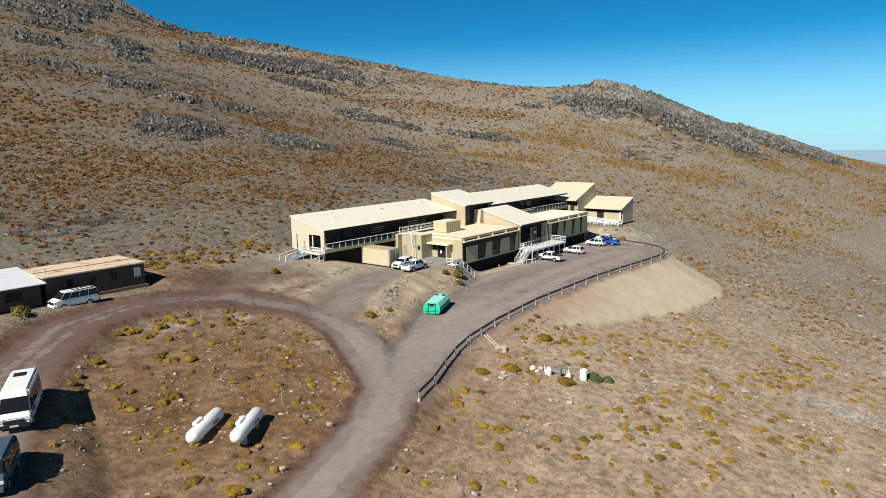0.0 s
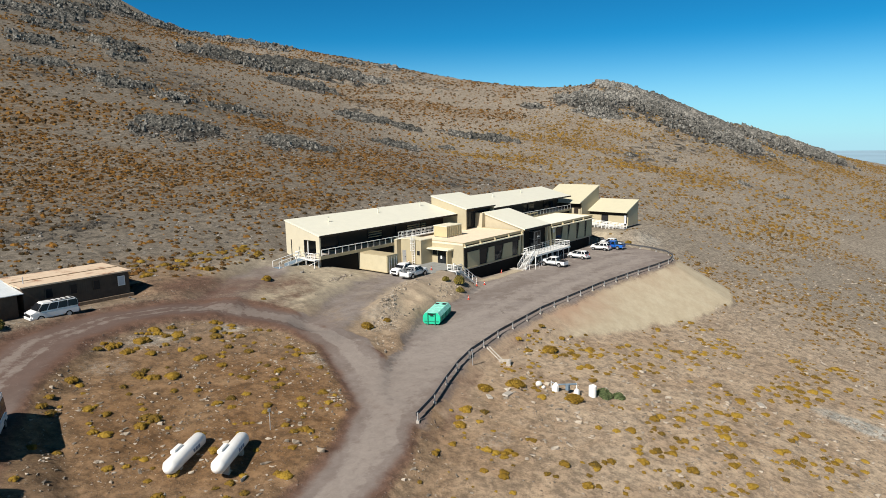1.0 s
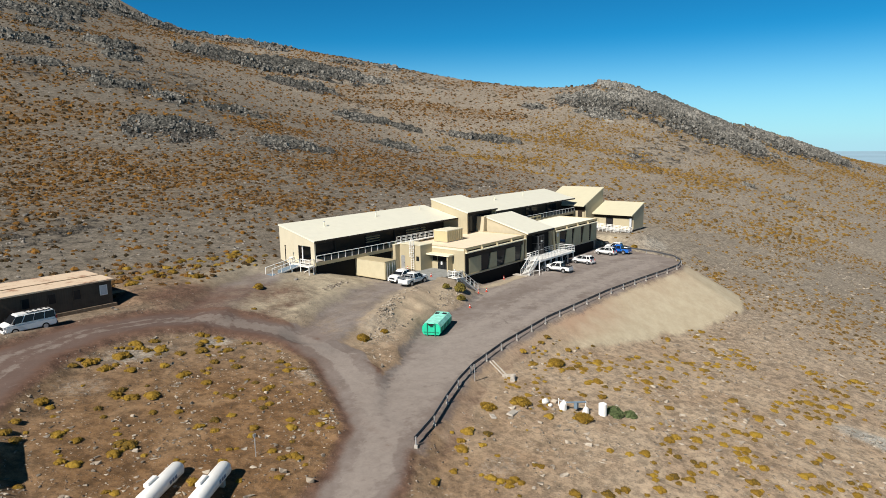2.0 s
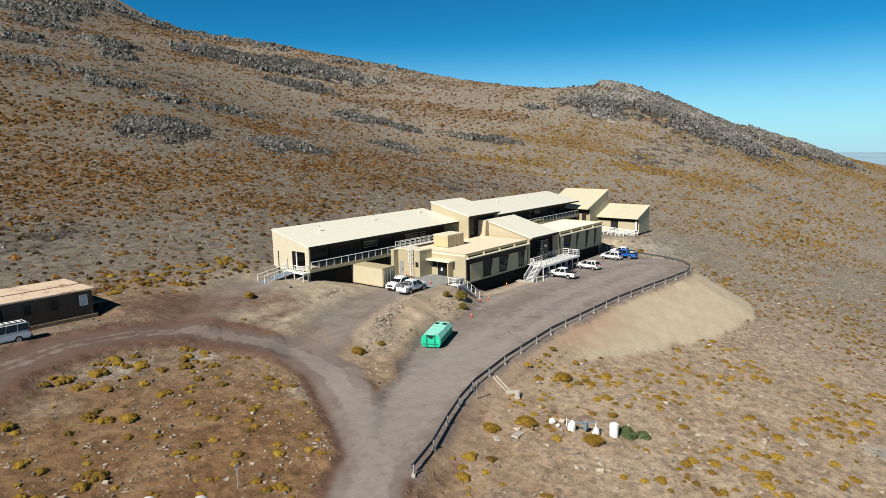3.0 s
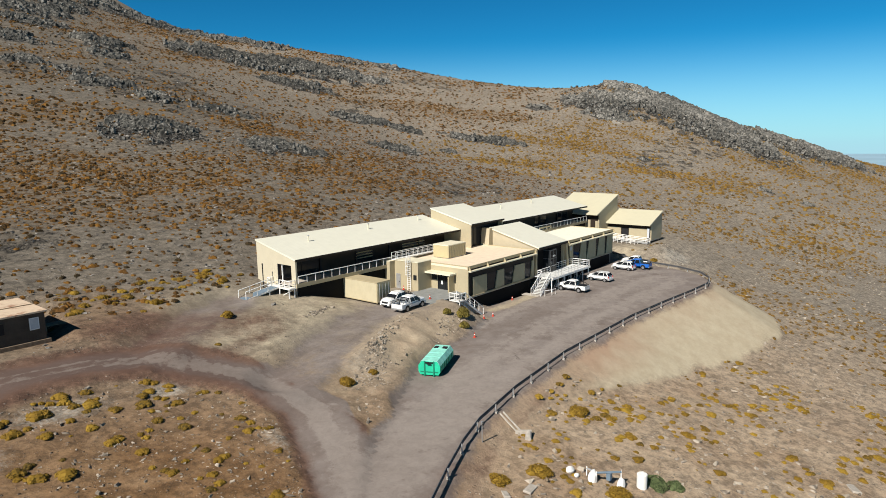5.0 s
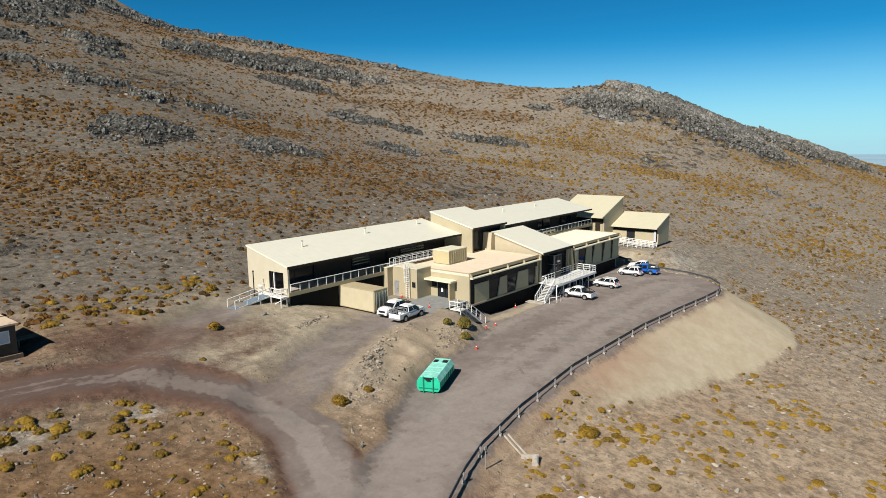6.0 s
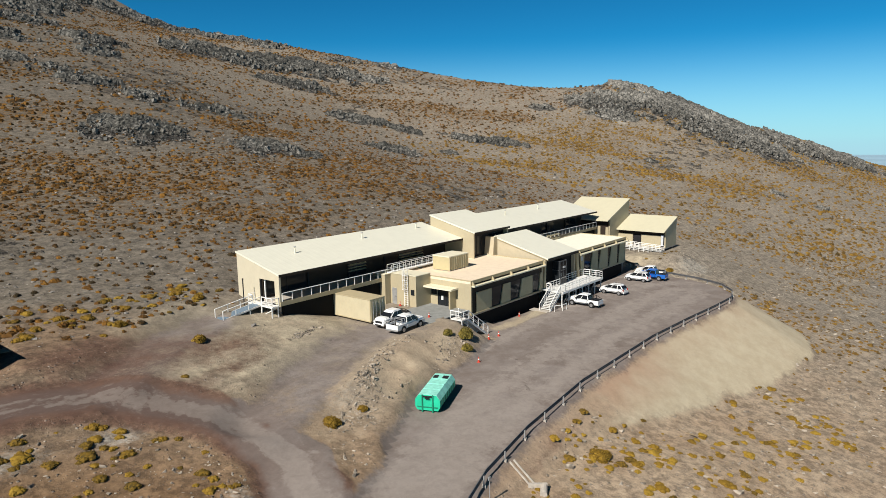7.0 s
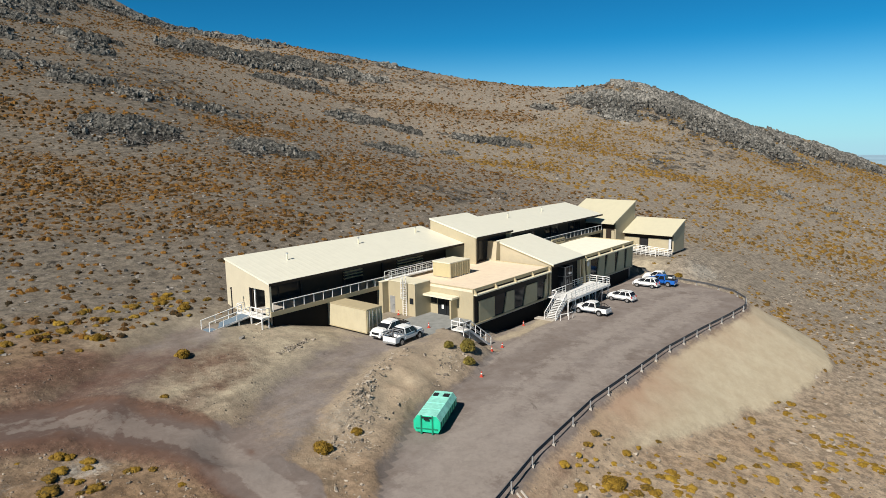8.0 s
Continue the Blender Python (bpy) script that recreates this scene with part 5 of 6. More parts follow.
def gas_tank(x, y, g, turn):
    h = thing("gas_tank", pose(x, y, g, 0, 0, turn), "white horizontal gas tank on concrete saddles", "gas tank", "gas tanks")
    r, half = 0.56, 2.2
    bm = bmesh.new()
    n = 20
    rings = []
    for px, pr in ((-half - 0.5, 0.08), (-half - 0.42, 0.28), (-half - 0.25, 0.43), (-half, 0.56), (half, 0.56), (half + 0.25, 0.43), (half + 0.42, 0.28), (half + 0.5, 0.08)):
        rings.append([bm.verts.new((px, pr * math.cos(2 * math.pi * k / n), 0.78 + pr * math.sin(2 * math.pi * k / n))) for k in range(n)])
    for a, b in zip(rings, rings[1:]):
        for k in range(n):
            bm.faces.new((a[k], a[(k + 1) % n], b[(k + 1) % n], b[k]))
    bm.faces.new(rings[0])
    bm.faces.new(rings[-1])
    bmesh.ops.recalc_face_normals(bm, faces=bm.faces[:])
    b = part("shell", bm, M_TANK, h)
    b.data.shade_smooth()
    bm = box(-1.2, 0.0, 0.1, 0.5, 1.18, 1.5, None, 0.06)
    part("valve_hood", bm, M_TANK, h)
    for sx in (-1.3, 1.3):
        part("saddle", box(sx - 0.15, sx + 0.15, -0.4, 0.4, -0.9, 0.4), M_CONCRETE, h)
    for k in range(3):
        part("lettering", box(0.2 + k * 0.36, 0.46 + k * 0.36, -0.575, -0.555, 0.7, 0.95), M_BLUE, h, "faded blue lettering")
    return h


gas_tank(-64.35, -23.1, 0.62, 33)
gas_tank(-62.1, -25.5, 0.48, 34)


def cone(x, y, z=None, lying=False):
    z = ground_z(x, y) if z is None else z
    h = thing("traffic_cone", pose(x, y, z, 0, 0, 20) @ Matrix.Scale(0.85, 4), "orange traffic cone with a white band", "traffic cone", "traffic cones")
    part("base", box(-0.2, 0.2, -0.2, 0.2, 0, 0.05), M_ORANGE, h)
    part("body", rod((0, 0, 0.05), (0, 0, 0.75), 0.15, None, 12, 0.03), M_ORANGE, h)
    part("band", rod((0, 0, 0.38), (0, 0, 0.5), 0.108, None, 12, 0.085), M_WHITE, h)


for cx, cy, cz in ((-5.8, 2.2, 2.54), (0.5, -4.1, None), (-2.4, -4.6, None), (10.2, -1.0, None), (-9.2, -8.0, None), (-3.6, 9.2, 2.54)):
    cone(cx, cy, cz)


# ---- vehicles: x forward, y to the left, on the ground at z = 0 ----
def loft(lo, hi, z0, z1, bm=None):
    """A tapered box between two rectangles (xa, xb, half width)."""
    bm = bm or bmesh.new()
    v = []
    for (xa, xb, w), z in ((lo, z0), (hi, z1)):
        v.append([bm.verts.new(p) for p in ((xa, -w, z), (xb, -w, z), (xb, w, z), (xa, w, z))])
    a, b = v
    f = [bm.faces.new(tuple(reversed(a))), bm.faces.new(b)]
    for i in range(4):
        f.append(bm.faces.new((a[i], a[(i + 1) % 4], b[(i + 1) % 4], b[i])))
    return bm


def rounded(bm, off=0.06, seg=2):
    bmesh.ops.bevel(bm, geom=bm.edges[:], offset=off, segments=seg, affect="EDGES")
    return bm


def glass_band(parent, lo, hi, z0, z1, splits):
    """Windscreen, rear window and side windows on a tapered cabin."""
    (a0, a1, aw), (b0, b1, bw) = lo, hi
    p, q = 0.12, 0.90
    mix = lambda u, v, t: u + (v - u) * t
    zl, zh = mix(z0, z1, p), mix(z0, z1, q)
    wl, wh = mix(aw, bw, p), mix(aw, bw, q)
    fl, fh, rl, rh = mix(a1, b1, p), mix(a1, b1, q), mix(a0, b0, p), mix(a0, b0, q)
    e = 0.012
    k = 0.9
    part("windscreen", prism([(fl + e, -wl * k, zl), (fl + e, wl * k, zl), (fh + e, wh * k, zh), (fh + e, -wh * k, zh)], (-0.02, 0, 0)), M_CARGLASS, parent)
    part("rear_window", prism([(rl - e, -wl * k, zl), (rl - e, wl * k, zl), (rh - e, wh * k, zh), (rh - e, -wh * k, zh)], (0.02, 0, 0)), M_CARGLASS, parent)
    for s in (-1, 1):
        for t0, t1 in splits:
            pts = [(mix(rl, fl, t0), s * (wl + e), zl), (mix(rl, fl, t1), s * (wl + e), zl), (mix(rh, fh, t1), s * (wh + e), zh), (mix(rh, fh, t0), s * (wh + e), zh)]
            part("side_window", prism(pts, (0, -0.02 * s, 0)), M_CARGLASS, parent)


def wheel(parent, x, y, r=0.37, w=0.24):
    s = 1 if y > 0 else -1
    t = part("wheel", rod((x, y - w / 2, r), (x, y + w / 2, r), r, None, 18), M_TYRE, parent)
    part("rim", rod((x, y + s * (w / 2 - 0.01), r), (x, y + s * (w / 2 + 0.015), r), r * 0.62, None, 14), M_RIM, t)


def lights(parent, xf, xr, w, zf, zr):
    for s in (-1, 1):
        part("headlight", box(xf - 0.16, xf + 0.02, s * w - (0.34 if s > 0 else 0), s * w + (0.34 if s < 0 else 0), zf, zf + 0.17), M_LAMP, parent)
        part("tail_light", box(xr - 0.02, xr + 0.08, s * w - (0.16 if s > 0 else 0), s * w + (0.16 if s < 0 else 0), zr, zr + 0.32), M_RED, parent)


def pickup(m, paint, label, bars=True, cover=False):
    h = thing("pickup_truck", m, label, "pickup truck", "parked vehicles")
    bm = rounded(loft((-1.0, 2.62, 0.88), (-1.0, 2.5, 0.93), 0.42, 1.1), 0.2, 4)
    rounded(loft((0.8, 2.52, 0.9), (0.9, 2.15, 0.76), 0.98, 1.27), 0.13, 4).to_mesh(tmp := bpy.data.meshes.new("tmp"))
    bm.from_mesh(tmp)
    bpy.data.meshes.remove(tmp)
    part("body", bm, paint, h)
    lo, hi = (-1.05, 1.6, 0.91), (-0.85, 0.55, 0.74)
    part("cabin", rounded(loft(lo, hi, 1.02, 1.84), 0.13, 4), paint, h)
    glass_band(h, lo, hi, 1.1, 1.8, ((0.06, 0.46), (0.50, 0.90)))
    bm = box(-2.65, -1.02, -0.9, -0.82, 0.45, 1.12, None, 0.03)
    box(-2.65, -1.02, 0.82, 0.9, 0.45, 1.12, bm, 0.03)
    box(-2.65, -2.57, -0.82, 0.82, 0.45, 1.12, bm)
    box(-2.57, -1.02, -0.82, 0.82, 0.5, 0.62, bm)
    part("cargo_bed", bm, paint, h)
    part("bed_liner", box(-2.55, -1.04, -0.8, 0.8, 0.622, 0.64), M_BLACK, h)
    if cover:
        part("bed_cover", box(-2.6, -1.02, -0.84, 0.84, 1.06, 1.14), M_BLACK, h)
    if bars:
        bm = bmesh.new()
        for xx in (-1.15, -1.6):
            rod((xx, -0.8, 1.1), (xx, -0.72, 1.62), 0.04, bm, 6)
            rod((xx, 0.8, 1.1), (xx, 0.72, 1.62), 0.04, bm, 6)
            rod((xx, -0.72, 1.62), (xx, 0.72, 1.62), 0.04, bm, 6)
        for s in (-1, 1):
            rod((-1.6, s * 0.72, 1.6), (-2.5, s * 0.84, 1.12), 0.04, bm, 6)
        part("roll_bar", bm, M_STEEL if bars == 2 else M_BLACK, h)
    part("front_bumper", box(2.42, 2.66, -0.82, 0.82, 0.4, 0.66, None, 0.06), paint, h)
    part("air_intake", box(2.6, 2.67, -0.5, 0.5, 0.45, 0.57), M_BLACK, h)
    part("grille", box(2.5, 2.6, -0.52, 0.52, 0.68, 0.95, None, 0.03), M_BLACK, h)
    part("rear_bumper", box(-2.72, -2.6, -0.86, 0.86, 0.42, 0.6), M_STEEL, h)
    part("number_plate", box(-2.63, -2.6, -0.26, 0.26, 0.68, 0.8), M_LAMP, h)
    lights(h, 2.48, -2.6, 0.88, 0.72, 0.68)
    for s in (-1, 1):
        part("mirror", box(0.82, 0.96, s * 0.93 - 0.1, s * 0.93 + 0.1, 1.02, 1.2), M_BLACK, h)
        for wx in (1.62, -1.55):
            part("wheel_arch", rod((wx, s * 0.80, 0.44), (wx, s * 0.915, 0.44), 0.46, None, 18), M_BLACK, h)
            wheel(h, wx, s * 0.82, 0.39)
    return h


def hatch(m, paint, label):
    h = thing("compact_suv", m, label, "car", "parked vehicles")
    bm = rounded(loft((-2.05, 2.12, 0.87), (-1.98, 1.98, 0.9), 0.34, 1.06), 0.22, 4)
    rounded(loft((0.9, 1.98, 0.86), (0.95, 1.62, 0.7), 0.94, 1.2), 0.12, 4).to_mesh(tmp := bpy.data.meshes.new("tmp"))
    bm.from_mesh(tmp)
    bpy.data.meshes.remove(tmp)
    part("body", bm, paint, h)
    lo, hi = (-2.0, 1.45, 0.88), (-1.5, 0.35, 0.70)
    part("cabin", rounded(loft(lo, hi, 0.98, 1.68), 0.14, 4), paint, h)
    glass_band(h, lo, hi, 1.05, 1.64, ((0.05, 0.25), (0.29, 0.6), (0.64, 0.95)))
    part("front_bumper", box(2.04, 2.14, -0.8, 0.8, 0.35, 0.6), paint, h)
    part("rear_bumper", box(-2.14, -2.03, -0.8, 0.8, 0.35, 0.6), paint, h)
    part("grille", box(2.05, 2.12, -0.4, 0.4, 0.62, 0.78), M_BLACK, h)
    part("number_plate", box(-2.07, -2.04, -0.26, 0.26, 0.66, 0.78), M_LAMP, h)
    lights(h, 2.03, -2.05, 0.83, 0.66, 0.72)
    for s in (-1, 1):
        part("mirror", box(0.72, 0.84, s * 0.9 - 0.1, s * 0.9 + 0.1, 0.95, 1.1), paint, h)
        part("roof_rail", rod((-1.35, s * 0.62, 1.69), (0.2, s * 0.62, 1.69), 0.02, None, 6), M_BLACK, h)
        for wx in (1.3, -1.3):
            part("wheel_arch", rod((wx, s * 0.76, 0.4), (wx, s * 0.882, 0.4), 0.41, None, 18), M_BLACK, h)
            wheel(h, wx, s * 0.79, 0.35, 0.22)
    return h


def van(m, paint, label, L, W, H, nose, rack=False):
    h = thing("van", m, label, "van", "parked vehicles")
    w = W / 2
    part("body", rounded(loft((-L / 2, L / 2, w), (-L / 2 + 0.02, L / 2 - 0.1, w), 0.35, 1.05), 0.12, 3), paint, h)
    lo, hi = (-L / 2 + 0.02, L / 2 - nose * 0.55, w), (-L / 2 + 0.12, L / 2 - nose * 1.25, w * 0.86)
    part("cabin", rounded(loft(lo, hi, 1.03, H), 0.14, 3), paint, h)
    part("hood", rounded(loft((L / 2 - nose, L / 2 - 0.08, w * 0.97), (L / 2 - nose, L / 2 - nose * 0.55, w * 0.9), 1.0, 1.22), 0.04), paint, h)
    zg = 1.03 + (H - 1.03) * (0.78 if H > 2.3 else 1.0)
    t = (zg - 1.03) / (H - 1.03)
    mid = tuple(a + (b - a) * t for a, b in zip(lo, hi))
    glass_band(h, lo, mid, 1.06, zg, ((0.03, 0.27), (0.285, 0.52), (0.535, 0.76), (0.785, 0.98)))
    part("front_bumper", box(L / 2 - 0.03, L / 2 + 0.08, -w * 0.92, w * 0.92, 0.36, 0.62), paint if W < 1.95 else M_BLACK, h)
    part("grille", box(L / 2 - 0.05, L / 2 + 0.04, -w * 0.62, w * 0.62, 0.66, 0.92), M_BLACK, h)
    part("number_plate", box(L / 2 + 0.08, L / 2 + 0.1, -0.26, 0.26, 0.45, 0.57), M_LAMP, h)
    part("rear_bumper", box(-L / 2 - 0.08, -L / 2 + 0.02, -w * 0.92, w * 0.92, 0.36, 0.6), M_BLACK, h)
    lights(h, L / 2 - 0.02, -L / 2, w * 0.96, 0.82, 0.95)
    if H > 2.3:
        part("roof_hatch", box(-L * 0.32, -L * 0.2, -0.5, 0.3, H, H + 0.06), M_BLACK, h, "dark roof hatch")
    if rack:
        bm = bmesh.new()
        for k in range(5):
            box(-L / 2 + 0.5 + k * 0.5, -L / 2 + 0.58 + k * 0.5, -w * 0.7, w * 0.7, H + 0.03, H + 0.09, bm)
        for s in (-1, 1):
            box(-L / 2 + 0.45, -L / 2 + 2.65, s * w * 0.7 - 0.03, s * w * 0.7 + 0.03, H + 0.0, H + 0.06, bm)
        part("roof_rack", bm, M_BLACK, h)
    for s in (-1, 1):
        part("mirror", box(L / 2 - nose * 0.95, L / 2 - nose * 0.8, s * (w + 0.12) - 0.1, s * (w + 0.12) + 0.1, 1.15, 1.45), M_BLACK, h)
        wheel(h, L / 2 - 0.95, s * (w - 0.1), 0.36)
        wheel(h, -L / 2 + 1.15, s * (w - 0.1), 0.36)
    return h


pickup(pose(-10.7, 3.9, 2.5, 0, 0, 184), M_CARWHITE, "white double-cab pickup truck parked beside a container", True, True)
pickup(pose(-11.35, 1.05, 2.5, 0, 0, 4), M_CARWHITE, "white double-cab pickup truck with steel bed bars", 2)
pickup(pose(21.3, -5.5, LOT_Z, 0, 0, 91), M_CARWHITE, "white double-cab pickup truck with a black roll bar", True, True)
hatch(pose(31.0, -5.75, LOT_Z, 0, 0, 88), M_CARWHITE, "white compact car parked on gravel")
hatch(pose(42.5, -5.0, LOT_Z, 0, 0, 92), M_CARWHITE, "white compact car beside a blue pickup")
pickup(pose(45.3, -6.4, LOT_Z, 0, 0, 92), M_CARBLUE, "blue double-cab pickup truck parked on gravel", False, True)
pickup(pose(48.2, -4.9, LOT_Z, 0, 0, 92), M_CARWHITE, "white double-cab pickup truck beside a blue one", False, True)
van(pose(-60.5, 9.9, 5.55, 0, 0, 181), M_CARWHITE, "white minibus with dark windows and roof rack", 4.9, 1.85, 1.95, 1.0, True)
van(pose(-74.7, -15.6, ground_z(-74.9, -16.4), 0, 0, 244), M_CARWHITE, "tall white van with black bumper", 6.6, 2.05, 2.65, 1.15)
van(pose(-79.1, -24.3, ground_z(-79.1, -24.3), 0, 0, 242), M_CARGREY, "blue-grey minivan parked behind a white van", 4.9, 1.9, 1.95, 1.0)


# ---- cabins by the loop road ----
def cabin():
    h = house("site_cabin", -62, 13.5, 5.4, "long weathered brown cabin with a rusted roof")
    slab("roof", h, M_RUST, -62.3, -50.1, 13.2, 20.9, 8.62, 8.72, 0.16, label="rusted cream roof")
    wpart("front_wall", box(-62, -50.3, 13.5, 13.7, 5.9, 8.62), M_CABIN, h)
    wpart("east_wall", box(-50.5, -50.3, 13.7, 20.5, 5.9, 8.65), M_CABIN, h)
    wpart("west_wall", box(-62, -61.8, 13.7, 20.5, 5.9, 8.65), M_CABIN, h)
    wpart("back_wall", box(-61.8, -50.5, 20.3, 20.5, 5.9, 8.66), M_CABIN, h)
    wpart("plinth", box(-62.1, -50.0, 13.2, 20.6, 4.6, 5.9), M_PLINTH, h, "brown stone plinth")
    wpart("roof_seam", box(-62.2, -50.2, 16.6, 16.72, 8.82, 8.9), M_WOOD, h)
    for x0, white in ((-51.7, True), (-54.6, False), (-57.2, False), (-59.8, False)):
        bm = box(x0, x0 + 0.85, 13.42, 13.5, 7.0, 7.08)
        box(x0, x0 + 0.85, 13.42, 13.5, 8.1, 8.18, bm)
        box(x0, x0 + 0.08, 13.42, 13.5, 7.08, 8.1, bm)
        box(x0 + 0.77, x0 + 0.85, 13.42, 13.5, 7.08, 8.1, bm)
        w = wpart("window", bm, M_WHITE if white else M_CABIN, h)
        wpart("pane", box(x0 + 0.08, x0 + 0.77, 13.44, 13.49, 7.08, 8.1), M_LAMP if white else M_GLASS, w)
    wpart("flue", rod((-61.2, 15.5, 8.7), (-61.2, 15.5, 9.5), 0.07, None, 8), M_STEEL, h)
    k = house("tin_roof_shed", -76, 13, 5.4, "dark shed with a pale tin roof", "shed")
    slab("roof", k, M_TIN, -76.5, -62.2, 12.6, 21.5, 8.15, 9.1, 0.08, label="pale corrugated tin roof")
    wpart("front_wall", box(-76, -62.7, 13.2, 13.4, 5.0, 8.2), M_CABIN, k)
    wpart("east_wall", prism([(-62.7, 13.4, 5.0), (-62.7, 21, 5.0), (-62.7, 21, 9.0), (-62.7, 13.4, 8.2)], (-0.2, 0, 0)), M_CABIN, k)
    wpart("west_wall", prism([(-76, 13.4, 5.0), (-76, 21, 5.0), (-76, 21, 9.0), (-76, 13.4, 8.2)], (0.2, 0, 0)), M_CABIN, k)
    wpart("back_wall", box(-75.8, -62.9, 20.8, 21, 5.0, 9.0), M_CABIN, k)
    w = wpart("window", box(-66.3, -64.6, 13.14, 13.2, 6.6, 7.7), M_BLACK, k, "dark window")
    wpart("pane", box(-66.2, -64.7, 13.11, 13.14, 6.7, 7.6), M_GLASS, w)
    st = thing("hitching_rack", (-66.5, 11.2, ground_z(-66.5, 11.2)), "low weathered timber frame beside a shed", "frame")
    for dx in (0, 1.1):
        part("leg", box(dx, dx + 0.1, 0, 0.1, -0.1, 0.9), M_WOOD, st)
    part("bar", box(-0.05, 1.25, -0.02, 0.12, 0.8, 0.92), M_WOOD, st)
    bt = thing("timber_pallet", (-48.8, 16.8, ground_z(-48.8, 16.8)), "dark timber stack behind a cabin", "pallet")
    for i in range(4):
        part("board", box(-0.8, 2.4, -0.6 + i * 0.35, -0.35 + i * 0.35, 0.55, 0.62), M_WOOD, bt)
    for dx in (-0.6, 2.1):
        part("leg", box(dx, dx + 0.12, -0.55, 0.65, -0.2, 0.55), M_WOOD, bt)


cabin()


# ---- small things on the lower slope ----
def lower_slope():
    x, y = -26.0, -37.0
    t = thing("white_drum", (x, y, ground_z(x, y) - 0.05), "white plastic drum standing on bare soil", "drum")
    part("body", rounded(rod((0, 0, 0), (0, 0, 1.25), 0.42, None, 14), 0.04, 1), M_WHITE, t)
    part("cap", rod((0.15, 0, 1.25), (0.15, 0, 1.33), 0.12, None, 10), M_WHITE, t)
    for i, (x, y, s) in enumerate(((-29.0, -32.2, 0.8), (-28.6, -34.0, 0.9), (-27.5, -35.9, 0.8), (-29.2, -32.9, 0.5))):
        b = thing("white_sack", (x, y, ground_z(x, y) - 0.04), "white filled sack slumped on the soil", "sack", "white sacks")
        bm = bmesh.new()
        bmesh.ops.create_icosphere(bm, subdivisions=2, radius=0.5)
        for v in bm.verts:
            k = 1 + 0.25 * (noise.noise(v.co * 2.2 + Vector((i * 7, 0, 0))))
            v.co = Vector((v.co.x * 1.1 * k, v.co.y * 0.8 * k, max(0, v.co.z * (1.6 if i in (1, 2) else 0.8) * k + 0.3))) * s
        part("bag", bm, M_WHITE, b)
    p = thing("pipe_frame", (-27.9, -34.9, ground_z(-27.9, -34.9)), "blue-white pipe frame with loose fittings", "pipe frame")
    for dx, dy in ((-0.7, 0.6), (0.6, -0.9), (-0.4, 1.6)):
        part("upright", rod((dx, dy, -0.2), (dx, dy, 1.1), 0.05, None, 8), M_WHITE, p)
    part("pipe", rod((-0.7, 0.6, 1.0), (0.6, -0.9, 1.0), 0.09, None, 8), M_RAMPDECK, p)
    part("pipe", rod((-0.4, 1.6, 0.95), (-0.7, 0.6, 1.0), 0.07, None, 8), M_STEEL, p)
    part("valve", box(-0.2, 0.15, -0.35, 0.0, 0.35, 0.95), M_RAMPDECK, p)
    c = thing("culvert_headwall", (-26.5, -26.2, ground_z(-26.5, -26.2)), "pale concrete culvert headwall with a pipe", "culvert")
    bm = box(-0.75, 0.7, -0.14, 0.08, -0.5, 0.42)
    bm.transform(Matrix.Rotation(radians(-52), 4, "Z"))
    part("headwall", bm, M_CONCRETE, c)
    a, b = Vector((-0.5, 0.2, 0.05)), Vector((0.0, 2.6, 0.05 + ground_z(-26.3, -23.6) - ground_z(-26.5, -26.2)))
    for k, hgt in ((0.0, 0.12), (0.45, 0.12)):
        o = Vector((k, -0.15 * k, 0))
        part("channel", prism([a + o, b + o, b + o + Vector((0.11, -0.03, 0)), a + o + Vector((0.11, -0.03, 0))], (0, 0, hgt)), M_CONCRETE, c)
    part("pipe", rod((0.2, -0.4, 0.2), (-0.7, -0.9, 0.05), 0.28, None, 12), M_CONCRETE, c)
    for x, y, a, s in ((-7.2, -49.4, 30, 1.0), (-34.0, -31.5, 10, 0.8), (-36, -30.6, 50, 0.6)):
        d = thing("loose_slab", pose(x, y, ground_z(x, y), 8, 6, a), "pale broken slab lying on soil", "slab", "loose slabs")
        part("slab", box(-0.9 * s, 0.9 * s, -0.4 * s, 0.4 * s, -0.05, 0.14, None, 0.03), M_CONCRETE, d)
    for x, y, a, L in ((-31.3, -31.2, 40, 2.2), (-4.0, -30.0, 70, 1.8)):
        d = thing("timber_plank", pose(x, y, ground_z(x, y) + 0.05, 0, 6, a), "weathered timber plank lying on soil", "plank", "planks")
        part("board", box(-L / 2, L / 2, -0.07, 0.07, 0, 0.07), M_WOOD, d)
    for x, y in ((-56.9, -23.2), (-31.6, -25.3)):
        d = thing("marker_stake", (x, y, ground_z(x, y)), "thin grey marker stake in the soil", "stake", "stakes")
        part("shaft", rod((0, 0, -0.1), (0, 0, 1.7), 0.04, None, 6), M_STEEL, d)
        part("head", box(-0.12, 0.12, -0.05, 0.05, 1.6, 1.85), M_STEEL, d)


lower_slope()


# ---- shrubs and stones ----
rng = np.random.RandomState(11)


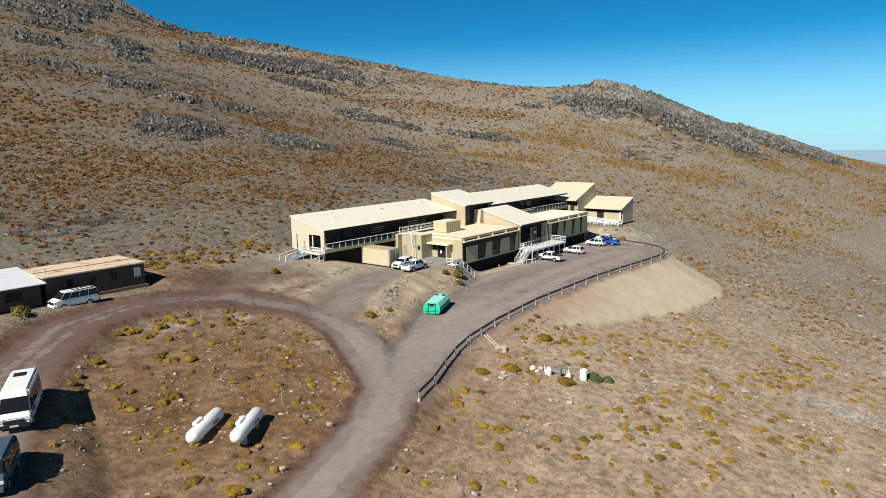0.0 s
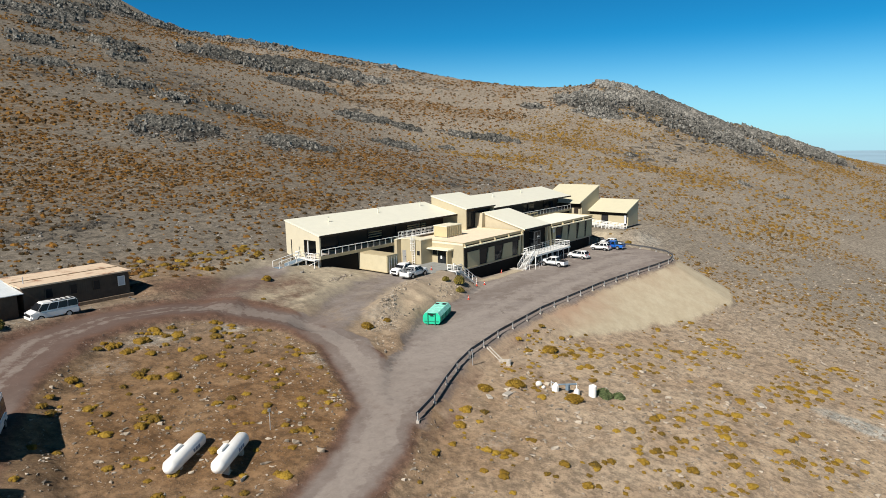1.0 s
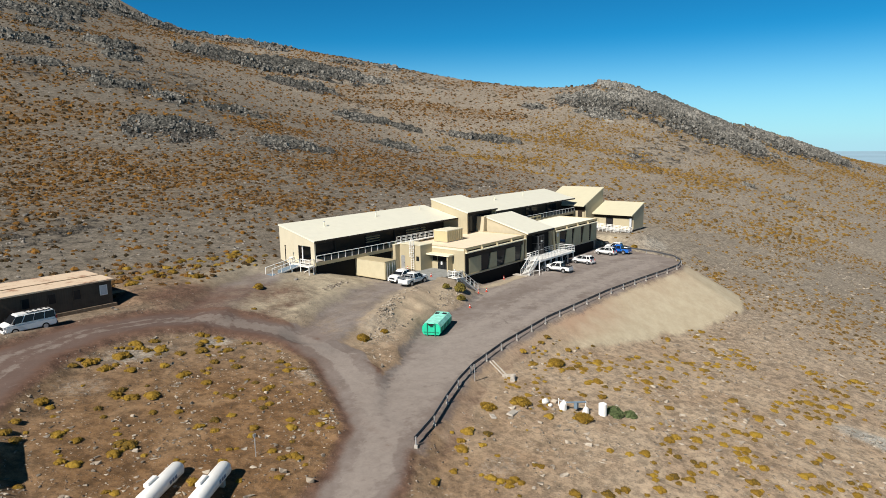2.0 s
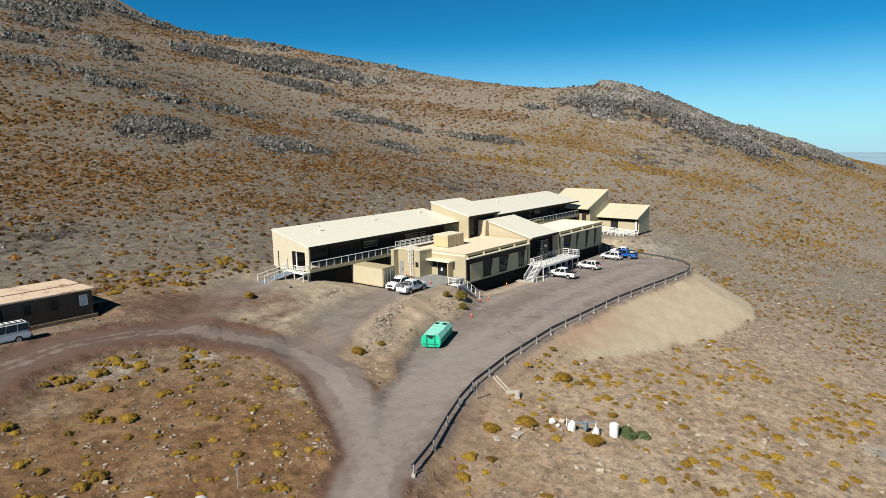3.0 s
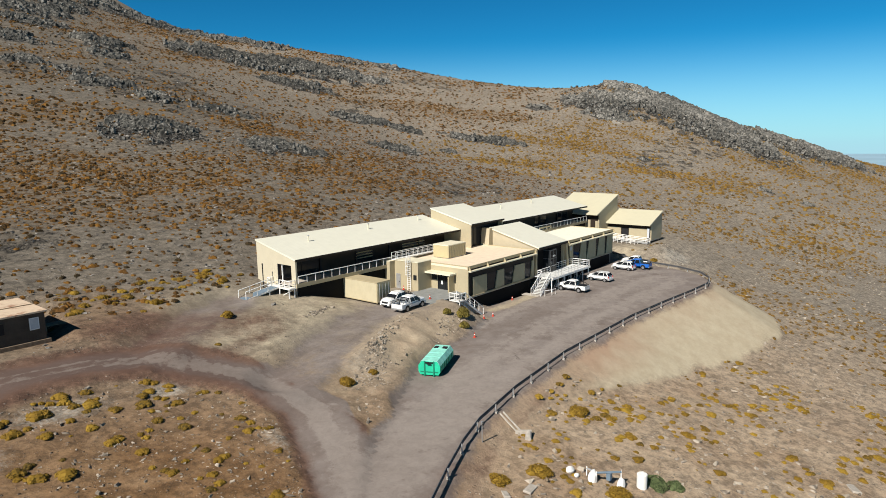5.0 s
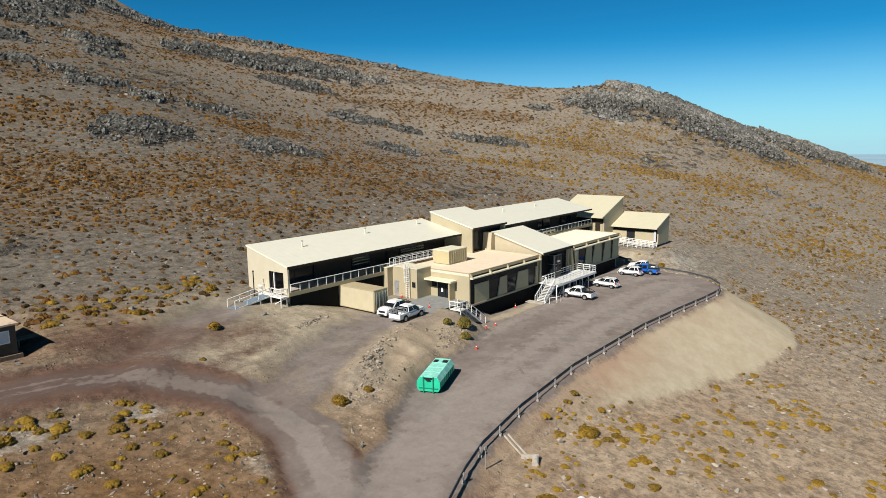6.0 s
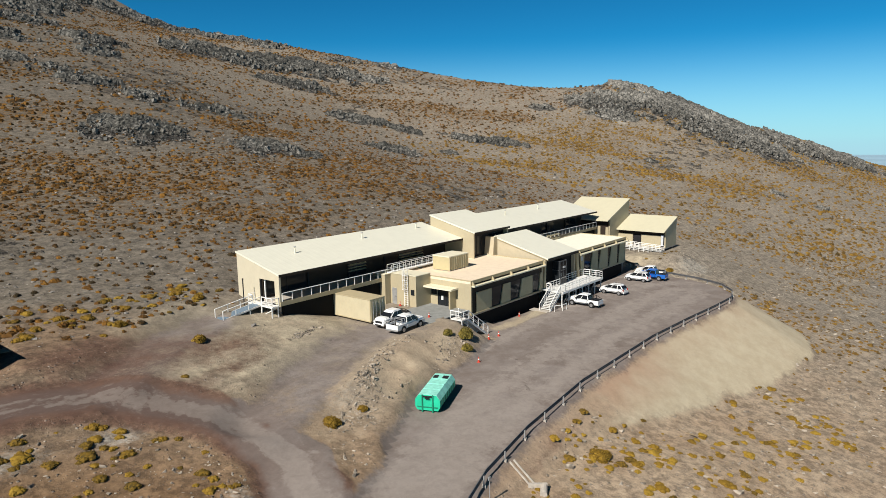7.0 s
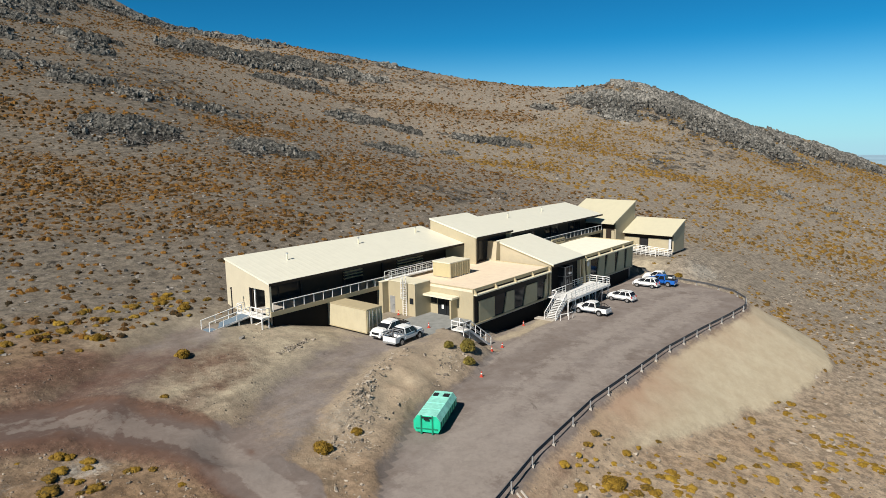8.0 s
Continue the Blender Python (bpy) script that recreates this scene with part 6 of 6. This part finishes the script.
def shrub_template(n, seed, flat=0.55):
    """A low uneven dome of leaf clumps, with small blades standing out of it."""
    r = np.random.RandomState(seed)
    verts = []
    lumps = np.concatenate([[[0.0, 0.0]], r.uniform(-0.5, 0.5, (3, 2))])
    rings = 6 if n > 8 else 4
    for k, c in enumerate(lumps[: 1 if n < 12 else 2 if n < 20 else 4]):
        rad = (0.72 if k == 0 else 0.42) * r.uniform(0.85, 1.15)
        top = np.array([c[0], c[1], flat * (1.0 if k == 0 else 0.75) * r.uniform(0.85, 1.1)])
        ring, foot = [], []
        for a in range(rings):
            t = 2 * np.pi * a / rings + r.uniform(-0.3, 0.3)
            q = rad * r.uniform(0.55, 0.85)
            ring.append([c[0] + q * math.cos(t), c[1] + q * math.sin(t), flat * r.uniform(0.45, 0.68) * (1.0 if k == 0 else 0.7)])
            q = rad * r.uniform(0.85, 1.2)
            foot.append([c[0] + q * math.cos(t), c[1] + q * math.sin(t), -0.05])
        for a in range(rings):
            b = (a + 1) % rings
            verts += [top, np.array(ring[a]), np.array(ring[b])]
            verts += [np.array(ring[a]), np.array(foot[a]), np.array(foot[b])]
            verts += [np.array(ring[a]), np.array(foot[b]), np.array(ring[b])]
    for i in range(n):
        c = lumps[i % 4]
        a, rad = r.uniform(0, 2 * np.pi), math.sqrt(r.uniform(0, 1)) * 0.6
        x, y = c[0] + rad * math.cos(a), c[1] + rad * math.sin(a)
        z = flat * max(0.05, (1 - (rad / 0.7) ** 2)) * r.uniform(0.75, 1.05)
        out = np.array([x * 0.7, y * 0.7, 0.5]) + r.normal(0, 0.3, 3)
        out /= np.linalg.norm(out)
        side = np.cross(out, r.normal(0, 1, 3))
        side /= np.linalg.norm(side)
        w = r.uniform(0.13, 0.24)
        p = np.array([x, y, z])
        verts += [p - side * w * 0.6 - out * 0.1, p + side * w * 0.6 - out * 0.1, p + out * w * 0.9]
    return np.array(verts)


def tuft_template(blades, seed, tall=0.62, leaf=0.09):
    """A rounded bush: a few overlapping domes, closely set with small leaves."""
    r = np.random.RandomState(seed)
    n = 5
    lumps = [(np.array([0.0, 0.0]), 0.62, tall)]
    for k in range(n):
        a = 2 * np.pi * k / n + r.uniform(-0.5, 0.5)
        lumps.append((np.array([math.cos(a), math.sin(a)]) * r.uniform(0.35, 0.6), r.uniform(0.28, 0.42), tall * r.uniform(0.5, 0.85)))
    verts = []
    for c, rad, top in lumps:
        grid = []
        for lv, z in ((1.0, -0.1), (0.93, 0.45), (0.6, 0.82)):
            grid.append([np.array([c[0] + rad * lv * math.cos(2 * np.pi * a / 7) * r.uniform(0.85, 1.1), c[1] + rad * lv * math.sin(2 * np.pi * a / 7) * r.uniform(0.85, 1.1), top * z * 0.93 * r.uniform(0.9, 1.08)]) for a in range(7)])
        peak = np.array([c[0], c[1], top * 0.95])
        for a in range(7):
            b = (a + 1) % 7
            for lo, hi in zip(grid, grid[1:]):
                verts += [lo[a], lo[b], hi[b], lo[a], hi[b], hi[a]]
            verts += [grid[-1][a], grid[-1][b], peak]
    for i in range(blades):
        c, rad, top = lumps[i % len(lumps)] if i % 3 else lumps[0]
        u, t = r.uniform(0.05, 1.0), r.uniform(0, 2 * np.pi)
        q = math.sqrt(1 - u * u)
        out = np.array([q * math.cos(t), q * math.sin(t), u])
        p = np.array([c[0] + rad * out[0], c[1] + rad * out[1], top * out[2]])
        d = out + r.normal(0, 0.5, 3)
        d /= np.linalg.norm(d)
        side = np.cross(d, r.normal(0, 1, 3))
        side /= np.linalg.norm(side)
        w = leaf * r.uniform(0.7, 1.4)
        verts += [p - side * w * 0.5, p + side * w * 0.5, p + d * w * 1.2]
    return np.array(verts)


def scatter_mesh(name, templates, faces_of, places, material, label, category, flat=True):
    """Join many copies of templates: places are rows of x, y, z, scale, height, turn, tint, template."""
    vs, fs, ts, off = [], [], [], 0
    for k, tpl in enumerate(templates):
        rows = places[places[:, 7].astype(int) == k]
        if not len(rows):
            continue
        c, s = np.cos(rows[:, 5])[:, None], np.sin(rows[:, 5])[:, None]
        x, y, z = tpl[:, 0][None], tpl[:, 1][None], tpl[:, 2][None]
        sc, hz = rows[:, 3][:, None], rows[:, 4][:, None]
        v = np.stack([rows[:, 0][:, None] + (x * c - y * s) * sc, rows[:, 1][:, None] + (x * s + y * c) * sc, rows[:, 2][:, None] + z * hz], -1).reshape(-1, 3)
        f = faces_of[k][None] + (np.arange(len(rows)) * len(tpl))[:, None, None] + off
        vs.append(v)
        fs.append(f.reshape(-1, 3))
        ts.append((rows[:, 6][:, None] + np.repeat(rng.uniform(-0.2, 0.2, -(-len(tpl) // 3)), 3)[None, :len(tpl)]).ravel())
        off += len(v)
    v, f, t = np.concatenate(vs), np.concatenate(fs), np.concatenate(ts)
    me = bpy.data.meshes.new(name)
    me.vertices.add(len(v))
    me.vertices.foreach_set("co", v.astype(np.float32).ravel())
    me.loops.add(len(f) * 3)
    me.loops.foreach_set("vertex_index", f.astype(np.int32).ravel())
    me.polygons.add(len(f))
    me.polygons.foreach_set("loop_start", np.arange(0, len(f) * 3, 3, dtype=np.int32))
    me.update(calc_edges=True)
    if flat:
        me.shade_flat()
    a = me.attributes.new("tint", "FLOAT", "POINT")
    a.data.foreach_set("value", np.clip(t, 0, 1).astype(np.float32))
    me.materials.append(material)
    return tagged(new(name, me), label, category, kind="stuff")


BUILT = [(-22, 62, 9.3, 21), (-1, 50, -1.5, 13), (-13.5, -9, 5, 13.5), (-63, -49, 12.5, 21.5), (-78, -62, 12, 22), (57, 74, -2, 22), (-30, -20, 12, 18)]


def free_ground(x, y, road, fill):
    ok = (road < 0.15) & (fill < 0.6)
    for x0, x1, y0, y1 in BUILT:
        ok &= ~((x > x0) & (x < x1) & (y > y0) & (y < y1))
    return ok


def tri_faces(n):
    return np.arange(n * 3).reshape(n, 3)


def sow(n, x0, x1, y0, y1, keep):
    """Random places in a stretch of the plan that keep() accepts, with their ground height."""
    x, y = rng.uniform(x0, x1, n), rng.uniform(y0, y1, n)
    z, road, fill, verge, _ = land(x, y)
    ok = free_ground(x, y, road, fill) & (rng.rand(n) < keep(x, y)) & (verge < 0.45)
    x, y, z = x[ok], y[ok], z[ok]
    return x, y, z + crags(x, y)


FLATTER = np.array([1, 1, 1, 1, 0.75, 1, 1, 1])


def sow_shrubs():
    def hill_density(x, y, low=8):
        return np.clip(0.2 + 0.75 * growth(x, y), 0, 1) * (1 - 0.92 * np.clip(rockiness(x, y) * 1.6, 0, 1)) * np.clip((y - low + 0.1 * x) / 14, 0.0, 1)

    near = [tuft_template(110, s) for s in range(5)]
    mid = [shrub_template(14, 20 + s) for s in range(5)]
    low = [shrub_template(4, 40 + s, 0.6) * np.array([1.1, 1.1, 1.0]) for s in range(5)]

    def rows(x, y, z, lo, hi, count, tint_lo=0.0, tint_hi=1.0):
        n = len(x)
        s = rng.uniform(lo, hi, n) * rng.choice([0.6, 0.85, 1.0, 1.25], n)
        return np.stack([x, y, z - 0.03, s, s * rng.uniform(0.8, 1.2, n), rng.uniform(0, 6.28, n), rng.uniform(tint_lo, tint_hi, n), rng.randint(0, count, n)], 1)

    a = sow(32000, -95, 110, 10, 120, hill_density)
    scatter_mesh("hillside_shrubs", mid, [tri_faces(len(t) // 3) for t in mid], rows(*a, 0.32, 0.66, 5), M_SHRUB, "dense low ochre shrubs over the hillside", "shrubs")
    b1 = sow(60000, -120, 330, 120, 400, hill_density)
    b2 = sow(34000, 110, 520, -40, 120, lambda x, y: hill_density(x, y, -22))
    scatter_mesh("distant_shrubs", low, [tri_faces(len(t) // 3) for t in low], rows(*b1, 0.5, 1.0, 5), M_SHRUB, "far rusty shrubs below the rocky ridge", "shrubs")
    scatter_mesh("ridge_shrubs", low, [tri_faces(len(t) // 3) for t in low], rows(*b2, 0.5, 1.0, 5, 0.15, 1.0), M_SHRUBRIDGE, "far yellow-brown shrubs on the grey slope", "shrubs")
    knoll = sow(480, -80, -38, -34, 6, lambda x, y: np.clip((fbm(x, y, 0.12, 3, 3) - 0.36) / 0.2, 0.05, 0.75))
    lower = sow(2900, -70, 20, -64, -20, lambda x, y: np.clip((fbm(x * 1.0, y * 1.6, 0.11, 3, 0) - 0.42) / 0.18, 0.05, 0.75) * np.clip((x + 75) / 50, 0.35, 1))
    right = sow(12000, 4, 150, -75, 18, lambda x, y: np.clip((fbm(x, y, 0.07, 3, 1) - 0.38) / 0.25, 0.08, 0.8) * np.clip((np.hypot((x - 22) / 22, (y + 40) / 9) - 0.6) / 0.6, 0.15, 1) * np.clip((x - 8) / 30, 0.3, 1) * (np.hypot((x - 64) / 14, (y + 9) / 6) > 1))
    west = sow(170, -48, -22, 12, 26, lambda x, y: np.clip((y - 12) / 12, 0.05, 0.6))
    rim = sow(420, -66, -38, -10, 3, lambda x, y: np.clip((y + 0.15 * (x + 52) + 5) / 5, 0.0, 0.55) * np.clip((fbm(x, y, 0.2, 3, 1) - 0.35) / 0.2, 0.1, 1))
    c = [np.concatenate(p) for p in zip(knoll, west, rim)]
    scatter_mesh("yellow_shrubs", near, [tri_faces(len(t) // 3) for t in near], np.concatenate([rows(*c, 0.36, 0.80, 5, 0.15, 0.85) * FLATTER, rows(*lower, 0.24, 0.66, 5, 0.2, 0.95) * FLATTER]), M_SHRUBNEAR, "yellow-olive low shrubs on red-brown soil", "shrubs", False)
    scatter_mesh("slope_shrubs", mid, [tri_faces(len(t) // 3) for t in mid], rows(*right, 0.24, 0.54, 5, 0.1, 0.9), M_SHRUBRIDGE, "sparse yellow-brown shrubs on a stony slope", "shrubs")


def rock_template(seed, blocky=False):
    """An angular rock: the hull of a few random points, or of a cracked block's corners."""
    r = np.random.RandomState(seed)
    bm = bmesh.new()
    if blocky:
        size = r.uniform(0.6, 1.1, 3)
        turn = Euler(r.uniform(-0.45, 0.45, 3).tolist()).to_matrix()
        for sx in (-1, 1):
            for sy in (-1, 1):
                for sz in (-1, 1):
                    p = np.array([sx, sy, sz]) * size * r.uniform(0.6, 1.1, 3)
                    bm.verts.new(turn @ Vector(p.tolist()) + Vector((0, 0, 0.3)))
    else:
        size = r.uniform(0.55, 1.15, 3) * np.array([1.1, 1.0, 0.95])
        for _ in range(10):
            p = r.uniform(-1, 1, 3)
            p = p / np.abs(p).max() * r.uniform(0.6, 1.05)
            bm.verts.new(Vector((p * size).tolist()) + Vector((0, 0, 0.25)))
    out = bmesh.ops.convex_hull(bm, input=bm.verts[:])
    bmesh.ops.delete(bm, geom=[v for v in out["geom_interior"] if isinstance(v, bmesh.types.BMVert)], context="VERTS")
    bmesh.ops.triangulate(bm, faces=bm.faces[:])
    bm.verts.index_update()
    co = np.array([v.co[:] for v in bm.verts])
    fs = np.array([[v.index for v in f.verts] for f in bm.faces])
    bm.free()
    return co, fs


def ledge_mesh():
    """The standing rock of the outcrops: tilted ledges with broken faces, one uneven sheet on each."""
    vs, fs, ts, off = [], [], [], 0
    for k, (cx, cy, a, b, turn, tall) in enumerate(OUTCROPS):
        pitch = 0.3 + 0.0016 * math.hypot(cx + 40, cy + 20)
        nu, nv = int(2.8 * a / pitch), int(2.8 * b / pitch)
        u, v = np.meshgrid(np.linspace(-1.4, 1.4, nu) * a, np.linspace(-1.4, 1.4, nv) * b, indexing="ij")
        jig = np.random.RandomState(k)
        u, v = u + jig.uniform(-0.4, 0.4, u.shape) * pitch, v + jig.uniform(-0.4, 0.4, u.shape) * pitch
        c, s = math.cos(radians(turn)), math.sin(radians(turn))
        x, y = cx + u * c - v * s, cy + u * s + v * c
        body = rockiness(x, y)
        f = 0.16 / pitch
        bed = fbm(x + 0.5 * y, y, f, 4, k % 4, 0.6) * 7 + 0.12 * v / pitch
        frac = bed - np.floor(bed)
        ledge = (np.floor(bed) + np.clip((frac - 0.7) / 0.3, 0, 1)) / 7
        ledge = ledge - ledge.mean()
        rough = np.abs(fbm(x, y, 0.35 / pitch, 3, (k + 1) % 4, 0.6) - 0.5) * 2
        lift = pitch * (0.0 - 0.8 * (cx > 260) + 5.5 * np.clip(ledge, -0.3, 0.5) + 2.2 * (0.35 - rough)) + jig.uniform(-0.3, 0.3, u.shape) * pitch
        z = land(x, y)[0] + crags(x, y) + np.where(body > 0.3, lift * np.clip(body * 1.4, 0, 1), -1.2)
        z = z + 0.25 * tall * np.clip(body - 0.3, 0, 1)
        i = np.arange(nu * nv).reshape(nu, nv)
        q = np.stack([i[:-1, :-1], i[1:, :-1], i[1:, 1:], i[:-1, 1:]], -1).reshape(-1, 4)
        q = q[(body.ravel()[q] > 0.2).any(1)]
        vs.append(np.stack([x, y, z], -1).reshape(-1, 3))
        fs.append(np.concatenate([q[:, [0, 1, 2]], q[:, [0, 2, 3]]]) + off)
        tone = 0.28 + 0.30 * (cx > 190) + 0.6 * np.clip(1.2 - np.hypot((x - 297) / 7, (y - 45) / 9), 0, 1) + 0.9 * (fbm(x, y, 0.08, 3, 0) - 0.5) + 0.6 * (rough - 0.3) + jig.uniform(-0.3, 0.4, u.shape)
        ts.append(tone.ravel())
        off += nu * nv
    v, f, t = np.concatenate(vs), np.concatenate(fs), np.concatenate(ts)
    me = bpy.data.meshes.new("rock_ledges")
    me.from_pydata(v.tolist(), [], f.tolist())
    me.shade_flat()
    me.attributes.new("tint", "FLOAT", "POINT").data.foreach_set("value", np.clip(t, 0, 1).astype(np.float32))
    me.materials.append(M_STONE)
    tagged(new("rock_ledges", me), "dark grey broken rock ledges on the hillside", "rocks", kind="stuff")


def sow_crags(tp):
    """Loose angular blocks of many sizes on and round every outcrop."""
    rows = []
    for cx, cy, a, b, turn, tall in OUTCROPS:
        grain = 0.16 + 0.0010 * math.hypot(cx + 40, cy + 20)
        n = int(min(a * b * 0.9 / grain ** 2, 9000))
        c, s = math.cos(radians(turn)), math.sin(radians(turn))
        u, v = rng.uniform(-1.5, 1.5, (2, n))
        x, y = cx + u * a * c - v * b * s, cy + u * a * s + v * b * c
        keep = rng.rand(n) < np.clip(rockiness(x, y) * 1.1, 0, 1)
        x, y = x[keep], y[keep]
        n = len(x)
        size = grain * (0.5 + 1.9 * rng.rand(n) ** 4.0)
        z = land(x, y)[0] + crags(x, y) + 0.25 * tall * np.clip(rockiness(x, y) - 0.3, 0, 1) + 0.3 * size
        rows.append(np.stack([x, y, z, size, size * rng.uniform(0.6, 1.2, n), rng.normal(radians(turn), 0.6, n), 0.2 + 0.6 * rng.rand(n), rng.randint(0, len(tp), n)], 1))
    scatter_mesh("rock_outcrops", [t for t, _ in tp], [f for _, f in tp], np.concatenate(rows), M_STONE, "dark grey broken blocks on the rock outcrops", "rocks")


def sow_stones():
    tp = [rock_template(s) for s in range(6)]
    ledge_mesh()
    sow_crags([rock_template(60 + s, s % 3 > 0) for s in range(10)])

    def rows(x, y, z, lo, hi, power=2.0):
        n = len(x)
        s = lo + (hi - lo) * rng.rand(n) ** power
        return np.stack([x, y, z - s * 0.22, s, s * rng.uniform(0.5, 1.0, n), rng.uniform(0, 6.28, n), rng.rand(n), rng.randint(0, 6, n)], 1)

    strewn = lambda x, y: 0.12 + 0.5 * np.clip(rockiness(x, y) * 2, 0, 1) + 0.3 * np.clip((fbm(x, y, 0.05, 3, 3) - 0.5) / 0.15, 0, 1)
    a1 = sow(18000, -20, 260, 90, 400, strewn)
    a2 = sow(11000, 110, 440, -40, 130, strewn)
    h = sow(30000, -110, 110, 10, 110, lambda x, y: 0.3 + 0.7 * np.clip(rockiness(x, y) * 2, 0, 1))
    a = np.concatenate([rows(*a1, 0.2, 0.8, 2.5), rows(*a2, 0.2, 0.8, 2.5), rows(*h, 0.08, 0.42, 2.5)])
    scatter_mesh("hillside_stones", [t for t, _ in tp], [f for _, f in tp], a, M_STONEGREY, "loose pale grey stones strewn over the hillside", "stones")
    k = sow(5000, -82, -36, -36, 8, lambda x, y: np.clip((fbm(x, y, 0.1, 4, 1) - 0.42) / 0.15, 0.08, 1))
    m = sow(2600, -36, 6, -18, 2, lambda x, y: np.clip((fbm(x, y, 0.2, 3, 2) - 0.4) / 0.15, 0.1, 1))
    l = sow(12000, -70, 130, -68, -20, lambda x, y: np.clip((fbm(x, y, 0.09, 4, 0) - 0.42) / 0.15, 0.08, 1))
    heap = [sow(n, cx - r, cx + r, cy - r * 0.6, cy + r * 0.6, lambda x, y: np.clip(1.3 - np.hypot((x - cx) / r, (y - cy) / (r * 0.6)), 0, 1))
            for cx, cy, r, n in ((-25.5, -6.8, 4.2, 1300), (-30.5, -9.8, 3.2, 700), (-21, -4.6, 4.0, 700), (-12, -4.5, 6.0, 900), (-6.5, -4.5, 3.5, 300), (-41.5, -13.5, 2.6, 300),
                                 (-46, -22, 3.4, 420), (-52, 1, 5, 120), (-3.2, -55.2, 2.6, 260), (-1.8, -58, 2.6, 300), (0, -61.5, 3.2, 320), (1.8, -65, 3.2, 260), (62, -8, 7, 500))]
    row = (rng.normal(-21.9, 1.3, 90), rng.normal(0, 0.22, 90))
    row = (row[0], 7.2 + 0.35 * (row[0] + 21.9) + row[1])
    row = (*row, land(*row)[0])
    heap = [np.concatenate(p) for p in zip(*heap)]
    c = np.concatenate([rows(*heap, 0.04, 0.24, 3.0), rows(*row, 0.10, 0.26, 1.5), rows(*k, 0.05, 0.24, 2.5), rows(*m, 0.04, 0.24, 2.5), rows(*l, 0.05, 0.36, 3.0)])
    scatter_mesh("scattered_stones", [t for t, _ in tp], [f for _, f in tp], c, M_STONETAN, "scattered grey-tan stones on the soil", "stones")


def bush(x, y, size, tall, mat, label):
    tpl = tuft_template(1100, int(abs(x * 13 + y * 7)) % 9999, 0.9, 0.085)
    h = thing("bush", (x, y, ground_z(x, y) - 0.03), label, "bush", "single bushes")
    me = bpy.data.meshes.new("crown")
    v = tpl * np.array([size, size, size * tall])
    me.from_pydata(v.tolist(), [], tri_faces(len(v) // 3).tolist())
    a = me.attributes.new("tint", "FLOAT", "POINT")
    a.data.foreach_set("value", np.repeat(rng.uniform(0.2, 0.9, len(v) // 3), 3).astype(np.float32))
    me.materials.append(mat)
    ob = new("crown", me)
    ob.parent = h
    part("stem", rod((0, 0, -0.1), (0, 0, size * tall * 0.5), 0.05, None, 6), M_WOOD, h)


M_BUSHGREEN = leaf_material("dark_olive_bush", (0.05, 0.044, 0.012), (0.125, 0.1, 0.02), (0.22, 0.168, 0.038))
M_SAGE = leaf_material("sage_green_bush", (0.035, 0.05, 0.022), (0.075, 0.10, 0.04), (0.13, 0.15, 0.07))
for bx, by, bs, bt, bmat, bl in ((-6.6, -4.2, 1.1, 1.2, M_BUSHGREEN, "dark olive bush on the bank beside stairs"), (-8.9, -3.2, 0.7, 1.0, M_BUSHGREEN, "small dark olive bush on the bank"),
                                 (-8.2, -5.6, 0.9, 0.9, M_BUSHGREEN, "olive bush at the foot of the bank"), (-32.8, 9.8, 0.95, 0.8, M_SHRUBNEAR, "round yellow-ochre bush on bare soil"),
                                 (-26.3, 20.8, 0.9, 0.8, M_SHRUBNEAR, "ochre bush beside the wing"), (-37.2, 17.5, 0.9, 0.7, M_SHRUBNEAR, "ochre bush beside the track"),
                                 (-32.7, -9.9, 1.0, 0.8, M_SHRUBNEAR, "yellow bush on the stony bank"), (-28.8, -9.5, 0.6, 0.8, M_SHRUBNEAR, "small yellow bush on the stony bank"),
                                 (-66.8, 7.6, 1.2, 0.9, M_BUSHGREEN, "dark bush beside the loop road"), (-24.6, -37.6, 1.2, 0.8, M_SAGE, "sage green bush beside a white drum"),
                                 (-23.4, -38.8, 0.9, 0.7, M_SAGE, "sage green bush on the lower slope"), (53.5, -6.5, 0.9, 0.8, M_SHRUBNEAR, "ochre bush behind the guard rail"),
                                 (-17.6, -26.9, 1.3, 0.6, M_SHRUBNEAR, "wide yellow bush on the lower slope"), (-31.2, -30.6, 1.2, 0.6, M_SHRUBNEAR, "wide yellow bush on bare soil"),
                                 (-29.0, -36.3, 1.3, 0.5, M_SHRUBNEAR, "low wide yellow bush on bare soil"), (-34.8, -29.2, 1.1, 0.5, M_SHRUBNEAR, "low yellow bush near the guard rail")):
    bush(bx, by, bs, bt, bmat, bl)
sow_shrubs()
sow_stones()
